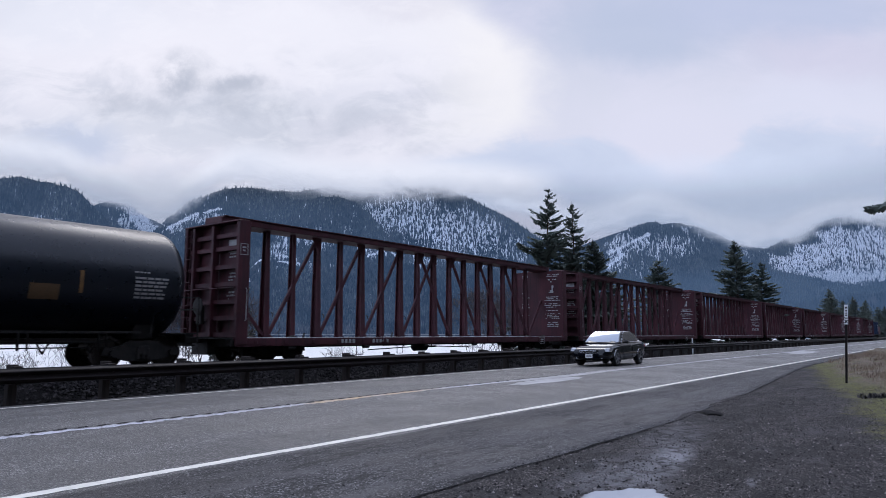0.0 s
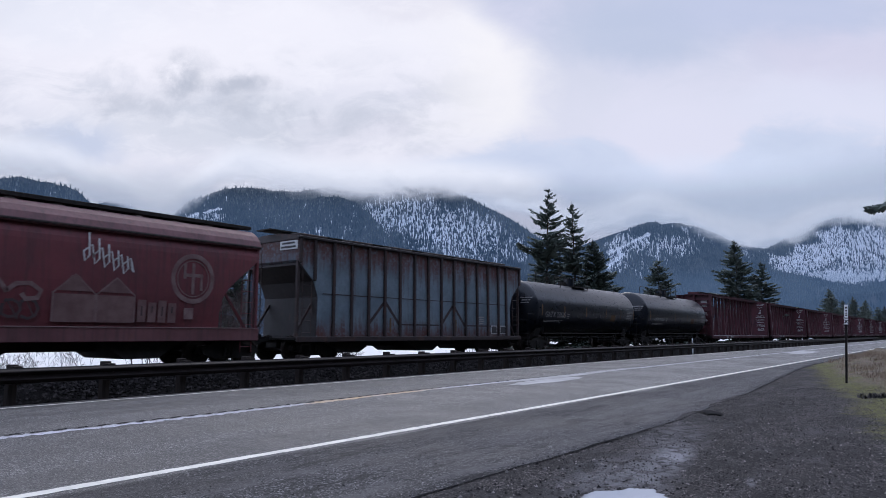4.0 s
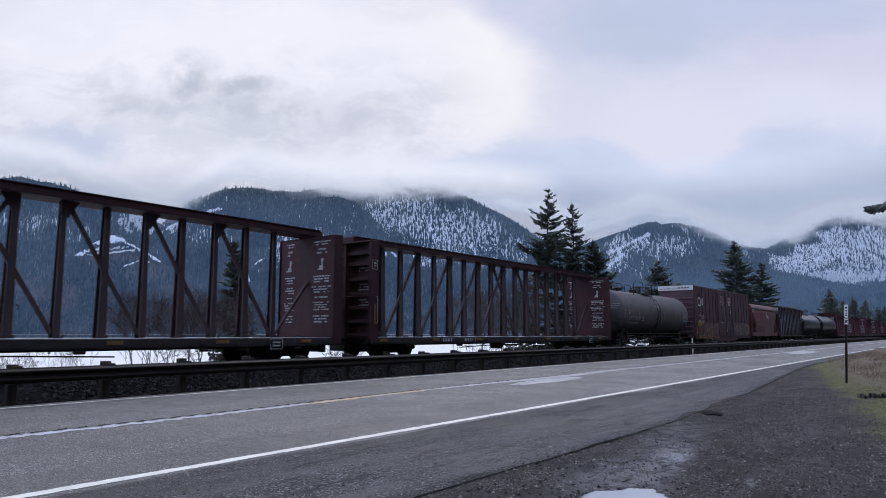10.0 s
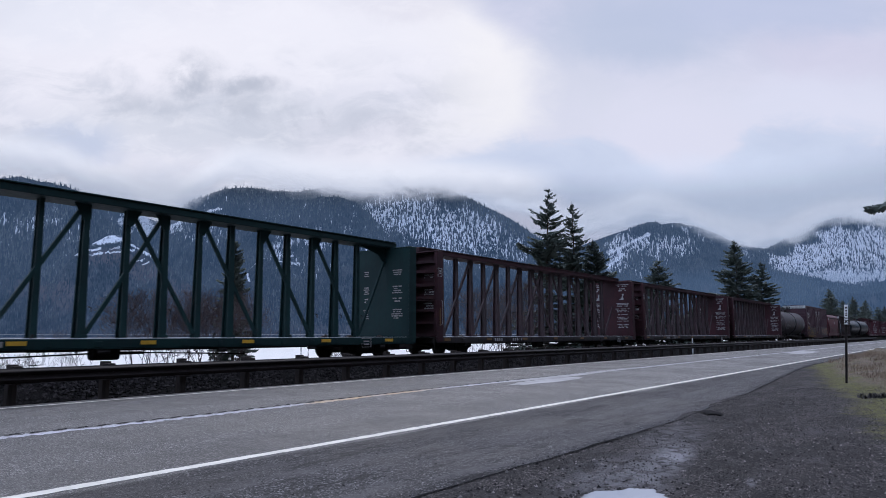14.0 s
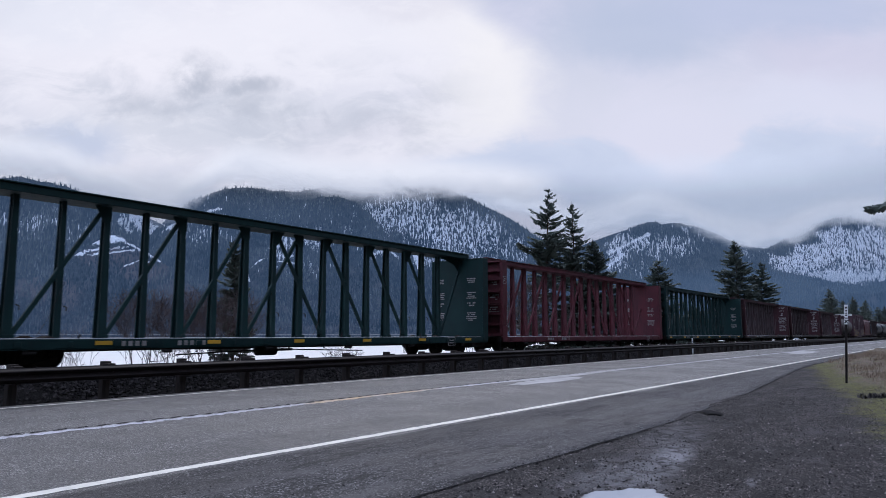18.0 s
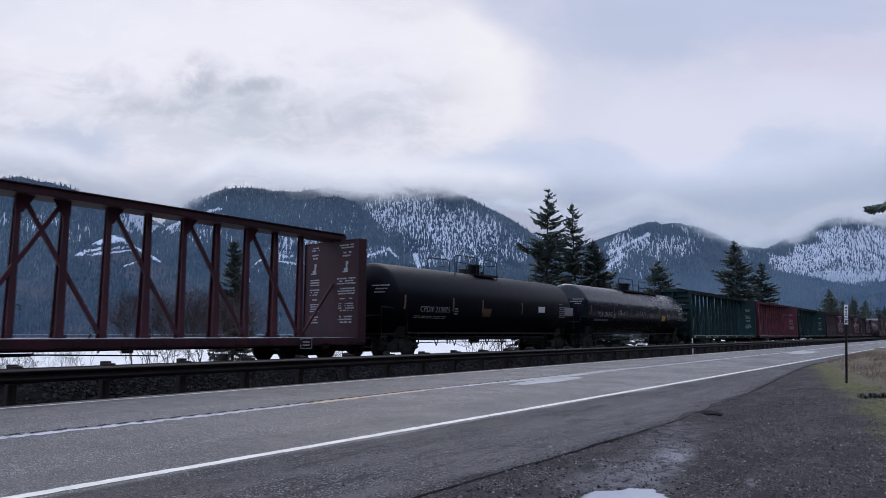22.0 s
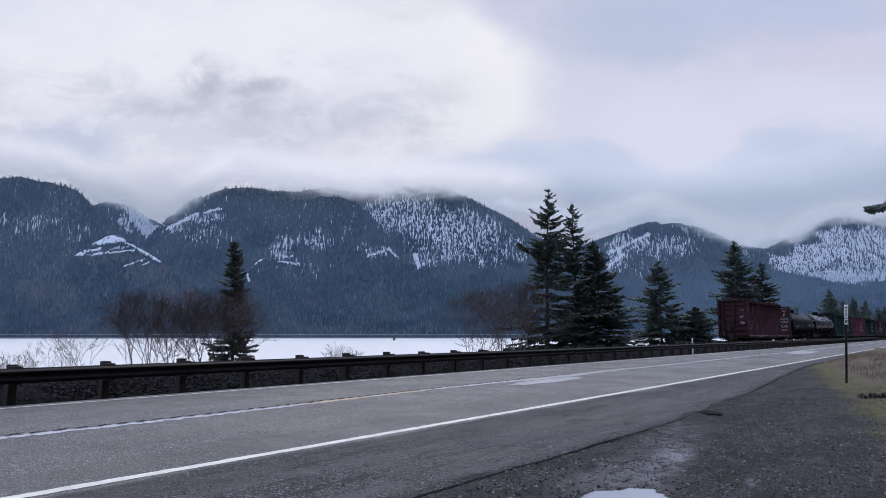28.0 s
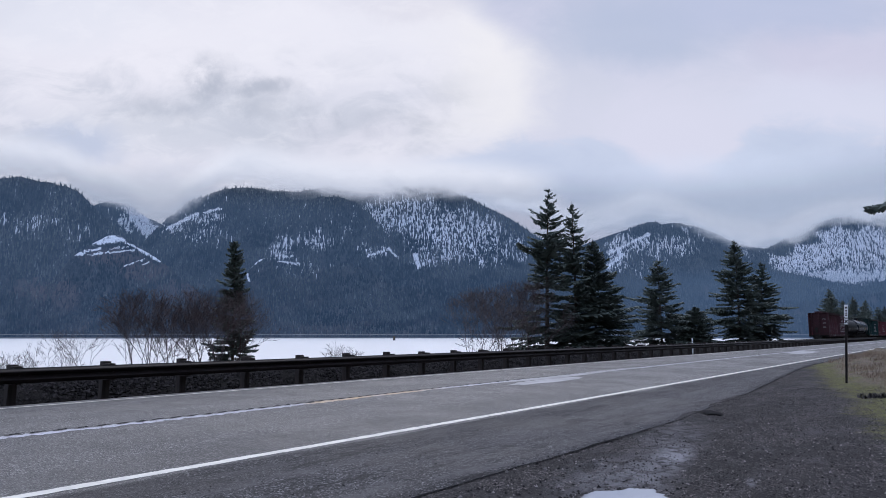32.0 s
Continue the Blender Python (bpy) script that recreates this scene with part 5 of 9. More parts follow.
def mist_mat(name, seed, low_col, high_col):
    """Soft cloud: ragged lower rim, dissolving again at its top."""
    m, k = material(name)
    vec = k.coords("Object", (0.004, 0.004, 0.009), (seed * 3.1, seed, 0))
    sx = k.n("ShaderNodeSeparateXYZ")
    k.t.links.new(k.coords("UV"), sx.inputs[0])
    big = k.noise(vec, 1.6, 8, 0.62, 0.4)
    rise = k.math("ADD", sx.outputs[1], k.math("MULTIPLY", k.math("SUBTRACT", big, 0.5), 0.55))
    a = k.math("MULTIPLY", k.span(rise, 0.12, 0.42), k.span(sx.outputs[1], 0.98, 0.55))
    a = k.math("MULTIPLY", a, k.math("MULTIPLY", k.span(sx.outputs[0], 0.0, 0.08), k.span(sx.outputs[0], 1.0, 0.92)))
    em = k.n("ShaderNodeEmission")
    k.put(em.inputs[0], k.mix(k.span(rise, 0.1, 0.8), low_col, high_col))
    tr = k.n("ShaderNodeBsdfTransparent")
    mx = k.n("ShaderNodeMixShader")
    k.put(mx.inputs[0], a)
    k.t.links.new(tr.outputs[0], mx.inputs[1])
    k.t.links.new(em.outputs[0], mx.inputs[2])
    o = k.n("ShaderNodeOutputMaterial")
    k.t.links.new(mx.outputs[0], o.inputs[0])
    return m


def mist(name, d, rim, height, seed, low_col, high_col):
    """A bank of low cloud hanging on the slopes; rim: (across, up) of its lower edge."""
    u0, u1, n, rows = rim[0][0], rim[-1][0], 60, 4
    vs, fs, uvs = [], [], []
    for i in range(n + 1):
        u = u0 + (u1 - u0) * i / n
        lo = smooth_list(rim, u, 0.015) - 0.02
        for j in range(rows + 1):
            v = lo + height * j / rows
            vs.append(tuple(FWD * d + RGT * (u * d) + UP * (v * d)))
            uvs.append((i / n, j / rows))
    for i in range(n):
        for j in range(rows):
            q = i * (rows + 1) + j
            fs.append((q, q + rows + 1, q + rows + 2, q + 1))
    me = mesh_of(name, vs, fs, True)
    layer = me.uv_layers.new(name="sheet")
    for lp in me.loops:
        layer.data[lp.index].uv = uvs[lp.vertex_index]
    ob = new(name, me)
    ob.data.materials.append(mist_mat(name, seed, low_col, high_col))
    return tagged(ob, "ragged bank of low grey cloud on the hilltops", "cloud", kind="structure")


mist("low_cloud_1", 2050, [(-1.1, 0.25), (-0.75, 0.245), (-0.64, 0.24), (-0.57, 0.225), (-0.52, 0.190), (-0.49, 0.192), (-0.455, 0.170), (-0.41, 0.162), (-0.36, 0.203), (-0.31, 0.232), (-0.25, 0.218), (-0.2, 0.205), (-0.1, 0.198), (0.0, 0.204), (0.06, 0.20), (0.14, 0.19), (0.2, 0.19)], 0.10, 1, (0.51, 0.55, 0.65), (0.73, 0.75, 0.82))
mist("low_cloud_2", 2650, [(0.02, 0.20), (0.12, 0.18), (0.2, 0.15), (0.25, 0.16), (0.31, 0.178), (0.36, 0.165), (0.42, 0.14), (0.5, 0.13), (0.56, 0.158), (0.62, 0.17), (0.7, 0.168), (0.9, 0.17), (1.1, 0.17)], 0.075, 2, (0.68, 0.74, 0.87), (0.75, 0.79, 0.90))
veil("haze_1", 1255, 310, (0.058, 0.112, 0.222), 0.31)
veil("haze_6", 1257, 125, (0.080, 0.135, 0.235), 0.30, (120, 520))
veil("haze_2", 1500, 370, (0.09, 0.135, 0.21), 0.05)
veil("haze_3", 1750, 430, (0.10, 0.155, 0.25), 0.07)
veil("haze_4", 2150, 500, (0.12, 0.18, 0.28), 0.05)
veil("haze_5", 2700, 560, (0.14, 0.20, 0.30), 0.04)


# ---------------------------------------------------------------- the freight train
# Each car's space: x along the car from its rear coupler point forward, y = 0 on the track's centre line (near side negative), z = 0 at rail level.


def bogie(car, x):
    """A two-axle truck with side frames, bolster and wheelsets."""
    s = Shape().box(x, 0, 0.52, 0.34, 2.3, 0.26, 0.02).box(x, 0, 0.70, 0.5, 0.5, 0.12)
    b = part("bogie", s, DARK_STEEL, car)
    for sy in (-1, 1):
        f = Shape()
        y = sy * 1.02
        f.prism([(x - 1.18, 0.40), (x - 1.12, 0.60), (x - 0.62, 0.66), (x - 0.42, 0.80), (x + 0.42, 0.80), (x + 0.62, 0.66), (x + 1.12, 0.60), (x + 1.18, 0.40), (x + 0.92, 0.36), (x + 0.45, 0.22), (x - 0.45, 0.22), (x - 0.92, 0.36)], y - 0.07, y + 0.07)
        for dx in (-0.14, 0.0, 0.14):
            f.tube([(x + dx, y - sy * -0.09, 0.28), (x + dx, y + sy * 0.09, 0.56)], 0.06, 8)
        for dx in (-0.889, 0.889):
            f.tube([(x + dx, y + sy * 0.05, 0.46), (x + dx, y + sy * 0.20, 0.46)], 0.11, 10)
        part("side_frame", f, DARK_STEEL, b)
    for dx in (-0.889, 0.889):
        w = new("wheelset", wheelset_mesh())
        w.parent = b
        w.matrix_basis = pose(x + dx, 0, 0.46)
    return b


WHEELS = []


def wheelset_mesh():
    if not WHEELS:
        s = Shape()
        for sy in (-1, 1):
            prof = [(0.66, 0.12), (0.70, 0.16), (0.70, 0.36), (0.665, 0.40), (0.665, 0.485), (0.69, 0.49), (0.70, 0.462), (0.80, 0.457), (0.80, 0.39), (0.75, 0.36), (0.74, 0.18), (0.80, 0.14), (0.80, 0.10)]
            n = 28
            vs = [(r * math.cos(6.2832 * k / n), sy * y, r * math.sin(6.2832 * k / n)) for y, r in prof for k in range(n)]
            fs = [(i * n + k, (i + 1) * n + k, (i + 1) * n + (k + 1) % n, i * n + (k + 1) % n) for i in range(len(prof) - 1) for k in range(n)]
            s.add(vs, fs)
        s.tube([(0, -1.1, 0), (0, 1.1, 0)], 0.085, 12)
        me = s.mesh("wheelset")
        smooth_by_angle(me)
        me.materials.append(WHEEL_STEEL)
        WHEELS.append(me)
    return WHEELS[0]


def coupler(car, x, sgn):
    s = Shape().box(x - sgn * 0.5, 0, 0.80, 0.9, 0.16, 0.2, 0.02)
    s.prism_x([(-0.18, 0.62), (0.2, 0.62), (0.24, 0.7), (0.24, 0.92), (0.16, 0.98), (-0.18, 0.98)], x - 0.16, x + 0.12)
    part("coupler", s, DARK_STEEL, car)


def ladder(car, x, y, z0, z1, mat, along="x", w=0.42, rungs=7, stand=0.08, name="ladder"):
    s = Shape()
    for d in (-w / 2, w / 2):
        p = (x + d, y, z0) if along == "x" else (x, y + d, z0)
        q = (p[0], p[1], z1)
        s.tube([p, q], 0.016, 5)
    for i in range(rungs):
        z = z0 + (z1 - z0) * (i + 0.5) / rungs
        a = (x - w / 2, y, z) if along == "x" else (x, y - w / 2, z)
        b = (x + w / 2, y, z) if along == "x" else (x, y + w / 2, z)
        s.tube([a, b], 0.013, 5)
    return part(name, s, mat, car)


def brake_gear(car, L, z=0.72):
    """Pipes, rods and hoses slung under the floor."""
    s = Shape()
    s.tube([(2.6, -0.5, z + 0.05), (L - 2.6, -0.5, z + 0.05)], 0.03, 6)
    s.tube([(3.4, 0.35, z - 0.06), (L * 0.5, 0.1, z), (L - 3.2, 0.3, z - 0.04)], 0.025, 6)
    for x in (L * 0.42, L * 0.5, L * 0.57):
        s.beam((x, -0.5, z + 0.2), (x, -0.5, z - 0.1), 0.05, 0.04)
    part("brake_rigging", s, DARK_STEEL, car)
    s = Shape().lathe_x([(L * 0.36, 0.02), (L * 0.37, 0.16), (L * 0.43, 0.16), (L * 0.44, 0.02)], 14, -0.4, z + 0.1)
    part("air_reservoir", s, DARK_STEEL, car, smooth=True)


def underframe(car, L, z=0.72, depth=0.3, width=0.5):
    s = Shape().box(L / 2, 0, z + 0.05, L - 1.4, width, depth, 0.02)
    part("centre_sill", s, DARK_STEEL, car)


def running_gear(car, L, inset):
    for x in (inset, L - inset):
        bogie(car, x)
    coupler(car, 0.0, -1)
    coupler(car, L, 1)


def handrail(car, pts, mat, r=0.027, name="handrail"):
    return part(name, Shape().tube(pts, r, 6), mat, car)


def notice(groups, w, rng):
    """Rows of small stencilled print as plain dashes, centred on y = 0: (top, rows, row height, share of the width)."""
    s = Shape()
    for top, rows, rh, share in groups:
        for r in range(rows):
            ww = w * share * rng.uniform(0.62, 1.0)
            y, z = -ww / 2, top - (r + 0.5) * rh
            while y < ww / 2 - 0.02:
                l = min(rng.uniform(0.05, 0.20), ww / 2 - y)
                if rng.random() < 0.86:
                    h = rh * rng.uniform(0.22, 0.30)
                    s.add([(0, y, z - h), (0, y + l * 0.84, z - h), (0, y + l * 0.84, z + h), (0, y, z + h)], [(0, 1, 2, 3)])
                y += l
    return s


def centerbeam(label, paint, posts, s0, L=24.35, text=FADED_WHITE, marks=True, stripes=False, seed=1, sill=None, brace=1.97, loud=False, dark=None, brace_end=2.1):
    """A bulkhead flat car with a truss down its middle."""
    rng = random.Random(seed)
    c = thing("centerbeam_flatcar", label, "freight car", "freight cars of the train")
    x0, x1 = 0.75, 23.62
    H, D = 4.68, 0.87
    running_gear(c, L, 2.9)
    underframe(c, L, 0.62, 0.34, 0.7)
    brake_gear(c, L, 0.55)
    # deck with its side sills
    part("deck", Shape().box(L / 2, 0, D - 0.05, x1 - x0, 3.0, 0.08, 0.01), paint, c)
    part("snow_dusting", Shape().box((x0 + x1) / 2, -0.85, D - 0.004, x1 - x0 - 0.9, 1.2, 0.012).box((x0 + x1) / 2, 0.85, D - 0.004, x1 - x0 - 0.9, 1.2, 0.012), DECK_PALE, c, "thin pale layer on the deck")
    for sy in (-1, 1):
        s = Shape().box((x0 + x1) / 2, sy * 1.55, D - 0.14, x1 - x0, 0.06, 0.25, 0.015).box((x0 + x1) / 2, sy * 1.50, D - 0.275, x1 - x0 - 0.2, 0.16, 0.02)
        for i in range(18):
            x = x0 + 0.8 + i * (x1 - x0 - 1.6) / 17
            s.box(x, sy * 1.59, D - 0.15, 0.20 if i % 2 else 0.12, 0.03, 0.15, 0.01)
        part("side_sill", s, sill or paint, c)
    for i in range(9):
        s = Shape().box(x0 + 1.6 + i * (x1 - x0 - 3.2) / 8, 0, D - 0.2, 0.14, 2.9, 0.2, 0.01)
        part("cross_bearer", s, DARK_STEEL, c)
    # end bulkheads: plate, outer ribs between upright stiffeners, side flanges, ladder, hand rail
    for sgn, xe in ((-1, x0), (1, x1)):
        b = part("bulkhead", Shape().box(xe - sgn * 0.36, 0, (H + D) / 2, 0.05, 3.16, H - D, 0.01), paint, c)
        for sy in (-1, 1):
            part("side_flange", Shape().box(xe - sgn * 0.22, sy * 1.575, (H + D) / 2 - 0.1, 0.44, 0.045, H - D + 0.25, 0.012).box(xe - sgn * 0.03, sy * 1.50, (H + D) / 2, 0.06, 0.14, H - D, 0.01), paint, b)
        for z in (D + 0.12, D + 0.66, D + 1.20, D + 1.78, D + 2.36, D + 2.98, D + 3.42):
            part("rib", Shape().prism_x([(-1.5, z - 0.09), (-1.5, z + 0.05), (1.5, z + 0.05), (1.5, z - 0.09)], min(xe - sgn * 0.34, xe - sgn * 0.13), max(xe - sgn * 0.34, xe - sgn * 0.13)), paint, b)
        for y in (-0.05, 1.08):
            part("stiffener", Shape().box(xe - sgn * 0.15, y, (H + D) / 2, 0.26, 0.13, H - D - 0.05, 0.015), paint, b)
        part("top_cap", Shape().box(xe - sgn * 0.19, 0, H + 0.02, 0.44, 3.18, 0.05, 0.012).box(xe - sgn * 0.2, 0.5, H + 0.075, 0.12, 0.7, 0.06, 0.01), paint, b)
        ladder(c, xe + sgn * 0.03, 1.33, D - 0.3, H - 0.1, paint, "y", 0.36, 10)
        handrail(c, [(xe - sgn * 0.02, 1.5, D + 1.62), (xe + sgn * 0.06, 1.45, D + 1.62), (xe + sgn * 0.06, -1.45, D + 1.62), (xe - sgn * 0.02, -1.5, D + 1.62)], paint, 0.02)
        part("platform", Shape().box(xe + sgn * 0.14, 0, D - 0.02, 0.46, 2.9, 0.05).box(xe + sgn * 0.10, 0, D - 0.3, 0.36, 0.9, 0.5, 0.02).box(xe + sgn * 0.06, 0, D - 0.16, 0.12, 3.0, 0.26, 0.02), dark or DARK_STEEL, c)
        part("hand_brake", Shape().box(xe + sgn * 0.06, 0.35, D + 0.75, 0.14, 0.34, 0.62, 0.03).lathe_x([(xe + sgn * 0.14, 0.24), (xe + sgn * 0.15, 0.29), (xe + sgn * 0.17, 0.29), (xe + sgn * 0.18, 0.24)], 18, 0.35, D + 1.05), dark or DARK_STEEL, c)
        for y in (-1.42, 1.42):
            part("corner_step", Shape().tube([(xe - sgn * 0.02, y, D - 0.2), (xe - sgn * 0.02, y, D - 0.62), (xe - sgn * 0.40, y, D - 0.62), (xe - sgn * 0.40, y, D - 0.2)], 0.017, 5), DARK_STEEL, c)
        # grab irons, lashed strip and framed label on the near flange
        if sgn < 0:
            for d in (0.10, 0.32):
                handrail(c, [(xe + d, -1.60, D + 0.55), (xe + d, -1.65, D + 0.58), (xe + d, -1.65, D + 1.58), (xe + d, -1.60, D + 1.61)], text if d > 0.2 else paint, 0.013, "grab_iron")
            fr = Shape()
            for dx, dz, w, h in ((0.2, 0.0, 0.30, 0.02), (0.2, -0.36, 0.30, 0.02), (0.06, -0.18, 0.02, 0.38), (0.34, -0.18, 0.02, 0.38), (0.2, -0.12, 0.14, 0.05), (0.2, -0.22, 0.10, 0.05)):
                fr.box(xe + dx, -1.60, H - 0.75 + dz, w, 0.006, h)
            part("frame_label", fr, text, b, "small framed label in plain bars")
        # stencils on the inner and outer faces
        if marks:
            for y, w in ((-0.85, 1.15), (0.98, 0.62)):
                if loud or seed in (3, 5, 13):
                    g = ((H - 0.12, 2, 0.10, 0.85), (H - 0.40, 2, 0.13, 0.6), (H - 1.45, 3, 0.10, 0.95), (H - 1.85, 3, 0.10, 1.0), (H - 2.25, 1, 0.10, 0.7), (H - 2.45, 4, 0.09, 0.9), (H - 2.95, 3, 0.11, 0.8))
                else:
                    g = ((H - 0.9, 3, 0.09, 0.5), (H - 1.6, 4, 0.09, 0.55), (H - 2.1, 2, 0.12, 0.5), (H - 2.6, 5, 0.09, 0.55))
                sh = notice(g, w, rng)
                sh.v = [(xe - sgn * 0.392, y + p[1], p[2]) for p in sh.v]
                part("stencil", sh, text, b)
                if seed in (3, 5, 13):
                    g = Shape()
                    for dy, dz, w, h in ((-0.04, 0.10, 0.13, 0.12), (-0.02, -0.03, 0.09, 0.16), (0.02, -0.17, 0.20, 0.12), (0.06, -0.25, 0.30, 0.05)):
                        g.box(xe - sgn * 0.393, y + dy, H - 0.98 + dz, 0.006, w, h)
                    part("emblem", g, text, b, "plain pale emblem")
            if sgn < 0:
                for q, (zz, rows) in enumerate(((H - 0.95, 2), (H - 1.62, 4), (H - 2.25, 4))):
                    sh = notice(((zz, rows, 0.11, 0.6 if q else 0.5),), 1.1, rng)
                    part("stencil", Shape().add([(xe + 0.326, -0.85 + p[1], p[2]) for p in sh.v], sh.f), text, b)
                if loud:
                    part("label_plate", Shape().box(xe + 0.325, -0.85, H - 0.75, 0.006, 0.55, 0.42), text, b, "pale painted label patch")
    # truss along the middle
    zt = H + 0.29
    part("top_chord", Shape().box((x0 + x1) / 2, 0, zt - 0.12, x1 - x0 - 0.1, 1.0, 0.22, 0.02).box((x0 + x1) / 2, 0, zt + 0.005, x1 - x0 - 0.3, 1.1, 0.03), paint, c)
    n = 16
    xs = [3.05 + 1.236 * i for i in range(n)]
    for i, x in enumerate(xs):
        s = Shape()
        zb, ztop = D, zt - 0.22
        wb, wt, yb, yt = (0.095, 0.07, 0.15, 0.10) if i % 2 else (0.125, 0.08, 0.17, 0.11)
        for sy in (-1, 1):
            vs = [(x - wb, sy * yb, zb), (x + wb, sy * yb, zb), (x + wt, sy * yt, ztop), (x - wt, sy * yt, ztop), (x - wb, sy * (yb - 0.03), zb), (x + wb, sy * (yb - 0.03), zb), (x + wt, sy * (yt - 0.03), ztop), (x - wt, sy * (yt - 0.03), ztop)]
            fs = [(0, 1, 2, 3), (7, 6, 5, 4), (0, 4, 5, 1), (1, 5, 6, 2), (2, 6, 7, 3), (3, 7, 4, 0)]
            s.add(vs, fs if sy < 0 else [f[::-1] for f in fs])
        s.add([(x - 0.015, -yb + 0.02, zb), (x + 0.015, -yb + 0.02, zb), (x + 0.015, yb - 0.02, zb), (x - 0.015, yb - 0.02, zb), (x - 0.015, -yt + 0.02, ztop), (x + 0.015, -yt + 0.02, ztop), (x + 0.015, yt - 0.02, ztop), (x - 0.015, yt - 0.02, ztop)], [(0, 1, 5, 4), (1, 2, 6, 5), (2, 3, 7, 6), (3, 0, 4, 7)])
        p = part("post", s, posts, c)
        if i % 2 == 0:
            part("foot_plate", Shape().box(x, -0.2, D + 0.05, 0.34, 0.06, 0.1, 0.01), posts, p)
        if rng.random() < 0.5:
            part("strap_hook", Shape().tube([(x + wb + 0.02, -yb - 0.02, D + 0.9), (x + wb + 0.10, -yb - 0.04, D + 0.86), (x + wb + 0.09, -yb - 0.04, D + 0.75)], 0.02, 5), DARK_STEEL, p)
    diag = [(0, 2), (2, 4), (4, 6), (6, 8), (9, 7), (11, 9), (13, 11), (15, 13)]
    for lo, hi in diag:
        sg = 1 if hi > lo else -1
        part("diagonal", Shape().beam((xs[lo] + sg * 0.13, -0.10, D + 0.12), (xs[hi] - sg * 0.14, -0.06, zt - 0.34), 0.10, 0.125, 0.01), posts, c)
        part("gusset", Shape().prism([(xs[hi] - sg * 0.40, zt - 0.22), (xs[hi] + sg * 0.10, zt - 0.22), (xs[hi] + sg * 0.10, zt - 0.66), (xs[hi] - sg * 0.10, zt - 0.72)], -0.135, -0.105), posts, c)
    part("diagonal", Shape().beam((xs[0] - 0.14, -0.1, D + 0.1), (x0 + 0.42, -0.1, brace * 1.12), 0.09, 0.11, 0.01), posts, c)
    part("diagonal", Shape().beam((xs[15] + 0.1, -0.1, D + 0.1), (x1 - 0.40, -0.1, D + brace_end), 0.09, 0.10, 0.01), posts, c)
    if brace_end > 2.5:
        part("gusset", Shape().prism([(x1 - 2.1, zt - 0.2), (x1 - 0.36, zt - 0.2), (x1 - 0.36, zt - 1.0), (x1 - 0.8, zt - 0.55)], -0.12, -0.08), posts, c)
    # slack wire between posts, winches, stirrups and brake parts under the sill
    for i in range(4):
        x = x0 + 3.2 + i * 4.9 + rng.uniform(-0.5, 0.5)
        part("strap", Shape().tube([(x, -0.16, D + rng.uniform(1.0, 1.6)), (x - 0.5, -0.5, D + 0.55), (x - rng.uniform(0.8, 1.3), -1.0, D + 0.03)], 0.008, 4).tube([(x - 0.05, -1.3, D), (x, -1.3, D + rng.uniform(0.08, 0.2))], 0.03, 6), DARK_STEEL, c)
    for i in range(6):
        part("winch", Shape().tube([(x0 + 2.2 + i * 3.7, -1.5, D - 0.36), (x0 + 2.5 + i * 3.7, -1.5, D - 0.36)], 0.06, 8).box(x0 + 2.35 + i * 3.7, -1.5, D - 0.31, 0.34, 0.05, 0.12), DARK_STEEL, c)
    for x in (x0 + 5.55, x0 + 7.9, x1 - 6.2):
        part("stirrup", Shape().tube([(x, -1.5, D - 0.25), (x, -1.5, D - 0.66), (x + 0.34, -1.5, D - 0.66), (x + 0.34, -1.5, D - 0.25)], 0.016, 5), DARK_STEEL, c)
    part("brake_cylinder", Shape().lathe_x([(x0 + 9.6, 0.05), (x0 + 9.65, 0.19), (x0 + 10.4, 0.19), (x0 + 10.45, 0.05), (x0 + 11.2, 0.04)], 14, -0.95, D - 0.42).beam((x0 + 9.9, -0.95, D - 0.1), (x0 + 9.9, -0.95, D - 0.4), 0.06, 0.06), DARK_STEEL, c, smooth=True)
    part("brake_lever", Shape().beam((x0 + 6.6, -1.1, D - 0.5), (x0 + 9.6, -1.0, D - 0.42), 0.04, 0.04).beam((x0 + 11.2, -1.0, D - 0.42), (x0 + 14.6, -1.1, D - 0.52), 0.04, 0.04), DARK_STEEL, c)
    part("car_mark", digits(x0 + 5.0, D - 0.14, -1.592, 4, 0.2, 0.14, rng), text, c, "plain pale bars of the car's mark")
    part("car_mark", digits(x0 + 6.8, D - 0.14, -1.592, 5, 0.2, 0.14, rng), text, c, "plain pale bars of the car's number")
    part("frame_label", Shape().box(x1 - 3.0, -1.592, D - 0.04, 0.52, 0.006, 0.025).box(x1 - 3.0, -1.592, D - 0.38, 0.52, 0.006, 0.025).box(x1 - 3.25, -1.592, D - 0.21, 0.025, 0.006, 0.36).box(x1 - 2.75, -1.592, D - 0.21, 0.025, 0.006, 0.36).box(x1 - 3.0, -1.592, D - 0.16, 0.30, 0.006, 0.05).box(x1 - 3.0, -1.592, D - 0.27, 0.30, 0.006, 0.05), text, c)
    if stripes:
        for i in range(7):
            part("reflector", Shape().box(x0 + 0.75 + i * 3.4, -1.612, D - 0.12, 0.46, 0.006, 0.11), YELLOW_MARK if stripes == 2 else DULL_MARK, c, "yellow reflective strip")
        part("reflector", Shape().box(x0 + 0.22, -1.606, D + 0.9, 0.07, 0.006, 0.8), DULL_MARK, c, "faded yellow strip")
    c.matrix_basis = pose(s0, TRACK_Y, RAIL_Z)
    return c


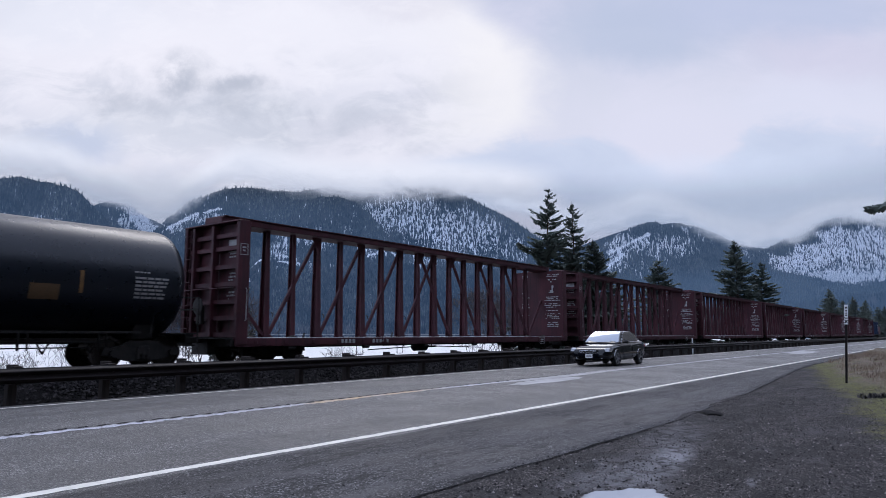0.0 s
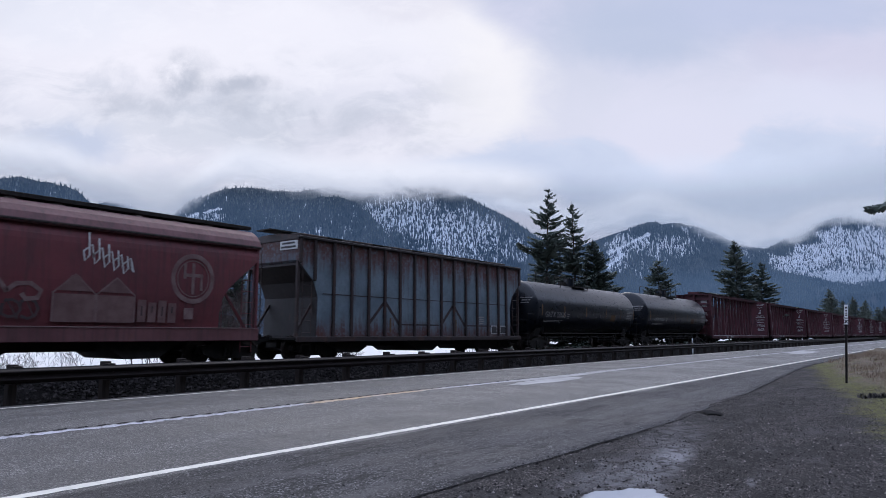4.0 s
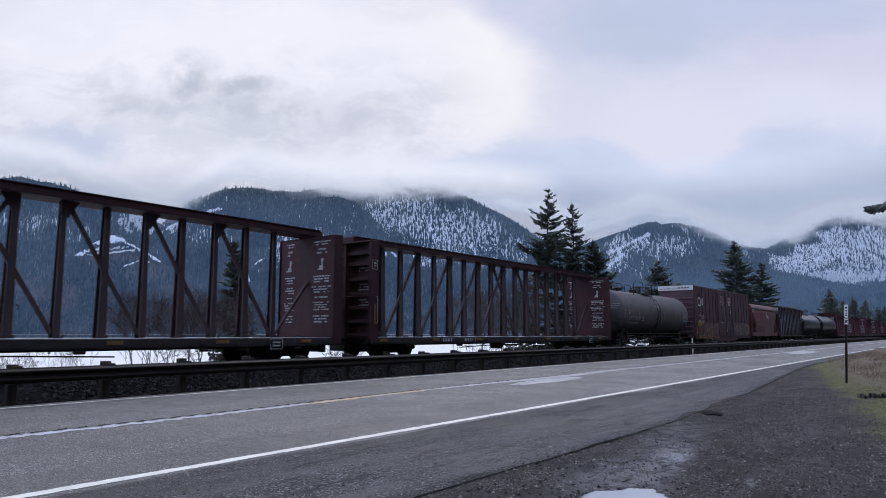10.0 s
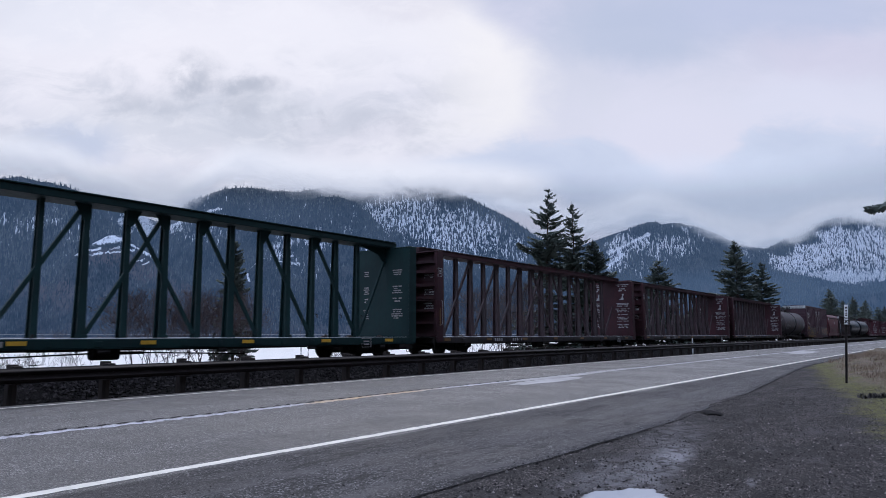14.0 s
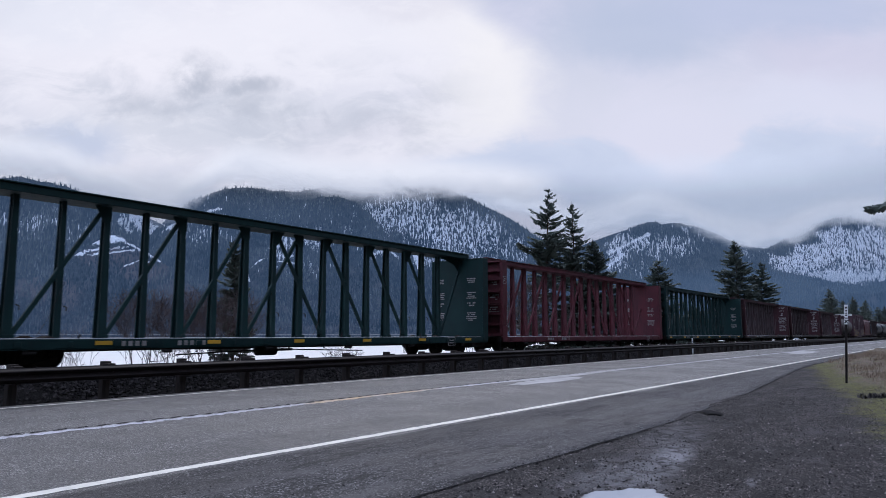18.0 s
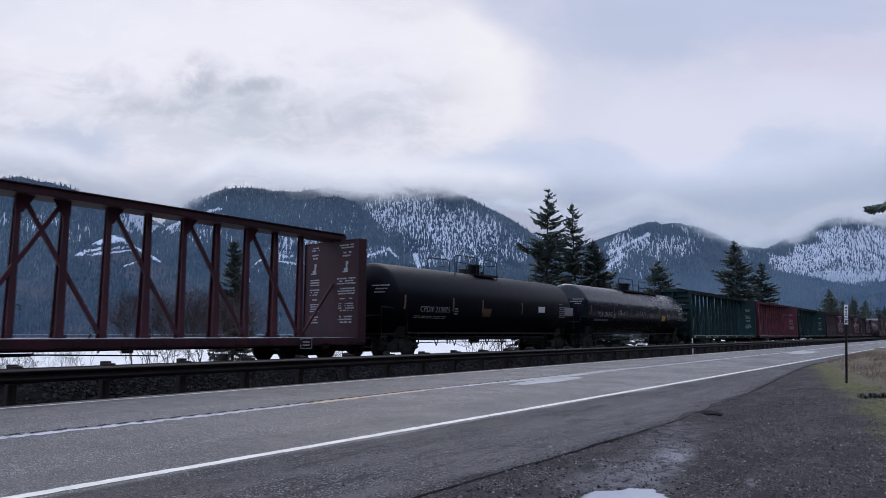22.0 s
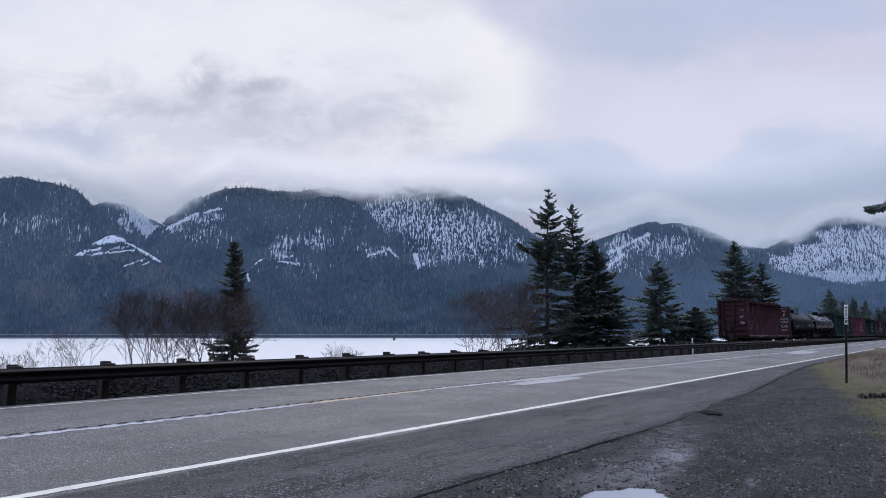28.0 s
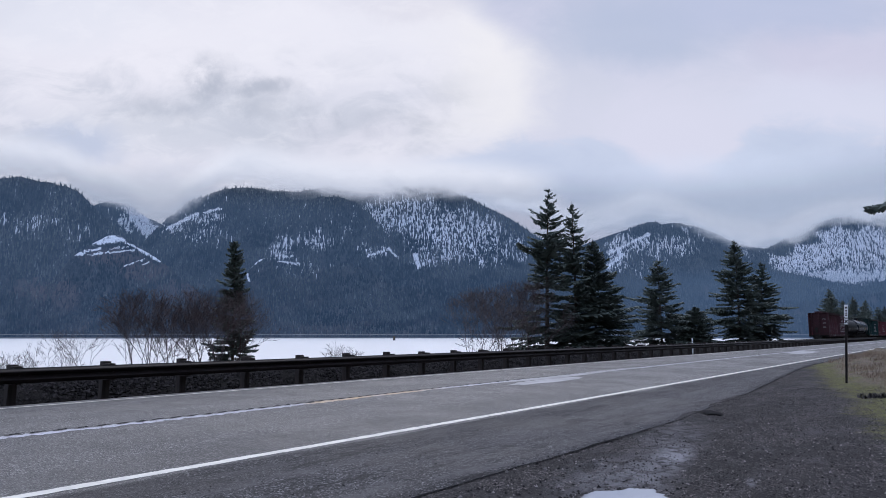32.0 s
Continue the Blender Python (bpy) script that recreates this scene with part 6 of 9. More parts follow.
def tank_car(label, paint, s0, L, R=1.6, zc=2.45, platform=0.0, mark_at=0.32, text=WHITE_PAINT, seed=1, hatch=0.5, gas=False, mark="", number="", scrawl=False, panel=False, climb=False, strips=(), placard=11.2):
    """A tank car: a long dished barrel on end sills, dome housing with a railed walkway on top."""
    rng = random.Random(seed)
    c = thing("tank_car", label, "tank car", "freight cars of the train")
    running_gear(c, L, 2.0)
    # barrel with dished heads
    a, b = 0.62, L - 0.62
    prof = [(a + 0.75 * (1 - math.cos(radians(t))), max(0.02, R * math.sin(radians(t)))) for t in range(0, 91, 9)]
    prof += [(b - 0.75 * (1 - math.cos(radians(t))), max(0.02, R * math.sin(radians(t)))) for t in range(90, -1, -9)]
    barrel = part("barrel", Shape().lathe_x(prof, 56, 0, zc), paint, c, smooth=True)
    # end sills, saddles
    for x, sgn in ((0.0, 1), (L, -1)):
        s = Shape().box(x + sgn * 1.9, 0, 0.72, 2.6, 0.55, 0.32, 0.02).box(x + sgn * 0.72, 0, 0.86, 0.16, 2.7, 0.24, 0.02)
        part("end_sill", s, DARK_STEEL, c)
        part("saddle", Shape().prism_x([(-1.0, 0.85), (1.0, 0.85), (1.2, 1.5), (-1.2, 1.5)], x + sgn * 2.0 - 0.3, x + sgn * 2.0 + 0.3), DARK_STEEL, c)
        part("platform", Shape().box(x + sgn * 0.9, 0, 1.0, 0.9, 2.8, 0.04), DARK_STEEL, c)
        for sy in (-1, 1):
            handrail(c, [(x + sgn * 0.45, sy * 1.4, 0.9), (x + sgn * 0.45, sy * 1.4, 2.1), (x + sgn * 1.9, sy * 1.48, 2.05), (x + sgn * 2.0, sy * 1.48, 1.0)], DARK_STEEL)
            ladder(c, x + sgn * 0.62, sy * 1.38, 0.3, 1.0, DARK_STEEL, "x", 0.38, 3, name="step")
        handrail(c, [(x + sgn * 0.42, -1.35, 1.75), (x + sgn * 0.42, 1.35, 1.75)], DARK_STEEL)
        part("hand_brake", Shape().lathe_x([(x + sgn * 0.5, 0.20), (x + sgn * 0.52, 0.26), (x + sgn * 0.54, 0.26), (x + sgn * 0.56, 0.2)], 18, 0.9, 1.9), DARK_STEEL, c)
    part("side_sill", Shape().beam((2.2, -1.28, 1.04), (L - 2.2, -1.28, 1.04), 0.08, 0.07).beam((2.2, 1.28, 1.04), (L - 2.2, 1.28, 1.04), 0.08, 0.07), DARK_STEEL, c)
    # pipes and hangers below the barrel
    s = Shape().tube([(2.6, -0.9, 0.78), (L - 2.6, -0.9, 0.78)], 0.022, 6).tube([(2.6, -0.9, 0.62), (L - 2.6, -0.9, 0.62)], 0.02, 6)
    for i in range(6):
        x = 3.2 + i * (L - 6.4) / 5
        s.beam((x, -0.9, 1.0), (x, -0.9, 0.55), 0.05, 0.05).beam((x + 0.22, -0.9, 1.0), (x + 0.22, -0.9, 0.55), 0.04, 0.04)
    part("brake_piping", s, DARK_STEEL, c)
    if not gas:
        part("bottom_skid", Shape().box(L / 2, 0, 0.80, L - 5.6, 1.5, 0.16, 0.02), DARK_STEEL, c)
        for i in range(9):
            x = 3.4 + i * (L - 6.8) / 8
            part("hanger", Shape().beam((x - 0.14, -0.8, 0.76), (x + 0.02, -0.8, 0.46), 0.03, 0.04).beam((x + 0.18, -0.8, 0.76), (x + 0.02, -0.8, 0.46), 0.03, 0.04), DARK_STEEL, c)
    if not gas:
        part("outlet_valve", Shape().prism_x([(-0.3, 1.0), (0.3, 1.0), (0.12, 0.55), (-0.12, 0.55)], L / 2 - 0.25, L / 2 + 0.25), DARK_STEEL, c)
    # dome housing, walkway and rails
    hx, top = L * hatch, zc + R
    part("dome", Shape().tube([(hx, 0, top - 0.15), (hx, 0, top + 0.15), (hx, 0, top + 0.48)], 0.40 if gas else 0.30, 18, r2=0.52 if gas else 0.32), paint, c, smooth=True)
    part("dome_lid", Shape().tube([(hx, 0, top + 0.48), (hx, 0, top + 0.53)], 0.54 if gas else 0.34, 18), DARK_STEEL, c)
    ext = max(platform, 1.5)
    WA, WB = hx - (1.6 if gas else 0.9), hx + (ext if gas else 1.0)
    part("walkway", Shape().box((WA + WB) / 2, -0.62, top - 0.06, WB - WA, 0.5, 0.04).box((WA + WB) / 2, 0.62, top - 0.06, WB - WA, 0.5, 0.04).box((WA + WB) / 2, -0.86, top - 0.10, WB - WA, 0.04, 0.09), DARK_STEEL, c)
    xa, xb = hx - 2.8, hx + (ext if gas else 0.9)
    cut = hx - 0.2 if gas else hx - 0.95
    for y in (-0.86, 0.86):
        handrail(c, [(xa, y, top - 0.25), (xa, y, top + 0.68), (xa + 0.1, y, top + 0.74), (cut - 0.1, y, top + 0.76), (cut, y, top + 0.68), (cut, y, top - 0.1)], DARK_STEEL)
        handrail(c, [(cut - 0.9, y, top - 0.1), (cut - 0.9, y, top + 0.32), (cut - 0.8, y, top + 0.38), (cut, y, top + 0.38)], DARK_STEEL, 0.02)
        x_on = hx + 0.9 if gas else hx - 0.35
        handrail(c, [(x_on, y, top - 0.1), (x_on, y, top + 0.64), (x_on + 0.1, y, top + 0.72), (xb - 0.1, y, top + 0.70), (xb, y, top + 0.64), (xb, y, top - 0.3)], DARK_STEEL)
        if platform > 2:
            for q in range(1, 4):
                x = hx + 1.0 + (xb - hx - 1.0) * q / 4
                handrail(c, [(x, y, top - 0.1), (x, y, top + 0.62)], DARK_STEEL, 0.014, "stanchion")
            handrail(c, [(hx + 1.0, y, top + 0.28), (xb, y, top + 0.28)], DARK_STEEL, 0.013)
    handrail(c, [(xb, -0.86, top + 0.5), (xb, 0.86, top + 0.5)], DARK_STEEL)
    if not gas:
        part("hatch", Shape().tube([(hx - 0.9, 0, top - 0.05), (hx - 0.9, 0, top + 0.22)], 0.27, 14), DARK_STEEL, c)
        part("vent_valve", Shape().tube([(hx + 0.75, 0, top - 0.05), (hx + 0.75, 0, top + 0.2)], 0.09, 8), DARK_STEEL, c)

    def on_barrel(sh, lift=0.012):
        """Bend flat marks (x, 0, height above axis) on to the barrel's near side."""
        sh.v = [(x, -math.sqrt(max(0.0, (R + lift + (0.004 if y < 0 else 0)) ** 2 - z * z)), zc + z) for x, y, z in sh.v]
        return sh

    if climb:
        # ladder up the near side, with a grimy band behind it
        lx = hx + 0.1
        s = Shape()
        for k in range(9):
            z = -1.35 + 0.3 * k
            y = -math.sqrt(R * R - z * z) - 0.1
            s.tube([(lx - 0.25, y, zc + z), (lx + 0.25, y, zc + z)], 0.017, 5)
        for d in (-0.25, 0.25):
            s.tube([(lx + d, -math.sqrt(R * R - z * z) - 0.1, zc + z) for z in np.linspace(-1.5, 1.35, 12)], 0.019, 5)
        part("ladder", s, DARK_STEEL, c)
        sh = Shape()
        for q in range(16):
            z0, z1 = -1.2 + 0.165 * q, -1.035 + 0.165 * q
            wa, wb = 0.30 + 0.05 * math.sin(q * 1.3), 0.30 + 0.05 * math.sin((q + 1) * 1.3)
            sh.add([(lx - wa, 0, z0), (lx + wa, 0, z0), (lx + wb, 0, z1), (lx - wb, 0, z1)], [(0, 1, 2, 3)])
        part("spill_stain", on_barrel(sh, 0.008), TANK_BLACK, barrel, "dark spill stain below the hatch")
        sh = strip_bars(lx - 5.6, 0.0, 0.3, 0.3, 3, rng)
        part("stencil", on_barrel(sh), FADED_WHITE, barrel)
    # marks
    mx = a + (b - a) * mark_at
    def lettering(txt, size, cx, cz, mt):
        me = words(txt, size)
        sh = Shape()
        sh.v = [(cx + v.co.x, 0, cz + v.co.z) for v in me.vertices]
        sh.f = [tuple(p.vertices) for p in me.polygons]
        part("car_number" if txt[-1].isdigit() else "lettering", on_barrel(sh, 0.014), mt, barrel)
    lettering(mark + number, 0.36 if mark == "CPDX " else 0.45, mx + 0.4, -0.50, text)
    for q in range(3):
        s = strip_bars(0, 0, 0.85 - 0.15 * q, 0.10, 1, rng)
        w = [(-R * 0.42 + p[0], zc + 0.55 - 0.14 * q + p[2]) for p in s.v]
        s.v = [(a + 0.75 * (1 - math.sqrt(max(0.0, 1 - (math.hypot(y, z - zc) / R) ** 2))) - 0.012, -y * 0 + y - 0.35, z) for y, z in w]
        part("stencil", s, FADED_WHITE, barrel)
    if gas:
        lettering("NON-ODORIZED\nLIQUEFIED PETROLEUM GAS", 0.125, b - 2.75, -0.22, text)
    if scrawl:
        r2 = random.Random(77)

        def line(pts, w, mt):
            s = Shape()
            for (xa_, za_), (xb_, zb_) in zip(pts, pts[1:]):
                n = 4
                for q in range(n):
                    p0 = (xa_ + (xb_ - xa_) * q / n, za_ + (zb_ - za_) * q / n)
                    p1 = (xa_ + (xb_ - xa_) * (q + 1) / n, za_ + (zb_ - za_) * (q + 1) / n)
                    d = Vector((p1[0] - p0[0], p1[1] - p0[1])).normalized() * (w / 2)
                    s.add([(p0[0] - d.y, 0, p0[1] + d.x), (p0[0] + d.y, 0, p0[1] - d.x), (p1[0] + d.y, 0, p1[1] - d.x), (p1[0] - d.y, 0, p1[1] + d.x)], [(0, 1, 2, 3)])
            part("graffiti", on_barrel(s, 0.016), mt, barrel, "white sprayed scrawl")
        gx = L - 7.0
        for pts in (((0.75, 1.2), (0.05, 1.22), (0.0, 0.62), (0.65, 0.60)), ((0.02, 0.93), (0.55, 0.92)), ((0.85, 0.55), (0.95, 1.2), (1.25, 0.6), (1.5, 1.22), (1.55, 0.55)), ((2.3, 1.15), (2.32, 0.6)), ((2.2, 1.18), (2.75, 1.08), (2.85, 0.8), (2.3, 0.58)), ((3.0, 0.6), (3.12, 1.05), (3.3, 0.7), (3.5, 1.05), (3.55, 0.6))):
            line([(gx + 0.1 + px * 0.86, 0.12 + pz * 0.92) for px, pz in pts], 0.06, DULL_WHITE)
        for i in range(9):
            xq = hx + 0.6 + 0.5 * i + r2.uniform(-0.1, 0.1)
            line([(xq, 1.45), (xq + 0.05, 1.2), (xq + 0.08, 0.9 + r2.uniform(-0.2, 0.1))], r2.uniform(0.08, 0.2), SPRAY_PALE)
        for xa_, n_ in ((a + 5.2, 9), (a + 8.2, 12), (a + 10.9, 6), (a + 14.6, 4)):
            for i in range(n_):
                xq = xa_ + 0.17 * i
                line([(xq, -0.42 + r2.uniform(-0.1, 0.1)), (xq + r2.uniform(-0.1, 0.2), -0.1 + r2.uniform(-0.15, 0.15)), (xq + 0.2, -0.35)], 0.035, FADED_WHITE)
    part("stencil", on_barrel(strip_bars(mx + 0.2, -0.72, 2.4, 0.14, 2, rng)), FADED_WHITE, barrel)
    part("stencil", on_barrel(strip_bars(b - 1.5, -0.20, 1.05, 0.66, 6, rng)), FADED_WHITE, barrel)
    part("stencil", on_barrel(strip_bars(b - 1.75, 0.24, 0.6, 0.08, 1, rng)), FADED_WHITE, barrel)
    part("stencil", on_barrel(strip_bars(mx + 2.0, -0.42, 0.34, 0.34, 3, rng)), FADED_WHITE, barrel)
    for i in range(len(strips)):
        x = strips[i]
        sh = Shape()
        for q in range(4):
            z0, z1 = -0.42 + 0.15 * q, -0.27 + 0.15 * q
            sh.add([(x - 0.05, 0, z0), (x + 0.05, 0, z0), (x + 0.05, 0, z1), (x - 0.05, 0, z1)], [(0, 1, 2, 3)])
        part("reflector", on_barrel(sh), DULL_MARK, barrel, "yellow reflective strip")
    sh = Shape()
    for q in range(4):
        sh.add([(placard, 0, -0.62 + 0.1 * q), (placard + 0.72, 0, -0.62 + 0.1 * q), (placard + 0.72, 0, -0.52 + 0.1 * q), (placard, 0, -0.52 + 0.1 * q)], [(0, 1, 2, 3)])
    part("placard", on_barrel(sh), YELLOW_MARK if gas else PLACARD, barrel, "dull yellow label panel")
    if panel:
        for cx, cz, w, h, mt in ((16.5, -0.15, 1.1, 0.48, FADED_WHITE), (13.25, -0.12, 0.72, 0.32, WHITE_PAINT), (15.1, -0.75, 0.62, 0.30, DARK_STEEL)):
            sh = Shape()
            for q in range(4):
                z0 = cz - h / 2 + h * q / 4
                sh.add([(cx - w / 2, 0, z0), (cx + w / 2, 0, z0), (cx + w / 2, 0, z0 + h / 4), (cx - w / 2, 0, z0 + h / 4)], [(0, 1, 2, 3)])
            part("panel", on_barrel(sh, 0.03), mt, barrel, "flat painted panel")
    c.matrix_basis = pose(s0, TRACK_Y, RAIL_Z)
    return c


def strip_bars(cx, cz, w, h, rows, rng):
    s = Shape()
    rh = h / rows
    for r in range(rows):
        x, e = cx - w / 2, cx - w / 2 + w * rng.uniform(0.6, 1.0)
        z = cz + h / 2 - (r + 0.5) * rh
        while x < e:
            l = w * rng.uniform(0.08, 0.25)
            s.add([(x, 0, z - rh * 0.27), (x + l * 0.85, 0, z - rh * 0.27), (x + l * 0.85, 0, z + rh * 0.27), (x, 0, z + rh * 0.27)], [(0, 1, 2, 3)])
            x += l
    return s


def boxcar(s0, L=20.35):
    """A tall double-door box car."""
    rng = random.Random(4)
    c = thing("boxcar", "dark brown steel boxcar with painted graffiti and a pale end panel", "boxcar", "freight cars of the train")
    running_gear(c, L, 2.9)
    underframe(c, L, 0.62, 0.34, 0.6)
    brake_gear(c, L, 0.5)
    x0, x1 = 0.42, L - 0.9
    zb, zt, W = 0.48, 5.26, 1.56
    body = part("body", Shape().box((x0 + x1) / 2, 0, (zb + 0.5 + zt) / 2, x1 - x0 - 0.1, 2 * W, zt - zb - 0.5, 0.03), BOX_BROWN, c)
    part("roof", Shape().prism_x([(-W - 0.04, zt - 0.08), (W + 0.04, zt - 0.08), (W + 0.04, zt), (0, zt + 0.09), (-W - 0.04, zt)], x0, x1), BOX_BROWN, c)
    for sy in (-1, 1):
        part("side_sill", Shape().box((x0 + x1) / 2, sy * (W + 0.01), zb + 0.3, x1 - x0 - 0.2, 0.06, 0.42, 0.015).prism([(x0 + 4.5, zb + 0.1), (x1 - 4.5, zb + 0.1), (x1 - 6, zb - 0.12), (x0 + 6, zb - 0.12)], sy * (W + 0.01) - 0.02, sy * (W + 0.01) + 0.02), BOX_BROWN, c)
    # side posts and rivet strips
    doors = (x0 + 6.85, x0 + 9.55, x0 + 12.0)
    xs = [x0 + 0.05, x0 + 1.35, x0 + 2.35, x0 + 3.4, x0 + 4.45, x0 + 5.55, x0 + 6.5, x1 - 5.6, x1 - 4.4, x1 - 3.3, x1 - 2.2, x1 - 1.1, x1 - 0.05]
    for x in xs:
        part("side_post", Shape().box(x, -W - 0.02, (zb + zt) / 2 + 0.25, 0.11, 0.06, zt - zb - 0.7, 0.015), BOX_BROWN, c)
    for x, w in zip(xs[1:7:2], (0.55, 0.7, 0.5)):
        part("side_pocket", Shape().box(x + 0.45, -W - 0.02, zt - 0.75, w, 0.06, 0.42, 0.015), BOX_BROWN, c)
    part("top_rail", Shape().box((x0 + x1) / 2, -W - 0.02, zt - 0.1, x1 - x0, 0.07, 0.12, 0.015), BOX_BROWN, c)
    # two plug doors with frames, locking bars
    for xa, xb in zip(doors, doors[1:]):
        d = part("door", Shape().box((xa + xb) / 2, -W - 0.035, (zb + zt) / 2 + 0.2, xb - xa - 0.12, 0.05, zt - zb - 0.85, 0.015), BOX_BROWN, c)
        for z in (1.15, 1.75, 2.35, 2.95, 3.6, 4.3):
            part("door_rib", Shape().box((xa + xb) / 2, -W - 0.07, z, xb - xa - 0.2, 0.035, 0.07, 0.01), BOX_BROWN, d)
        for x in (xa + 0.12, (xa + xb) / 2, xb - 0.14):
            part("lock_bar", Shape().tube([(x, -W - 0.1, 0.95), (x, -W - 0.1, zt - 0.35)], 0.022, 6), BOX_BROWN, d)
        part("door_handle", Shape().tube([(xa + 0.5, -W - 0.13, 2.10), (xb - 0.55, -W - 0.13, 2.10), (xb - 0.42, -W - 0.13, 2.25), (xb - 0.42, -W - 0.13, 3.65)], 0.028, 6), FADED_WHITE if xa == doors[0] else BOX_BROWN, d)
    part("door_track", Shape().box((doors[0] + doors[2]) / 2, -W - 0.09, zb + 0.42, 7.6, 0.08, 0.06), BOX_BROWN, c)
    # corrugated ends
    for sgn, xe in ((-1, x0), (1, x1)):
        part("end_panel", Shape().box(xe - sgn * 0.05, 0, (zb + zt) / 2 + 0.1, 0.06, 2 * W - 0.1, zt - zb - 0.25, 0.01), BOX_BROWN, c)
        for k in range(9):
            part("end_rib", Shape().prism([(0, -0.10), (sgn * 0.07, -0.05), (sgn * 0.07, 0.05), (0, 0.10)], -W + 0.12, W - 0.12), BOX_BROWN, c, at=pose(xe - sgn * 0.02, 0, 0.75 + k * 0.42))
        part("height_panel", Shape().box(xe + sgn * 0.06, 0, zt - 0.2, 0.03, 2 * W - 0.02, 0.42, 0.005), LIGHT_PANEL, c, "light grey height-warning panel")
        ladder(c, xe + sgn * 0.12, 1.2, 0.4, 2.2, BOX_BROWN, "y", 0.42, 5)
    m = words("EXCESS HEIGHT CAR", 0.17)
    m.transform(Matrix.Rotation(radians(-90), 4, "Z"))
    part("lettering", m, SIGN_DARK, c, at=pose(x0 - 0.085, 0.62, zt - 0.32))
    part("car_mark", Shape().add([(x0 - 0.085 + p[1] * 0, -0.75 + p[0], zt - 0.2 + p[2]) for p in digits(0, 0, 0, 8, 0.13, 0.13, rng).v], digits(0, 0, 0, 8, 0.13, 0.13, rng).f), SIGN_DARK, c)
    ladder(c, x0 + 0.45, -W - 0.09, 0.35, 1.9, BOX_BROWN, "x", 0.42, 4)
    ladder(c, x1 - 0.4, -W - 0.09, 0.35, 1.9, BOX_BROWN, "x", 0.42, 4)
    y = -W - 0.052
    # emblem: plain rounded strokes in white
    def stroke(pts, w, nm, mt, lab="", yy=y):
        s = Shape()
        n = len(pts)
        vs = []
        for i, (x, z) in enumerate(pts):
            ax, az = pts[max(0, i - 1)]
            bx, bz = pts[min(n - 1, i + 1)]
            d = Vector((bx - ax, bz - az)).normalized()
            nx, nz = -d.y, d.x
            vs += [(x - nx * w / 2, yy, z - nz * w / 2), (x + nx * w / 2, yy, z + nz * w / 2)]
        s.add(vs, [(2 * i, 2 * i + 2, 2 * i + 3, 2 * i + 1) for i in range(n - 1)])
        return part(nm, s, mt, c, lab)
    ex, ez, ew = x0 + 1.02, 3.86, 0.84
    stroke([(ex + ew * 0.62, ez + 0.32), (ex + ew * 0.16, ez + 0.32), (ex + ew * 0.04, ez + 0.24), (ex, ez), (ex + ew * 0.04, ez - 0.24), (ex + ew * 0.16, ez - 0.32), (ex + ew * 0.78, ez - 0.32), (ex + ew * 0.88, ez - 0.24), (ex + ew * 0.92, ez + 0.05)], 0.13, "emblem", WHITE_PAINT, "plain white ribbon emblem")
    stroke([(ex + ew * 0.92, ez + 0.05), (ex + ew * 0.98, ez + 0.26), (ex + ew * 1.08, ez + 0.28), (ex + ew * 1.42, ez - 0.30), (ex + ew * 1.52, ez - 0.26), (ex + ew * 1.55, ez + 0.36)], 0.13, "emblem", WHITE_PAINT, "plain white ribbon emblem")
    part("lettering", words("DWC", 0.33), WHITE_PAINT, c, at=pose(x0 + 1.22, y - 0.05, 2.56))
    part("car_number", words("794", 0.36), WHITE_PAINT, c, at=pose(x0 + 1.22, y - 0.05, 2.0))
    part("car_number", words("559", 0.36), WHITE_PAINT, c, at=pose(x0 + 2.15, y - 0.05, 2.0))
    part("stencil", bars(x0 + 2.25, 2.52, y, 0.85, 0.3, 3, rng, 0.45), WHITE_PAINT, c)
    part("lettering", words("IMPORTANT\nCLOSE THIS DOOR\nBEFORE CLOSING\nMAIN DOOR\nIMPORTANT\nFERMER CETTE PORTE\nAVANT DE FERMER\nLA PORTE PRINCIPALE", 0.14), WHITE_PAINT, c, at=pose((doors[0] + doors[1]) / 2 + 0.0, -W - 0.125, 4.55))
    part("stencil", bars((doors[1] + doors[2]) / 2 - 0.1, 4.2, -W - 0.125, 1.05, 0.85, 8, rng, 0.62), WHITE_PAINT, c)
    part("stencil", bars((doors[1] + doors[2]) / 2 + 0.5, 3.2, -W - 0.095, 0.6, 0.35, 3, rng, 0.4), WHITE_PAINT, c)
    for x in (doors[0] + 1.35, doors[1] + 0.9):
        part("stencil", bars(x, 1.9, -W - 0.1, 0.35, 0.75, 4, rng, 0.35), FADED_WHITE, c)
    for x, z in ((x0 + 0.35, 1.3), (x0 + 4.0, 1.35), (x0 + 4.75, 1.15), (x0 + 8.0, 1.15), (x0 + 9.9, 1.45), (x0 + 12.7, 1.15), (x0 + 14.8, 1.1), (x1 - 0.9, 1.4)):
        part("reflector", Shape().box(x, y - 0.03, z, 0.10, 0.006, 0.55), YELLOW_MARK, c, "yellow reflective strip")
    # graffiti in plain shapes: spiked blades, round blobs, drips and scribble
    layer = [0]

    def fill(pts, mt, lab=""):
        layer[0] += 1
        yy = y - 0.006 - 0.0004 * layer[0]
        part("graffiti", Shape().add([(x, yy, z) for x, z in pts], [tuple(range(len(pts)))]), mt, c, lab)

    def ringy(cx, cz, rx, rz, mt, wob, r, n=16):
        fill([(cx + rx * math.cos(a) * r.uniform(1 - wob, 1 + wob), cz + rz * math.sin(a) * r.uniform(1 - wob, 1 + wob)) for a in np.linspace(0, 6.283 * (1 - 1 / n), n)], mt)

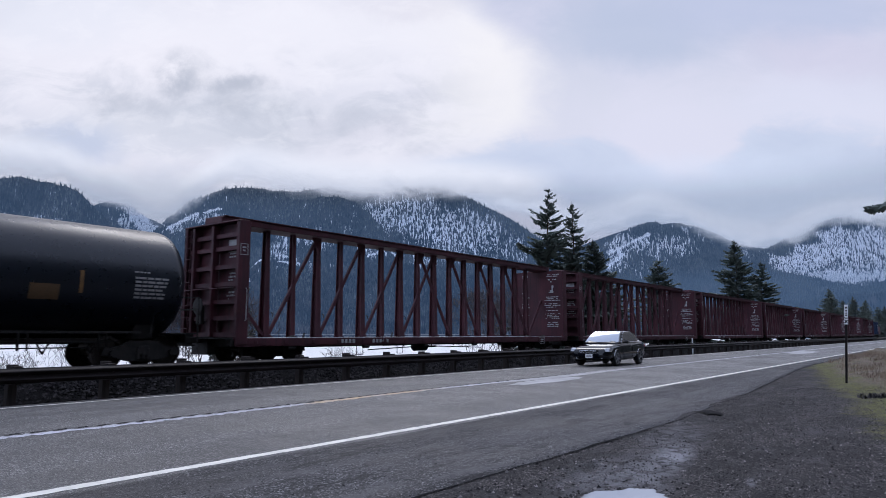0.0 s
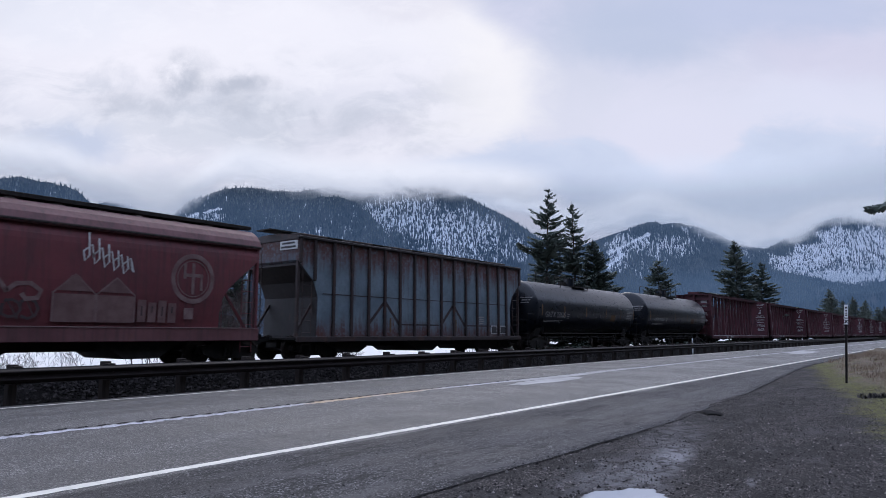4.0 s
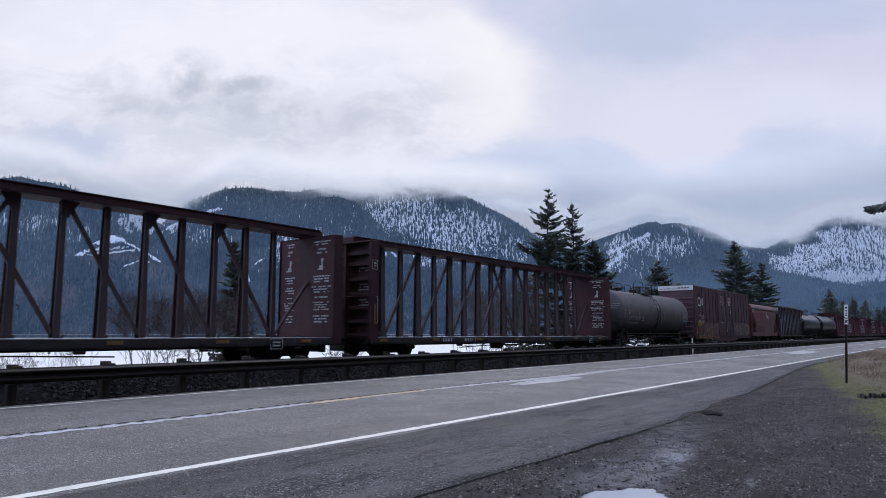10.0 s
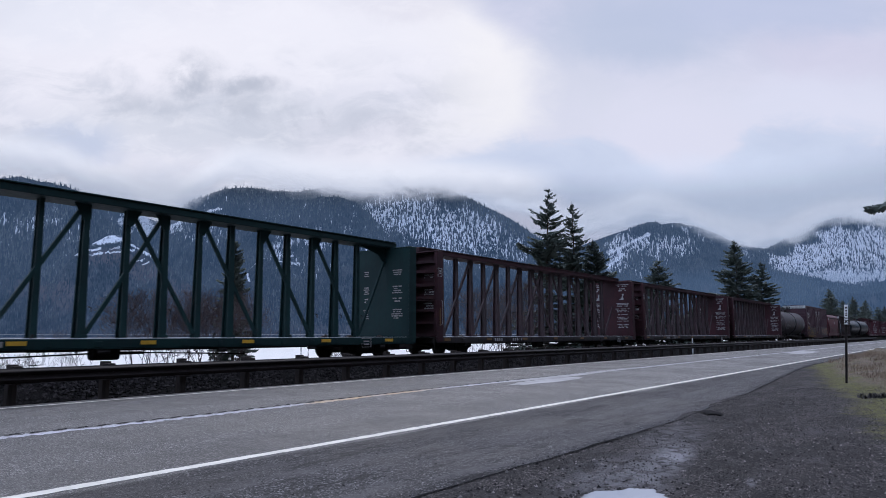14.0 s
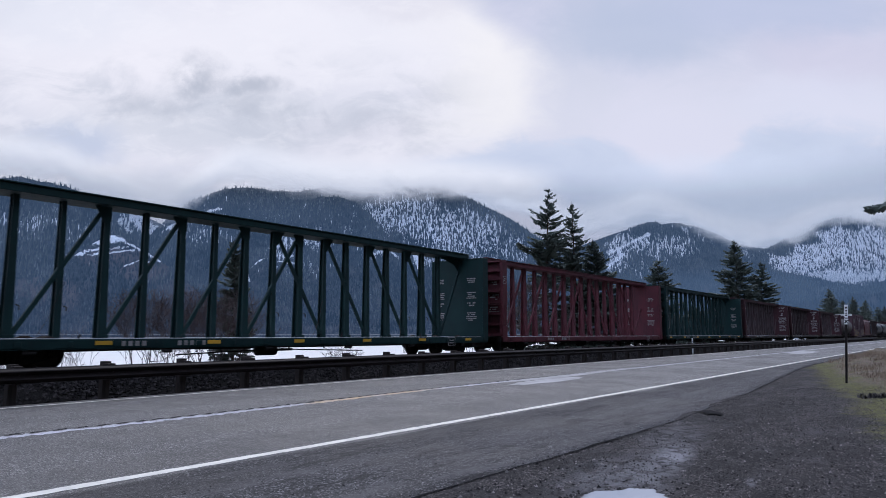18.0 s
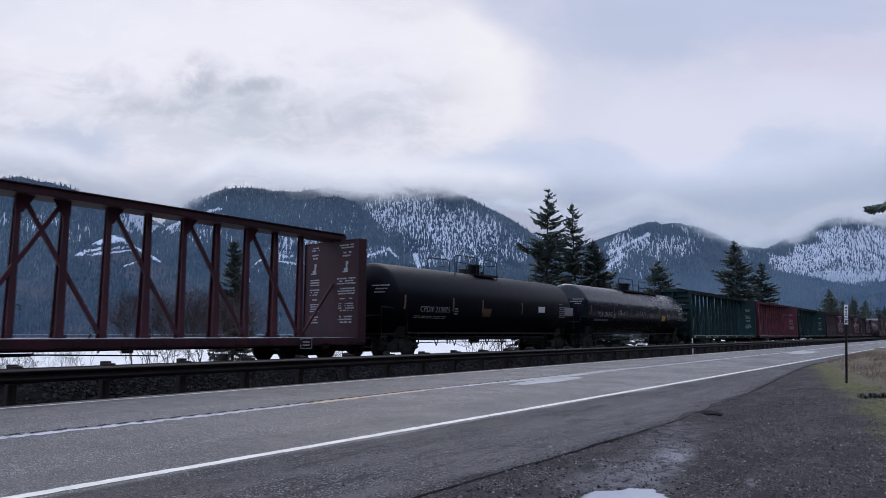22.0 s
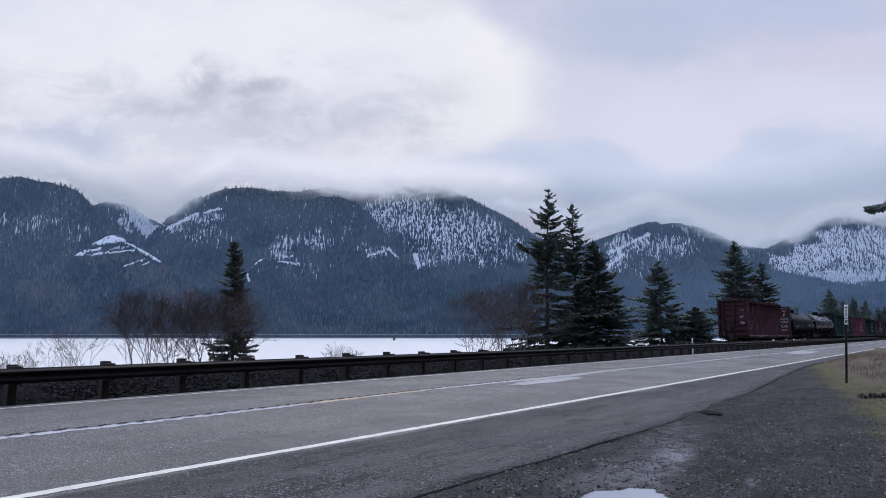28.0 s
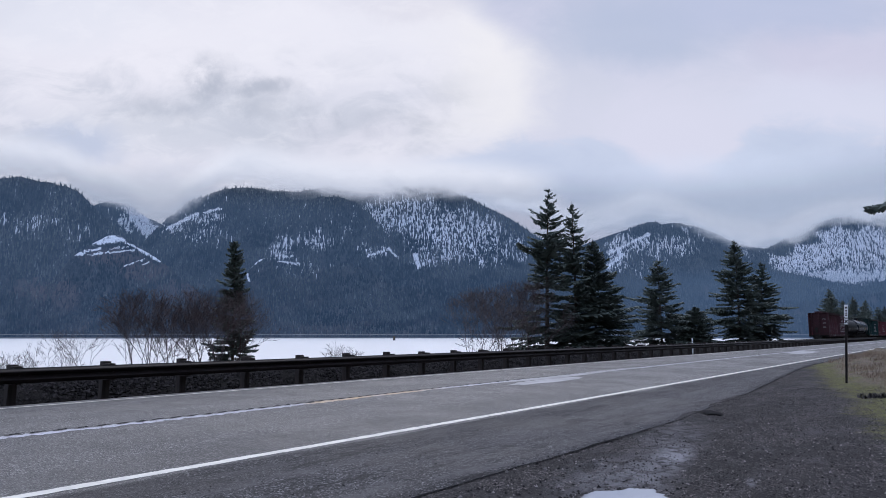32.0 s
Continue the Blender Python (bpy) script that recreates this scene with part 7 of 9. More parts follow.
    def scribble(xa, xb, za, zb, n, mt, r, w=0.035):
        layer[0] += 1
        s = Shape()
        yy = y - 0.008 - 0.0004 * layer[0]
        for _ in range(n):
            px, pz = r.uniform(xa, xb), r.uniform(za, zb)
            qx, qz = px + r.uniform(-0.35, 0.35), pz + r.uniform(-0.35, 0.35)
            s.beam((px, yy, pz), (min(xb, max(xa, qx)), yy, min(zb, max(za, qz))), 0.002, w)
        tagged(part("graffiti", s, mt, c), kind="stuff")

    r = random.Random(5)
    for i in range(14):
        ringy(x0 + 2.3 + 0.36 * i, 0.76 + r.uniform(-0.05, 0.08), r.uniform(0.22, 0.36), r.uniform(0.10, 0.20), SPRAY_GOLD, 0.3, r)
    xa, xb = x0 + 2.15, x0 + 7.15

    def jagged(g, mt):
        top = [(xa + (xb - xa) * i / 16, 1.88 + (0.26 if i % 2 else -0.20) + 0.12 * math.sin(i * 2.1) + g) for i in range(17)]
        low = [(xb - (xb - xa) * i / 12, 0.98 + (0.10 if i % 2 else -0.06) - g) for i in range(13)]
        fill(top + low, mt)
    jagged(0.035, SPRAY_PALE)
    jagged(0.0, SPRAY_BLACK)
    for i in range(46):
        x = xa + 0.05 + 0.105 * i + r.uniform(-0.06, 0.06)
        z0, z1, lean, w = 0.98 + r.uniform(0, 0.45), 1.66 + r.uniform(-0.2, 0.5), r.uniform(-0.28, 0.24), r.uniform(0.045, 0.12)
        layer[0] += 1
        stroke([(x, z0), (x + lean * 0.3, z0 * 0.5 + z1 * 0.5), (x + lean, z1), (x + lean + r.uniform(-0.08, 0.12), z1 - r.uniform(0.0, 0.2))], w, "graffiti", (SPRAY_TAN, SPRAY_PALE, SPRAY_TAN, SPRAY_BLACK, SPRAY_TAN, SPRAY_BLACK, SPRAY_YELLOW if i % 2 else SPRAY_PALE)[i % 7], yy=y - 0.006 - 0.0004 * layer[0])
    for i in range(16):
        x = xa + 0.1 + 0.31 * i
        fill([(x, 0.72 + r.uniform(-0.1, 0.1)), (x + 0.26, 0.70), (x + 0.2 + r.uniform(-0.1, 0.1), 1.02 + r.uniform(0, 0.3))], SPRAY_BLACK if i % 2 else SPRAY_TAN)
    scribble(xa, xb, 0.75, 1.95, 60, SPRAY_BLACK, r, 0.05)
    scribble(xa, xb, 1.1, 2.2, 26, SPRAY_PALE, r, 0.016)
    scribble(xa, xb, 0.8, 1.9, 24, SPRAY_TAN, r, 0.03)
    xa, xb = x0 + 12.35, x1 - 1.45
    for g, mt in ((0.02, SPRAY_PALE), (0.0, SPRAY_BLACK)):
        top = [(xa - g + (xb - xa + 2 * g) * i / 24, 1.95 + g + 0.22 * abs(math.sin(i * 0.55)) + 0.05 * math.sin(i * 1.9)) for i in range(25)]
        low = [(xb + g - (xb - xa + 2 * g) * i / 12, 0.86 - g + (0.07 if i % 2 else 0.0)) for i in range(13)]
        fill(top + low, mt)

    def band(cx, cz, rx, rz, a0, a1, w, mt):
        layer[0] += 1
        stroke([(cx + rx * math.cos(a0 + (a1 - a0) * i / 12), cz + rz * math.sin(a0 + (a1 - a0) * i / 12)) for i in range(13)], w, "graffiti", mt, yy=y - 0.006 - 0.0004 * layer[0])
    for i in range(12):
        cx = xa + 0.3 + i * (xb - xa - 0.6) / 11
        band(cx, 1.5 + r.uniform(-0.2, 0.2), r.uniform(0.16, 0.34), r.uniform(0.25, 0.5), r.uniform(0.2, 2.6), r.uniform(4.0, 6.6), r.uniform(0.09, 0.20), SPRAY_TAN if i % 4 else SPRAY_PALE)
        band(cx + 0.1, 1.4 + r.uniform(-0.2, 0.3), 0.12, 0.26, r.uniform(0, 2), r.uniform(4, 6), 0.04, SPRAY_GOLD if i % 2 else SPRAY_PALE)
        stroke([(cx, 0.95), (cx + r.uniform(-0.1, 0.2), 1.5), (cx + r.uniform(-0.2, 0.2), 2.15)], r.uniform(0.03, 0.07), "graffiti", SPRAY_PALE if i % 2 else SPRAY_TAN, yy=y - 0.012 - 0.0004 * layer[0])
    scribble(xa, xb, 0.9, 2.1, 30, SPRAY_BLACK, r, 0.06)
    scribble(xa, xb, 0.9, 2.1, 22, SPRAY_TAN, r, 0.03)
    scribble(xa, xb, 1.4, 2.3, 14, SPRAY_PALE, r, 0.02)
    for i in range(5):
        z = 0.98 + 0.24 * i
        stroke([(x1 - 2.28, z), (x1 - 2.08, z + 0.2), (x1 - 1.92, z + 0.02), (x1 - 1.86, z + 0.24)], 0.035, "graffiti", WHITE_PAINT, "thin white sprayed strokes", yy=y - 0.03)
    part("graffiti", Shape().box(x1 - 1.16, y - 0.028, 1.52, 1.0, 0.004, 1.08), SPRAY_RED, c, "dark red sprayed square")
    for pts in ([(x1 - 1.62, 1.62), (x1 - 1.55, 1.95), (x1 - 1.42, 1.72), (x1 - 1.32, 1.98)], [(x1 - 1.22, 1.62), (x1 - 1.12, 1.98), (x1 - 1.0, 1.66)], [(x1 - 0.92, 2.0), (x1 - 0.86, 1.66), (x1 - 0.72, 1.96)], [(x1 - 1.50, 1.10), (x1 - 1.46, 1.42), (x1 - 1.26, 1.46), (x1 - 1.20, 1.24), (x1 - 1.36, 1.08), (x1 - 1.50, 1.10)], [(x1 - 1.04, 1.10), (x1 - 1.10, 1.38), (x1 - 0.9, 1.46), (x1 - 0.8, 1.2), (x1 - 1.04, 1.10)], [(x1 - 0.66, 1.0), (x1 - 0.66, 2.04)]):
        stroke(pts, 0.07, "graffiti", SPRAY_YELLOW, "yellow sprayed strokes", yy=y - 0.034)
    fill([(x0 + 0.06, 3.86), (x0 + 0.5, 3.78), (x0 + 0.74, 3.84), (x0 + 0.78, 3.3), (x0 + 0.98, 2.7), (x0 + 0.9, 2.5), (x0 + 0.06, 2.62)], SPRAY_RED)
    scribble(x0 + 0.1, x0 + 0.85, 2.6, 3.8, 70, SPRAY_BLACK, r, 0.05)
    scribble(x0 + 1.95, x0 + 2.5, 1.2, 1.8, 14, SPRAY_BLACK, r, 0.05)
    scribble(doors[1] - 1.4, doors[1] + 0.6, 0.95, 2.2, 26, SPRAY_PALE, r, 0.025)
    scribble(doors[0] + 0.2, doors[2] - 0.2, 0.95, 1.9, 26, SPRAY_BLACK, r, 0.05)
    # a helmet-like dome over a square patch
    s = Shape().add([(x0 + 1.25 + 0.62 * math.cos(a), y - 0.036, 1.75 + 0.55 * math.sin(a)) for a in np.linspace(0, math.pi, 12)], [tuple(range(12))])
    part("graffiti", s, SPRAY_GOLD, c)
    part("graffiti", Shape().box(x0 + 1.25, y - 0.034, 1.35, 0.95, 0.004, 0.75), SPRAY_RED, c)
    part("graffiti", Shape().box(x0 + 1.25, y - 0.039, 1.62, 0.8, 0.004, 0.22).box(x0 + 1.25, y - 0.039, 0.95, 1.3, 0.004, 0.28), SPRAY_BLACK, c)
    part("graffiti", Shape().box(x0 + 1.25, y - 0.043, 0.78, 0.75, 0.004, 0.2), SPRAY_GOLD, c)
    c.matrix_basis = pose(s0, TRACK_Y, RAIL_Z)
    return c


def hopper_frame(c, L, x0, x1, W, zside, paint, slope_w):
    """End posts, ladders, platforms and slope-sheet ends shared by the covered hoppers."""
    for sgn, xe in ((-1, x0), (1, x1)):
        part("end_platform", Shape().box(xe - sgn * 0.7, 0, 0.82, 1.5, 2.9, 0.1, 0.01), DARK_STEEL, c)
        for sy in (-1, 1):
            part("corner_post", Shape().box(xe - sgn * 0.06, sy * (W - 0.1), (0.8 + zside) / 2, 0.1, 0.12, zside - 0.8, 0.01), paint, c)
            part("end_brace", Shape().beam((xe - sgn * 0.1, sy * (W - 0.3), 0.9), (xe - sgn * slope_w * 0.8, sy * (W - 0.3), 2.4), 0.06, 0.08), paint, c)
            ladder(c, xe - sgn * 0.45, sy * (W - 0.03), 0.4, zside - 0.2, paint, "x", 0.42, 9)
        ladder(c, xe + sgn * 0.0, 0.8, 0.5, zside, paint, "y", 0.42, 9)


def ribbed_hopper(s0, L=16.25):
    rng = random.Random(6)
    c = thing("covered_hopper_car", "rust-streaked faded grey covered hopper car with ribbed sides", "hopper car", "freight cars of the train")
    running_gear(c, L, 1.95)
    underframe(c, L, 0.60, 0.3, 0.6)
    x0, x1, W, zt, zb = 0.60, L - 0.55, 1.5, 4.42, 0.78
    sl = 1.4
    part("body", Shape().prism([(1.50, zb), (L - 1.50, zb), (L - 1.55, 2.33), (L - 1.32, 2.91), (L - 0.72, 3.47), (x1, 3.62), (x1, zt), (x0, zt), (x0, 3.62), (0.72, 3.47), (1.32, 2.91), (1.55, 2.33)], -W, W), HOPPER_GREY, c)
    # dark slabs over the end slopes stand in for their shade
    for e in (lambda x: x, lambda x: L - x):
        part("slope_sheet", Shape().prism([(e(1.46), zb), (e(1.50), zb), (e(1.55), 2.33), (e(1.32), 2.91), (e(0.72), 3.47), (e(0.62), 3.52), (e(0.62), 3.44), (e(0.70), 3.40), (e(1.28), 2.88), (e(1.50), 2.33)], -W + 0.01, W - 0.01), SILL_DARK, c, "end slope sheet darkened as if in shade")
    part("number_panel", Shape().box(x0 - 0.02, -0.98, 4.18, 0.04, 0.95, 0.32, 0.006), LIGHT_PANEL, c, "pale number panel")
    part("car_mark", Shape().box(x0 - 0.046, -0.98, 4.25, 0.006, 0.7, 0.07).box(x0 - 0.046, -0.98, 4.11, 0.006, 0.8, 0.07), SIGN_DARK, c)
    part("roof", Shape().prism_x([(-W - 0.05, zt - 0.05), (W + 0.05, zt - 0.05), (W + 0.05, zt + 0.06), (0.5, zt + 0.22), (-0.5, zt + 0.22), (-W - 0.05, zt + 0.06)], x0 - 0.05, x1 + 0.05), HOPPER_RUST, c)
    part("roof_walk", Shape().box(L / 2, 0, zt + 0.36, x1 - x0 + 0.8, 0.8, 0.04), DARK_STEEL, c)
    for i in range(6):
        part("hatch", Shape().box(x0 + 1.2 + i * (x1 - x0 - 2.4) / 5, -0.62, zt + 0.24, 1.4, 0.6, 0.1, 0.02), HOPPER_RUST, c)
    for x in [x0 + 0.07] + [1.35 + 0.94 * i for i in range(14)] + [14.30, x1 - 0.07]:
        lo = zb + 0.02
        d = min(x - x0, x1 - x)
        if d < 1.2:
            lo = 3.58 - 0.9 * d
        for sy in (-1, 1):
            part("side_rib", Shape().box(x, sy * (W + 0.05), (lo + zt) / 2, 0.13, 0.1, zt - lo, 0.02), HOPPER_RUST, c)
    part("top_chord", Shape().box(L / 2, -W - 0.05, zt + 0.02, x1 - x0 + 0.1, 0.14, 0.10, 0.02), SILL_DARK, c)
    part("side_sill", Shape().box(L / 2, -W - 0.04, zb + 0.02, x1 - x0, 0.12, 0.2, 0.02).box(L / 2, W + 0.04, zb + 0.02, x1 - x0, 0.12, 0.2, 0.02), HOPPER_RUST, c)
    part("seam", Shape().box(L / 2, -W - 0.008, 2.46, x1 - x0 - 2.4, 0.016, 0.03), HOPPER_RUST, c)
    # rust trails where the inner slope sheets meet the side
    for cx in (5.16, 9.81):
        part("rust_line", Shape().beam((cx - 0.95, -W - 0.004, 1.36), (cx - 0.05, -W - 0.004, 2.26), 0.006, 0.13).beam((cx + 0.05, -W - 0.004, 2.26), (cx + 0.9, -W - 0.004, 1.36), 0.006, 0.13).beam((cx + 0.9, -W - 0.004, 1.38), (cx + 3.6, -W - 0.004, 1.38), 0.006, 0.06), HOPPER_RUST, c, "brown rust line")
    for i in range(3):
        x = x0 + 2.9 + i * (x1 - x0 - 5.8) / 2
        part("discharge_gate", Shape().prism([(x - 1.5, zb), (x + 1.5, zb), (x + 0.5, 0.28), (x - 0.5, 0.28)], -1.2, 1.2), DARK_STEEL, c)
    hopper_frame(c, L, x0, x1, W, zt, HOPPER_RUST, sl)
    for x in (13.2, 14.0):
        part("label_box", Shape().box(x, -W - 0.01, 1.2, 0.5, 0.012, 0.42), WHITE_PAINT, c)
        part("label_box", Shape().box(x, -W - 0.018, 1.2, 0.42, 0.012, 0.34), SIGN_DARK, c)
    part("stencil", bars(x1 - 3.6, 1.65, -W - 0.012, 0.5, 0.4, 4, rng), FADED_WHITE, c)
    for x in (x0 + 4.9, x0 + 9.4):
        part("reflector", Shape().box(x, -W - 0.012, 1.35, 0.1, 0.006, 0.6), PLACARD, c, "faded yellow strip")
    c.matrix_basis = pose(s0, TRACK_Y, RAIL_Z)
    return c


def sprayed(points, y, width):
    """A sprayed line on a car's side, through (along, up) points, as one flat stroke."""
    vs, n = [], len(points)
    for i, (x, z) in enumerate(points):
        (ax, az), (bx, bz) = points[max(0, i - 1)], points[min(n - 1, i + 1)]
        d = Vector((bx - ax, bz - az)).normalized() * (width / 2)
        vs += [(x + d.y, y, z - d.x), (x - d.y, y, z + d.x)]
    return Shape().add(vs, [(2 * i, 2 * i + 2, 2 * i + 3, 2 * i + 1) for i in range(n - 1)])


def smooth_hopper(s0, L=14.0):
    rng = random.Random(7)
    c = thing("covered_hopper_car", "faded red covered hopper car with smooth sides and faded graffiti", "hopper car", "freight cars of the train")
    running_gear(c, L, 1.9)
    underframe(c, L, 0.60, 0.3, 0.6)
    x0, x1, W, zt, zb, sl = 0.75, 12.95, 1.5, 4.40, 1.12, 1.5
    # side sheets, bowed a little, drawn in above the slope sheets and again under the eaves
    rows = ((zb, 1.46, 1.46), (1.60, 1.51, 1.48), (2.10, 1.54, 1.40), (2.40, 1.55, 1.20), (2.65, 1.55, 0.95), (2.95, 1.54, 0.60), (3.20, 1.53, 0.30), (3.40, 1.52, 0.08), (3.55, 1.50, 0.04), (3.84, 1.38, 0.04))
    vs, fs = [], []
    for z, w, e in rows:
        vs += [(x0 + 0.03 + e, -w, z), (x1 - 0.03 - e, -w, z), (x1 - 0.03 - e, w, z), (x0 + 0.03 + e, w, z)]
    for r in range(len(rows) - 1):
        for k in range(4):
            a, b = 4 * r + k, 4 * r + (k + 1) % 4
            fs.append((a, b, b + 4, a + 4))
    n = len(vs)
    fs += [(3, 2, 1, 0), (n - 4, n - 3, n - 2, n - 1)]
    part("body", Shape().add(vs, fs), HOPPER_RED, c)
    # shade of the end bays, painted by dark slabs on the slopes
    for e in (lambda x: x0 + 0.03 + x, lambda x: x1 - 0.03 - x):
        part("slope_sheet", Shape().prism([(e(d - g), z) for g, seq in ((0.0, rows[:8]), (0.04, rows[7::-1])) for z, _, d in seq], -1.45, 1.45), SILL_DARK, c, "end slope sheet darkened as if in shade")
    eave = [(-1.52, 3.80), (-1.54, 3.90), (-1.46, 4.08), (-1.30, 4.26), (-1.05, 4.42), (-0.6, 4.52)]
    part("roof", Shape().prism_x(eave + [(-y, z) for y, z in eave[::-1]], x0, x1), HOPPER_ROOF, c, "red roof painted paler as if lit from above")
    part("eave_seam", Shape().box(L / 2 - 0.15, -1.545, 3.86, x1 - x0, 0.03, 0.06, 0.01), HOPPER_RUST, c)
    part("roof_walk", Shape().box(L / 2 - 0.15, 0, 4.70, x1 - x0 + 0.6, 0.9, 0.05).box(L / 2 - 0.15, -0.85, 4.58, x1 - x0, 0.2, 0.12, 0.01), DARK_STEEL, c)
    for k in range(10):
        part("hatch", Shape().box(x0 + 0.9 + k * 1.16, -0.55, 4.60, 0.9, 0.5, 0.10, 0.02), HOPPER_RUST, c)
    for sy in (-1, 1):
        part("side_sill", Shape().box(L / 2 - 0.15, sy * 1.49, 0.97, x1 - x0, 0.12, 0.40, 0.02), HOPPER_ROOF, c, "pinkish sill")
        part("sill_edge", Shape().box(L / 2 - 0.15, sy * 1.52, 1.17, x1 - x0 - 0.3, 0.10, 0.035, 0.008), FADED_PALE, c)
    for i in range(2):
        x = x0 + 4.0 + i * 4.4
        part("discharge_gate", Shape().prism([(x - 1.8, zb), (x + 1.8, zb), (x + 0.5, 0.28), (x - 0.5, 0.28)], -1.2, 1.2), DARK_STEEL, c)
    hopper_frame(c, L, x0, x1, W, 3.84, HOPPER_RED, sl)
    for x in (x0 + 0.03, x1 - 0.03):
        part("end_sheet", Shape().box(x, 0, 3.72, 0.05, 2.9, 0.62), HOPPER_RED, c)
    y = -1.556
    ex, ez = 10.46, 2.66
    for k, (ra, rb) in enumerate(((0.76, 0.62), (0.56, 0.53))):
        vs, m = [], 36
        for r in (ra, rb):
            vs += [(ex + 0.96 * r * math.cos(6.2832 * q / m), y - 0.004, ez + r * math.sin(6.2832 * q / m)) for q in range(m)]
        part("emblem_ring", Shape().add(vs, [(q, (q + 1) % m, m + (q + 1) % m, m + q) for q in range(m)]), FADED_PALE, c, "faded round emblem")
    part("emblem_bars", Shape().box(ex, y, ez, 0.10, 0.008, 0.95).box(ex, y, ez + 0.1, 0.66, 0.008, 0.10).box(ex - 0.28, y, ez + 0.22, 0.09, 0.008, 0.46).box(ex + 0.28, y, ez - 0.12, 0.09, 0.008, 0.46), FADED_PALE, c)
    part("car_mark", digits(3.62, 2.65, y, 4, 0.44, 0.28, rng), FADED_PALE, c, "faded bars of the car's mark")
    part("car_mark", digits(3.72, 2.15, y, 6, 0.33, 0.22, rng), FADED_PALE, c)
    part("car_mark", digits(0, 0, 0, 4, 0.16, 0.14, rng), WHITE_PAINT, c, at=pose(x0 + 0.36, -1.57, 3.72))
    part("car_mark", digits(0, 0, 0, 6, 0.11, 0.10, rng), WHITE_PAINT, c, at=pose(x0 + 0.36, -1.57, 3.55))
    part("car_mark", digits(10.35, 1.60, y, 1, 0.5, 0.34, rng), FADED_PALE, c)
    # sprayed over the lower third: pale scribble, a dark tangle, two gabled houses, blocks
    for k in range(4):
        a = 2.72 + 0.33 * k
        part("graffiti", sprayed([(a, 1.42), (a + 0.14, 1.84 - 0.05 * (k % 2)), (a + 0.22, 1.55), (a + 0.36, 1.80)], y, 0.07), FADED_PALE, c, "faded pale sprayed strokes")
    for k in range(5):
        a = 4.02 + 0.4 * k
        loop = [(a + 0.30 + 0.24 * math.cos(q * 0.785 + k), 1.62 + (0.22 + 0.03 * (k % 3)) * math.sin(q * 0.785 + k)) for q in range(8 if k % 2 else 7)]
        part("graffiti", sprayed(loop, y, 0.075), SPRAY_SHADOW, c, "dark sprayed loops")
        part("graffiti", sprayed([(a + 0.05, 1.36), (a + 0.2, 1.95 - 0.1 * (k % 2)), (a + 0.45, 1.42)], y - 0.004, 0.05), SPRAY_SHADOW, c)
    part("graffiti", sprayed([(4.45, 1.85), (4.72, 2.28), (4.95, 1.98), (5.22, 2.33), (5.42, 2.02)], y - 0.006, 0.14), FADED_PALE, c, "faded pale sprayed zigzag")
    part("graffiti", sprayed([(5.40, 2.05), (5.62, 2.24), (5.95, 2.26), (6.20, 2.08), (6.12, 1.90), (5.85, 1.86), (5.75, 2.0)], y - 0.006, 0.12), FADED_PALE, c)
    for a, b, peak in ((6.48, 7.56, 2.54), (7.60, 8.66, 2.51)):
        m = (a + b) / 2
        part("graffiti", Shape().add([(a, y - 0.003, 1.30), (b, y - 0.003, 1.30), (b, y - 0.003, 2.04), (a, y - 0.003, 2.04)], [(0, 1, 2, 3)]), FADED_SPRAY, c, "faded sprayed house shape")
        part("graffiti", Shape().add([(a + 0.06, y - 0.003, 2.12), (b - 0.06, y - 0.003, 2.12), (m + 0.08, y - 0.003, peak), (m - 0.08, y - 0.003, peak)], [(0, 1, 2, 3)]), FADED_SPRAY, c)
        part("graffiti", sprayed([(a, 1.32), (a, 2.06), (m, peak + 0.02), (b, 2.06), (b, 1.32)], y - 0.008, 0.045), FADED_PALE, c)
    for k in range(4):
        a = 8.74 + 0.31 * k
        h = 1.96 - 0.07 * (k % 2)
        part("graffiti", Shape().add([(a, y - 0.003, 1.32), (a + 0.25, y - 0.003, 1.32), (a + 0.27, y - 0.003, h), (a + 0.02, y - 0.003, h)], [(0, 1, 2, 3)]), FADED_SPRAY, c, "faded sprayed block")
        part("graffiti", sprayed([(a + 0.13, 1.5 + 0.1 * (k % 2)), (a + 0.14, 1.78)], y - 0.008, 0.05), SPRAY_SHADOW, c)
    # a thin white tag of loops higher up
    tag = []
    for k in range(5):
        a, b = 7.30 + 0.27 * k, 3.30 - 0.07 * k
        tag.append([(a, b + 0.42 - 0.07 * k), (a + 0.04, b - 0.20), (a - 0.08, b - 0.36), (a - 0.12, b - 0.10), (a + 0.10, b + 0.10), (a + 0.16, b - 0.26)])
    tag.append([(8.50, 3.05), (8.58, 2.72)])
    for line in tag:
        part("graffiti", sprayed(line, y - 0.002, 0.05), WHITE_PAINT, c, "thin white sprayed tag")
    c.matrix_basis = pose(s0, TRACK_Y, RAIL_Z)
    return c


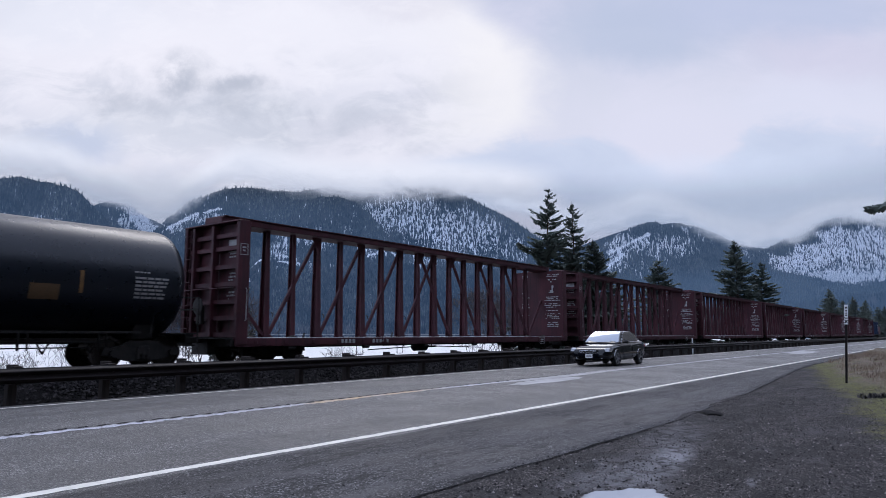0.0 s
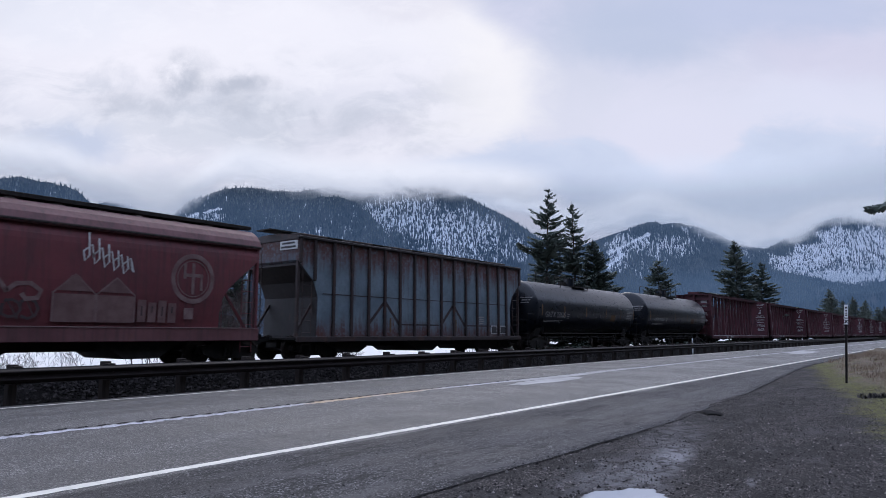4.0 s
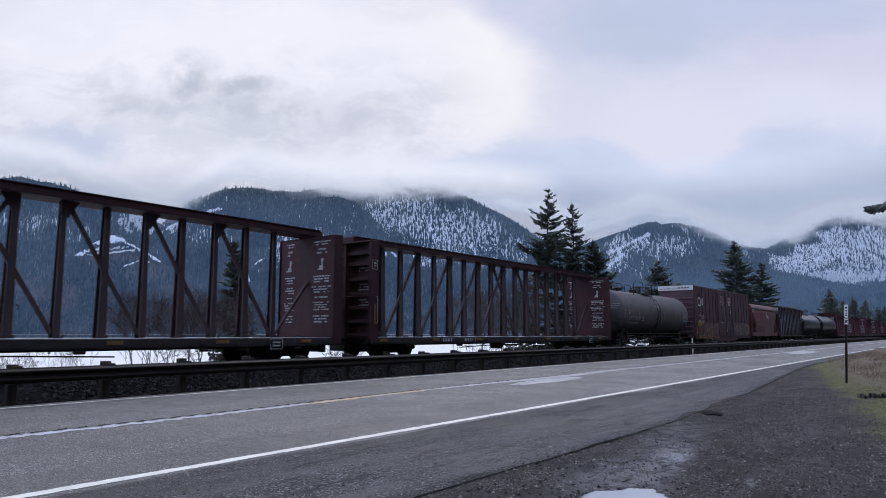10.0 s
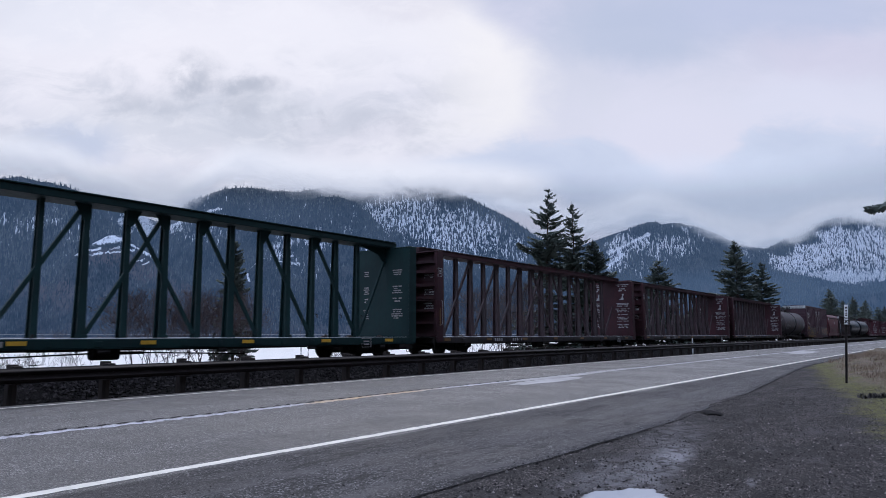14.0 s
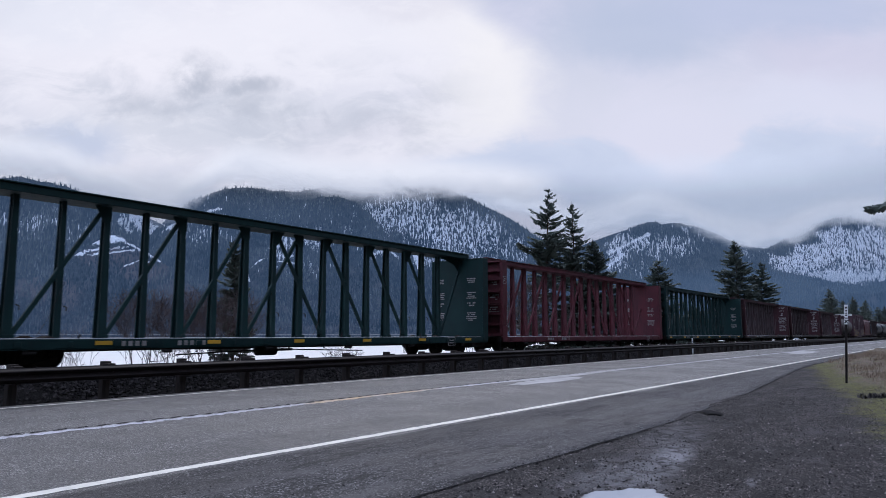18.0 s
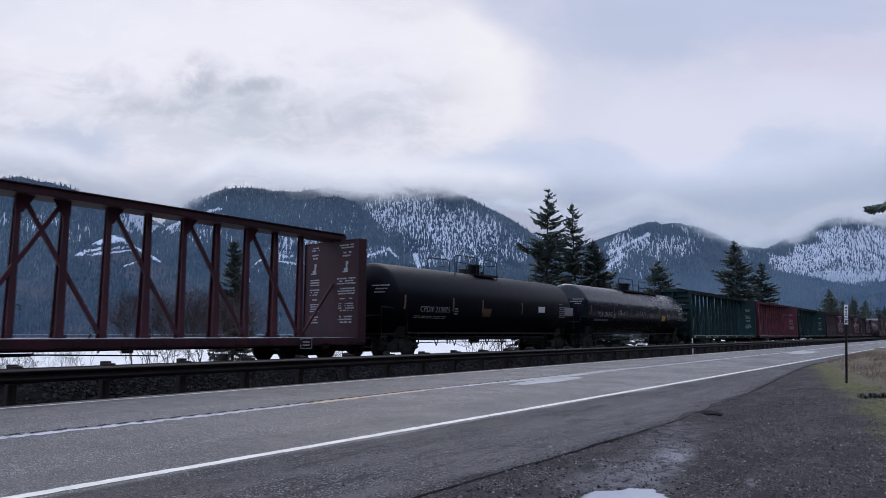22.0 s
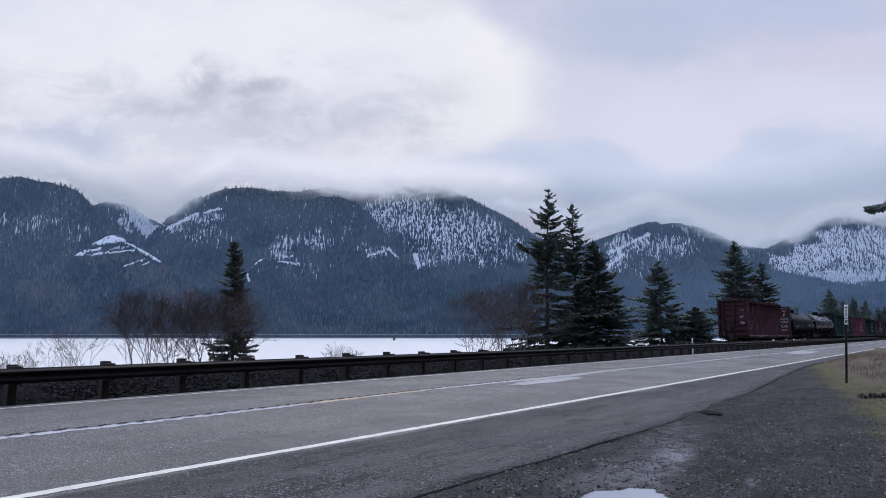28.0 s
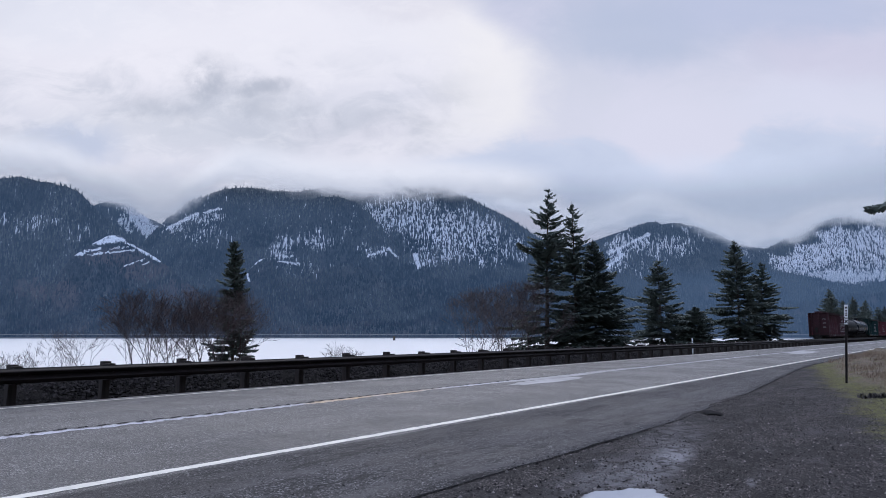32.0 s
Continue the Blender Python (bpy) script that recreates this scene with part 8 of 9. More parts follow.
def blue_car(s0, L=18.4):
    """A covered car far ahead in the train, blue with a pale band and a red end bay."""
    c = thing("freight_car", "blue covered freight car with a pale band and a red bay", "freight car", "freight cars of the train")
    running_gear(c, L, 2.4)
    underframe(c, L, 0.62, 0.34, 0.6)
    x0, x1, W = 0.7, L - 0.7, 1.5
    body = part("body", Shape().box((x0 + 11.5) / 2, 0, 2.65, 11.5 - x0, 2 * W, 3.3, 0.04), BLUE_PAINT, c)
    part("red_bay", Shape().box((11.6 + x1) / 2, 0, 2.05, x1 - 11.6, 2 * W - 0.1, 2.1, 0.04), RED_LIGHT, c, "red side panel")
    part("roof", Shape().prism_x([(-W, 4.3), (W, 4.3), (0, 4.42)], x0, 11.5), BLUE_PAINT, c)
    part("deck", Shape().box(L / 2, 0, 0.92, x1 - x0, 2 * W, 0.12, 0.02), DARK_STEEL, c)
    for i in range(10):
        part("side_rib", Shape().box(x0 + 0.3 + i * 1.12, -W - 0.03, 2.65, 0.12, 0.06, 3.2, 0.01), BLUE_PAINT, body)
    for z in (2.1, 2.7, 3.4):
        part("painted_band", Shape().box(10.2, -W - 0.07, z, 2.0, 0.01, 0.28), WHITE_PAINT, body, "plain pale painted bar")
    c.matrix_basis = pose(s0, TRACK_Y, RAIL_Z)
    return c


# positions of the rear coupler point of each car at the start of the clip
TRAIN = []
RED_LABEL = "oxide-red centerbeam flatcar, empty, with an open truss"
GREEN_LABEL = "dark green centerbeam flatcar, empty, with yellow strips"
first = centerbeam(RED_LABEL, RED_CB, RED_CB, 12.5, text=DULL_WHITE, seed=3, brace=2.6, loud=True)
TRAIN.append((first, 12.5))
for q in range(7):
    s = 12.5 + 24.55 * (q + 1)
    o = copy_thing(first, pose(s, TRACK_Y, RAIL_Z))
    TRAIN.append((o, s))
TRAIN.append((blue_car(209.0), 209.0))
TRAIN.append((tank_car("black tank car with a railed top walkway", TANK_BLACK, -4.15, 16.6, mark="CPDX ", number="202061", seed=2, mark_at=0.172, R=1.67, zc=2.49, hatch=0.545, text=DULL_WHITE, strips=(1.72, 7.25, 10.15, 12.5), placard=11.25), -4.15))
TRAIN.append((tank_car("black tank car with yellow reflective strips", TANK_BLACK, -20.4, 16.25, text=DULL_WHITE, mark="GATX ", number="33605", seed=3, mark_at=0.155, strips=(1.75, 4.4, 7.3, 10.2, 12.6, 14.85), placard=11.0), -20.4))
TRAIN.append((ribbed_hopper(-36.65), -36.65))
TRAIN.append((smooth_hopper(-50.65), -50.65))
TRAIN.append((boxcar(-70.92), -70.92))
TRAIN.append((tank_car("dusty grey-brown tank car", TANK_GREY, -87.25, 16.2, mark="CPDX ", number="299030", climb=True, hatch=0.475, mark_at=0.145, seed=5, text=FADED_WHITE, strips=(1.4, 3.93, 6.42, 9.1, 11.83, 14.75), placard=10.3, R=1.62, zc=2.52), -87.25))
brown = centerbeam("brown centerbeam flatcar, empty, with lettered bulkheads", BROWN_CB, POST_BROWN, -111.95, text=DULL_WHITE, stripes=True, sill=SILL_DARK, seed=5)
TRAIN.append((brown, -111.95))
for s in (-136.4, -160.92):
    TRAIN.append((copy_thing(brown, pose(s, TRACK_Y, RAIL_Z)), s))
green = centerbeam(GREEN_LABEL, GREEN_CB, GREEN_CB, -185.25, text=FADED_WHITE, stripes=2, seed=7, brace_end=3.3)
TRAIN.append((green, -185.25))
TRAIN.append((centerbeam("bright oxide-red centerbeam flatcar, empty", RED_LIGHT, RED_LIGHT, -209.25, text=FADED_WHITE, seed=9), -209.25))
TRAIN.append((copy_thing(green, pose(-233.45, TRACK_Y, RAIL_Z)), -233.45))
TRAIN.append((tank_car("long black gas tank car with a railed walkway and white scrawl", TANK_GLOSS, -254.05, 20.6, mark="TILX ", text=DULL_WHITE, number="306385", scrawl=True, R=1.6, zc=2.62, platform=5.4, seed=8, gas=True, mark_at=0.139, hatch=0.513, strips=(1.58, 5.13, 8.01, 10.84, 13.65, 16.41, 19.15), placard=14.25), -254.05))
TRAIN.append((tank_car("plain black tank car with white stencils", TANK_DEEP, -272.05, 18.0, mark="CPDX ", text=DULL_WHITE, number="213075", panel=True, seed=9, strips=(1.7, 5.1, 7.5, 11.2), placard=7.55, mark_at=0.166), -272.05))
last = centerbeam("dark oxide-red centerbeam flatcar at the train's end", BROWN_CB, RED_CB, -296.31, text=DULL_WHITE, seed=13)
TRAIN.append((last, -296.31))
part("end_marker", Shape().box(0.62, 1.0, 1.05, 0.1, 0.14, 0.5, 0.02), RED_LIGHT, last, "small red rear marker")


def train_way(t):
    """How far the train has rolled by t seconds."""
    return 12.9 * t + 0.0167 * t * t


# ---------------------------------------------------------------- the passing car
CAR_BLACK, _k = material("black_car_paint")
_k.surface(_k.mix(_k.noise(_k.coords("Object"), 3, 4), (0.0022, 0.0026, 0.0045), (0.004, 0.0046, 0.007)), 0.06, 0.0, None, 0.42)
GLASS, _k = material("tinted_glass")
_k.surface((0.004, 0.0045, 0.0055), 0.05, 0.0, None, 0.07)
WINDSHIELD, _k = material("windscreen_glass")
_k.surface((0.36, 0.39, 0.44), 0.06, 0.5, None, 0.5)
CHROME, _k = material("chrome")
_k.surface((0.7, 0.7, 0.72), 0.15, 1.0)
ALLOY = plain("alloy_rim", (0.24, 0.24, 0.26), (0.32, 0.32, 0.34), 8, 0.35, 0.6)
TYRE = plain("tyre_rubber", (0.012, 0.012, 0.012), (0.025, 0.025, 0.025), 9, 0.8)
LAMP_GLASS = plain("headlamp_lens", (0.26, 0.27, 0.30), (0.48, 0.50, 0.54), 9, 0.1, spec=0.9)
TAIL_RED = plain("tail_lamp_red", (0.25, 0.02, 0.02), (0.2, 0.015, 0.015), 9, 0.2)


def sedan():
    """Local space: nose towards -x, front axle at x = 0, near side -y."""
    c = thing("sedan", "black four-door sedan with alloy wheels driving on the road", "car")
    HWID = 0.88

    def loft(sections, name, mat, smooth=True):
        """Sections: (x, half width, [z levels with width factors])."""
        vs, fs = [], []
        n = len(sections[0][1])
        for x, ring in sections:
            vs += [(x, y, z) for y, z in ring]
        for i in range(len(sections) - 1):
            for k in range(n):
                a, b = i * n + k, i * n + (k + 1) % n
                fs.append((a, b, b + n, a + n))
        fs += [tuple(range(n)), tuple(range((len(sections) - 1) * n, len(sections) * n))[::-1]]
        me = mesh_of(name, vs, fs)
        ob = part(name, me, mat, c, smooth=smooth)
        sub = ob.modifiers.new("rounding", "SUBSURF")
        sub.levels = sub.render_levels = 2
        return ob

    def ring(hw, z0, z1, z2):
        """Lower body section: sill, waist, shoulder."""
        r = [(hw * 0.90, z0), (hw, z0 + 0.12), (hw * 1.0, z1), (hw * 0.93, z2 - 0.03), (hw * 0.80, z2)]
        return [(y, z) for y, z in r] + [(-y, z) for y, z in r[::-1]]
    body = [(-0.97, ring(0.50, 0.34, 0.46, 0.52)), (-0.95, ring(0.64, 0.28, 0.50, 0.62)), (-0.88, ring(0.76, 0.24, 0.53, 0.70)), (-0.70, ring(0.84, 0.22, 0.57, 0.765)), (-0.45, ring(0.868, 0.22, 0.60, 0.815)), (-0.1, ring(0.878, 0.21, 0.63, 0.865)), (0.35, ring(0.884, 0.20, 0.65, 0.915)), (0.75, ring(0.885, 0.20, 0.66, 0.95)), (1.6, ring(0.89, 0.20, 0.68, 0.96)), (2.6, ring(0.88, 0.20, 0.70, 1.0)), (3.0, ring(0.88, 0.24, 0.72, 1.02)), (3.4, ring(0.86, 0.28, 0.74, 1.02)), (3.68, ring(0.80, 0.32, 0.70, 0.98)), (3.77, ring(0.70, 0.38, 0.64, 0.90))]
    loft(body, "body", CAR_BLACK)

    def cab(hw, hwt, z0, z1):
        r = [(hw, z0), (hw * 0.97, z0 + 0.03), (hwt, z1 - 0.05), (hwt - 0.10, z1)]
        return r + [(-y, z) for y, z in r[::-1]]
    loft([(0.35, cab(0.78, 0.74, 0.90, 0.95)), (0.70, cab(0.79, 0.68, 0.92, 1.17)), (1.06, cab(0.80, 0.61, 0.93, 1.38)), (1.35, cab(0.80, 0.60, 0.93, 1.435)), (1.85, cab(0.80, 0.60, 0.935, 1.465)), (2.3, cab(0.80, 0.60, 0.94, 1.45)), (2.62, cab(0.79, 0.595, 0.945, 1.40)), (2.98, cab(0.77, 0.62, 0.95, 1.24)), (3.40, cab(0.74, 0.66, 0.95, 1.04))], "cabin", CAR_BLACK)
    # glass set just proud of the cabin
    vs, fs = [], []
    for j in range(5):
        q = j / 4
        hw, x, z = 0.765 - 0.165 * q, 0.40 + 0.68 * q, 0.965 + 0.435 * q
        for i in range(9):
            p = i / 4 - 1
            vs.append((x - 0.02 + 0.07 * p * p, hw * p, z + 0.012 + 0.03 * math.sin(math.pi * q)))
    fs = [(j * 9 + i, j * 9 + i + 1, j * 9 + i + 10, j * 9 + i + 9) for j in range(4) for i in range(8)]
    part("windscreen", mesh_of("windscreen", vs, fs, True), WINDSHIELD, c)
    rw = [(2.72, -0.53, 1.38), (2.72, 0.53, 1.38), (3.28, 0.62, 1.03), (3.28, -0.62, 1.03)]
    part("rear_window", mesh_of("rear_window", [(x + 0.012, y, z + 0.012) for x, y, z in rw], [(0, 1, 2, 3)]), GLASS, c)
    for sy in (-1, 1):
        for nm, pts in (("front_window", [(0.80, 0.805, 0.985), (1.80, 0.805, 0.99), (1.80, 0.645, 1.40), (1.38, 0.645, 1.385), (1.08, 0.71, 1.22)]), ("rear_side_window", [(1.86, 0.805, 0.99), (2.74, 0.80, 1.005), (2.86, 0.775, 1.08), (2.66, 0.70, 1.25), (2.35, 0.645, 1.375), (1.86, 0.645, 1.402)])):
            part(nm, mesh_of(nm, [(x, sy * (y + 0.004), z) for x, y, z in pts], [tuple(range(len(pts)))]), GLASS, c)
        part("window_trim", Shape().tube([(0.68, sy * 0.812, 0.967), (2.80, sy * 0.812, 0.988), (2.90, sy * 0.785, 1.06), (2.68, sy * 0.71, 1.265), (2.36, sy * 0.652, 1.393), (1.9, sy * 0.65, 1.418), (1.36, sy * 0.652, 1.402), (1.05, sy * 0.715, 1.22), (0.72, sy * 0.80, 0.99)], 0.008, 5), CHROME, c)
        part("door_mirror", Shape().box(0.86, sy * 0.95, 1.0, 0.14, 0.2, 0.13, 0.03), CAR_BLACK, c)
        part("head_lamp", Shape().prism([(-0.88, 0.60), (-0.66, 0.585), (-0.38, 0.70), (-0.42, 0.755), (-0.66, 0.745), (-0.84, 0.70)], sy * 0.62, sy * 0.865), LAMP_GLASS, c, "clear headlamp")
        part("fog_lamp", Shape().tube([(-0.9, sy * 0.55, 0.36), (-0.945, sy * 0.55, 0.36)], 0.05, 12), LAMP_GLASS, c)
        part("tail_lamp", Shape().box(3.66, sy * 0.66, 0.79, 0.2, 0.28, 0.16, 0.03), TAIL_RED, c, "red tail lamp")
        part("side_trim", Shape().box(1.7, sy * 0.895, 0.52, 2.0, 0.02, 0.06, 0.008), CAR_BLACK, c)
        for x in (1.65, 2.55):
            part("door_handle", Shape().box(x, sy * 0.885, 0.80, 0.18, 0.03, 0.035, 0.01), CAR_BLACK, c)
        part("door_seam", Shape().box(1.82, sy * 0.884, 0.6, 0.012, 0.012, 0.6).box(0.78, sy * 0.882, 0.58, 0.012, 0.012, 0.6), GROOVE, c)
    part("grille", Shape().box(-0.935, 0, 0.585, 0.05, 0.84, 0.15, 0.02), GROOVE, c)
    for z in (0.54, 0.585, 0.63):
        part("grille_bar", Shape().box(-0.965, 0, z, 0.02, 0.80, 0.022, 0.005), CHROME, c)
    part("badge", Shape().tube([(-0.96, 0, 0.585), (-0.985, 0, 0.585)], 0.07, 16), CHROME, c, "plain round chrome badge")
    part("front_plate", Shape().box(-0.975, 0, 0.42, 0.015, 0.32, 0.16, 0.004), SIGN_WHITE, c, "pale blank plate")
    part("plate_bars", Shape().box(-0.985, 0, 0.42, 0.004, 0.24, 0.06), FADED_WHITE, c)
    part("wiper", Shape().tube([(0.42, -0.5, 0.985), (0.52, 0.1, 1.04)], 0.012, 5).tube([(0.42, 0.1, 0.985), (0.52, 0.62, 1.04)], 0.012, 5), GROOVE, c)
    part("spoiler", Shape().box(3.60, 0, 1.07, 0.22, 1.3, 0.03, 0.01).box(3.57, -0.55, 1.03, 0.08, 0.05, 0.09).box(3.57, 0.55, 1.03, 0.08, 0.05, 0.09), CAR_BLACK, c)
    for ob in c.children:
        ob.data.transform(Matrix.Scale(1.045, 4, (0, 0, 1)))
    wheels = []
    for x in (0.0, 2.75):
        for sy in (-1, 1):
            part("wheel_arch", Shape().prism([(x + 0.37 * math.cos(a), 0.31 + 0.37 * math.sin(a)) for a in np.linspace(-0.35, math.pi + 0.35, 18)], sy * 0.70, sy * 0.893), GROOVE, c)
            part("arch_lip", Shape().tube([(x + 0.385 * math.cos(a), sy * 0.895, 0.325 + 0.385 * math.sin(a)) for a in np.linspace(0.0, math.pi, 14)], 0.009, 5), CHROME, c)
            w = new("wheel")
            w.parent = c
            w.matrix_basis = pose(x, sy * 0.80, 0.33)
            n = 30
            prof = [(-0.1, 0.2), (-0.1, 0.31), (-0.07, 0.33), (0.07, 0.33), (0.1, 0.31), (0.1, 0.2)]
            vs = [(r * math.cos(6.2832 * k / n), y, r * math.sin(6.2832 * k / n)) for y, r in prof for k in range(n)]
            fs = [(i * n + k, (i + 1) * n + k, (i + 1) * n + (k + 1) % n, i * n + (k + 1) % n) for i in range(len(prof) - 1) for k in range(n)]
            part("tyre", mesh_of("tyre", vs, fs), TYRE, w, smooth=True)
            rim = Shape().tube([(0, sy * 0.05, 0), (0, sy * 0.101, 0)], 0.055, 12)
            vs = [(r * math.cos(6.2832 * k / n), sy * y, r * math.sin(6.2832 * k / n)) for y, r in ((0.09, 0.24), (0.105, 0.24), (0.105, 0.215), (0.04, 0.21)) for k in range(n)]
            rim.add(vs, [(i * n + k, (i + 1) * n + k, (i + 1) * n + (k + 1) % n, i * n + (k + 1) % n) for i in range(3) for k in range(n)])
            for q in range(5):
                a = 6.2832 * q / 5
                rim.beam((0.03 * math.cos(a), sy * 0.085, 0.03 * math.sin(a)), (0.222 * math.cos(a), sy * 0.09, 0.222 * math.sin(a)), 0.02, 0.055, 0.004)
            part("rim", rim, ALLOY, w, "five-spoke alloy rim")
            part("hub_shadow", Shape().tube([(0, sy * 0.0, 0), (0, sy * 0.03, 0)], 0.19, 20), GROOVE, w)
            wheels.append(w)
    return c, wheels


car, car_wheels = sedan()


# ---------------------------------------------------------------- trees and bushes
def conifer(label, base, height, radius, seed, droop=0.25, dense=1.0, bare=0.08, gaps=0.25, limb=None, skirt=0.30, taper=0.9):
    """A fir: tapered trunk, whorls of drooping limbs carrying many small sprays."""
    rng = random.Random(seed)
    t = thing("conifer_tree", label, "tree", "firs by the lake")
    bend = [rng.uniform(-0.02, 0.02) * height for _ in range(2)]

    def axis(z):
        f = z / height
        return Vector((bend[0] * f * f, bend[1] * f * f, z))
    part("trunk", Shape().tube([tuple(axis(height * i / 10)) for i in range(11)], height * 0.014, 8, r2=0.02), BARK, t)
    verts, faces = [], []
    limbs = Shape()
    z = height * bare
    tier = height * 0.034
    bulk = max(0.75, height / 17)
    while z < height * 0.985:
        f = z / height
        reach = radius * (1 - f) ** taper * (skirt + (1 - skirt) * min(1, f / 0.26)) + 0.10
        lush = 1.0 - gaps * rng.random() * min(1.0, (1 - f) / 0.4)
        for _ in range(rng.choice((9, 10, 11)) if f < 0.8 else 8):
            if rng.random() < gaps * 0.55:
                continue
            a = rng.uniform(0, 6.283)
            l = reach * lush * rng.uniform(0.5, 1.1) * (1.0 + gaps * (0.9 if rng.random() < 0.14 else 0.0))
            tilt = rng.uniform(-0.16, 0.12)
            out = Vector((math.cos(a), math.sin(a), 0))
            side = Vector((-out.y, out.x, 0))
            rise = 0.42 * (f - 0.30)
            p0 = axis(min(height * 0.99, z + rng.uniform(-0.35, 0.35) * tier))
            thick = small = 1.0
            if limb and not verts:
                thick, small = 4.0, 0.5
                p0, out = axis(limb[0]), Vector(limb[1])
                l = out.length
                out.normalize()
                side = Vector((-out.y, out.x, 0)).normalized()
            pts = []
            for k in range(5):
                q = k / 4
                pts.append(p0 + out * (l * q) + UP * (l * ((rise + tilt) * q - droop * q * q * (1.15 - f) + 0.16 * q ** 3)))
            if l > 0.4:
                limbs.tube([tuple(p) for p in pts], 0.0016 * height * (1 - f) + 0.012, 3, cap=False, r2=0.006)
            # flat sprays of needles along the outer part of the limb
            s = (0.10 if f > 0.6 else 0.22) * l
            step = 0.115 * bulk / dense / thick
            while s < l * 1.02:
                q = min(0.999, s / l)
                i = min(3, int(q * 4))
                p = pts[i].lerp(pts[i + 1], q * 4 - i)
                wid = (0.20 * min(1.0, 0.35 + 1.6 * (1 - f)) + 0.32 * l * (1 - 0.8 * q)) * rng.uniform(0.4, 1.25) * small
                for sg in (-1, 1):
                    d = (side * sg * rng.uniform(0.6, 1.1) + out * rng.uniform(0.35, 1.0)).normalized()
                    tip = p + d * wid - UP * (wid * rng.uniform(0.0, 0.5) - 0.03)
                    w = out * (0.075 + 0.06 * wid) * bulk * small * min(1.0, 0.45 + 1.3 * (1 - f))
                    n = len(verts)
                    lift = UP * 0.05 * bulk * rng.uniform(0.3, 1.6)
                    verts.extend((tuple(p - w), tuple(p + w + lift), tuple(tip), tuple((p + tip) / 2 - UP * rng.uniform(0.05, 0.16) * bulk)))
                    faces.extend(((n, n + 1, n + 2), (n, n + 2, n + 3)))
                # hanging and standing tufts
                n = len(verts)
                hgt = rng.uniform(0.05, 0.26) * bulk * (0.4 + 0.6 * small) * (1 if rng.random() < 0.7 else -0.6)
                half = out * 0.08 * bulk * small
                verts.extend((tuple(p - half), tuple(p + half), tuple(p - UP * hgt + side * rng.uniform(-0.12, 0.12) + out * 0.06)))
                faces.append((n, n + 1, n + 2))
                s += step * rng.uniform(0.6, 1.4)
        z += tier * rng.uniform(0.55, 1.1) * (1.0 if f < 0.75 else 0.7)
    part("branching", limbs, BARK, t)
    crown_mesh = mesh_of("crown", verts, faces)
    part("crown", crown_mesh, NEEDLES, t)
    t.matrix_basis = pose(*base)
    return t


def bare_bush(label, base, height, spread, seed, stems=9, mat=None, depth=6, fine=1.0):
    """A leafless shrub: a few upright stems that fork into a rounded crown of thin twigs."""
    rng = random.Random(seed)
    t = thing("bare_bush", label, "bush", "leafless shrubs by the lake")
    main, twig = Shape(), Shape()

    def inside(p):
        return (p.x ** 2 + p.y ** 2) / (spread * 1.05) ** 2 + (p.z - height * 0.52) ** 2 / (height * 0.50) ** 2 < rng.uniform(0.85, 1.12)

    def grow(p, d, l, r, k):
        q, pts = p, [p]
        for _ in range(2):
            d = (d + Vector((rng.uniform(-1, 1), rng.uniform(-1, 1), rng.uniform(-0.5, 0.8))) * 0.14).normalized()
            q = q + d * (l / 2)
            pts.append(q)
        if k < depth - 1 and not inside(q):
            return
        (main if k > 2 else twig).tube([tuple(v) for v in pts], r, 4 if k > 2 else 3, cap=False, r2=r * 0.68)
        if k <= 0:
            return
        for _ in range(3 if k > 3 else rng.choice((2, 3, 3))):
            nd = (d + Vector((rng.uniform(-1, 1), rng.uniform(-1, 1), rng.uniform(-0.45, 0.6))) * 0.62).normalized()
            grow(pts[rng.choice((1, 2, 2, 2))], nd, l * rng.uniform(0.58, 0.84), max(r * 0.58, 0.0062 * fine), k - 1)

    n = max(3, int(stems * 0.75))
    for i in range(n):
        a = 6.283 * (i + rng.random()) / n
        out = Vector((math.cos(a), math.sin(a), 0))
        grow(out * (rng.uniform(0.05, 0.42) * spread), (UP + out * rng.uniform(0.05, 0.55) * spread / height).normalized(), height * rng.uniform(0.28, 0.40), 0.019 * height / 4, depth)
    part("branching", main, mat or TWIGS, t)
    tagged(part("twig_mass", twig, mat or TWIGS, t), kind="stuff")
    t.matrix_basis = pose(*base)
    return t


conifer("slender dark fir standing among bare shrubs", (34.8, 48.7, -3.2), 12.6, 2.3, 21, droop=0.12, dense=1.6, gaps=0.15, bare=0.10, skirt=0.1, taper=0.6)
conifer("tall ragged fir by the lake", (61.4, 33.4, -2.6), 19.2, 7.2, 22, gaps=0.56, dense=0.85, droop=0.2)
conifer("thin-topped fir beside a taller one", (63.6, 31.2, -2.6), 18.0, 6.0, 23, gaps=0.60, dense=0.85, droop=0.2)
conifer("bushy dark fir with a full crown", (65.5, 29.9, -2.3), 13.7, 6.2, 24, gaps=0.05, dense=1.6, bare=0.02)
conifer("lone fir with open layered limbs", (84.9, 29.9, -1.6), 12.6, 6.2, 25, gaps=0.38, dense=1.0)
conifer("small rounded evergreen beside the track", (87.5, 26.5, -0.6), 5.4, 4.8, 26, gaps=0.0, dense=1.3, bare=0.0)
conifer("tall full fir beyond the bend of the shore", (107.0, 25.9, -1.0), 16.6, 7.8, 27, gaps=0.30, dense=1.1)
conifer("smaller fir beside a tall one", (113.0, 23.9, -1.0), 13.6, 6.4, 28, gaps=0.30, dense=1.1)
conifer("distant fir beside the track", (198.5, 25.4, -1.5), 13.4, 6.6, 29, gaps=0.15, dense=0.6)
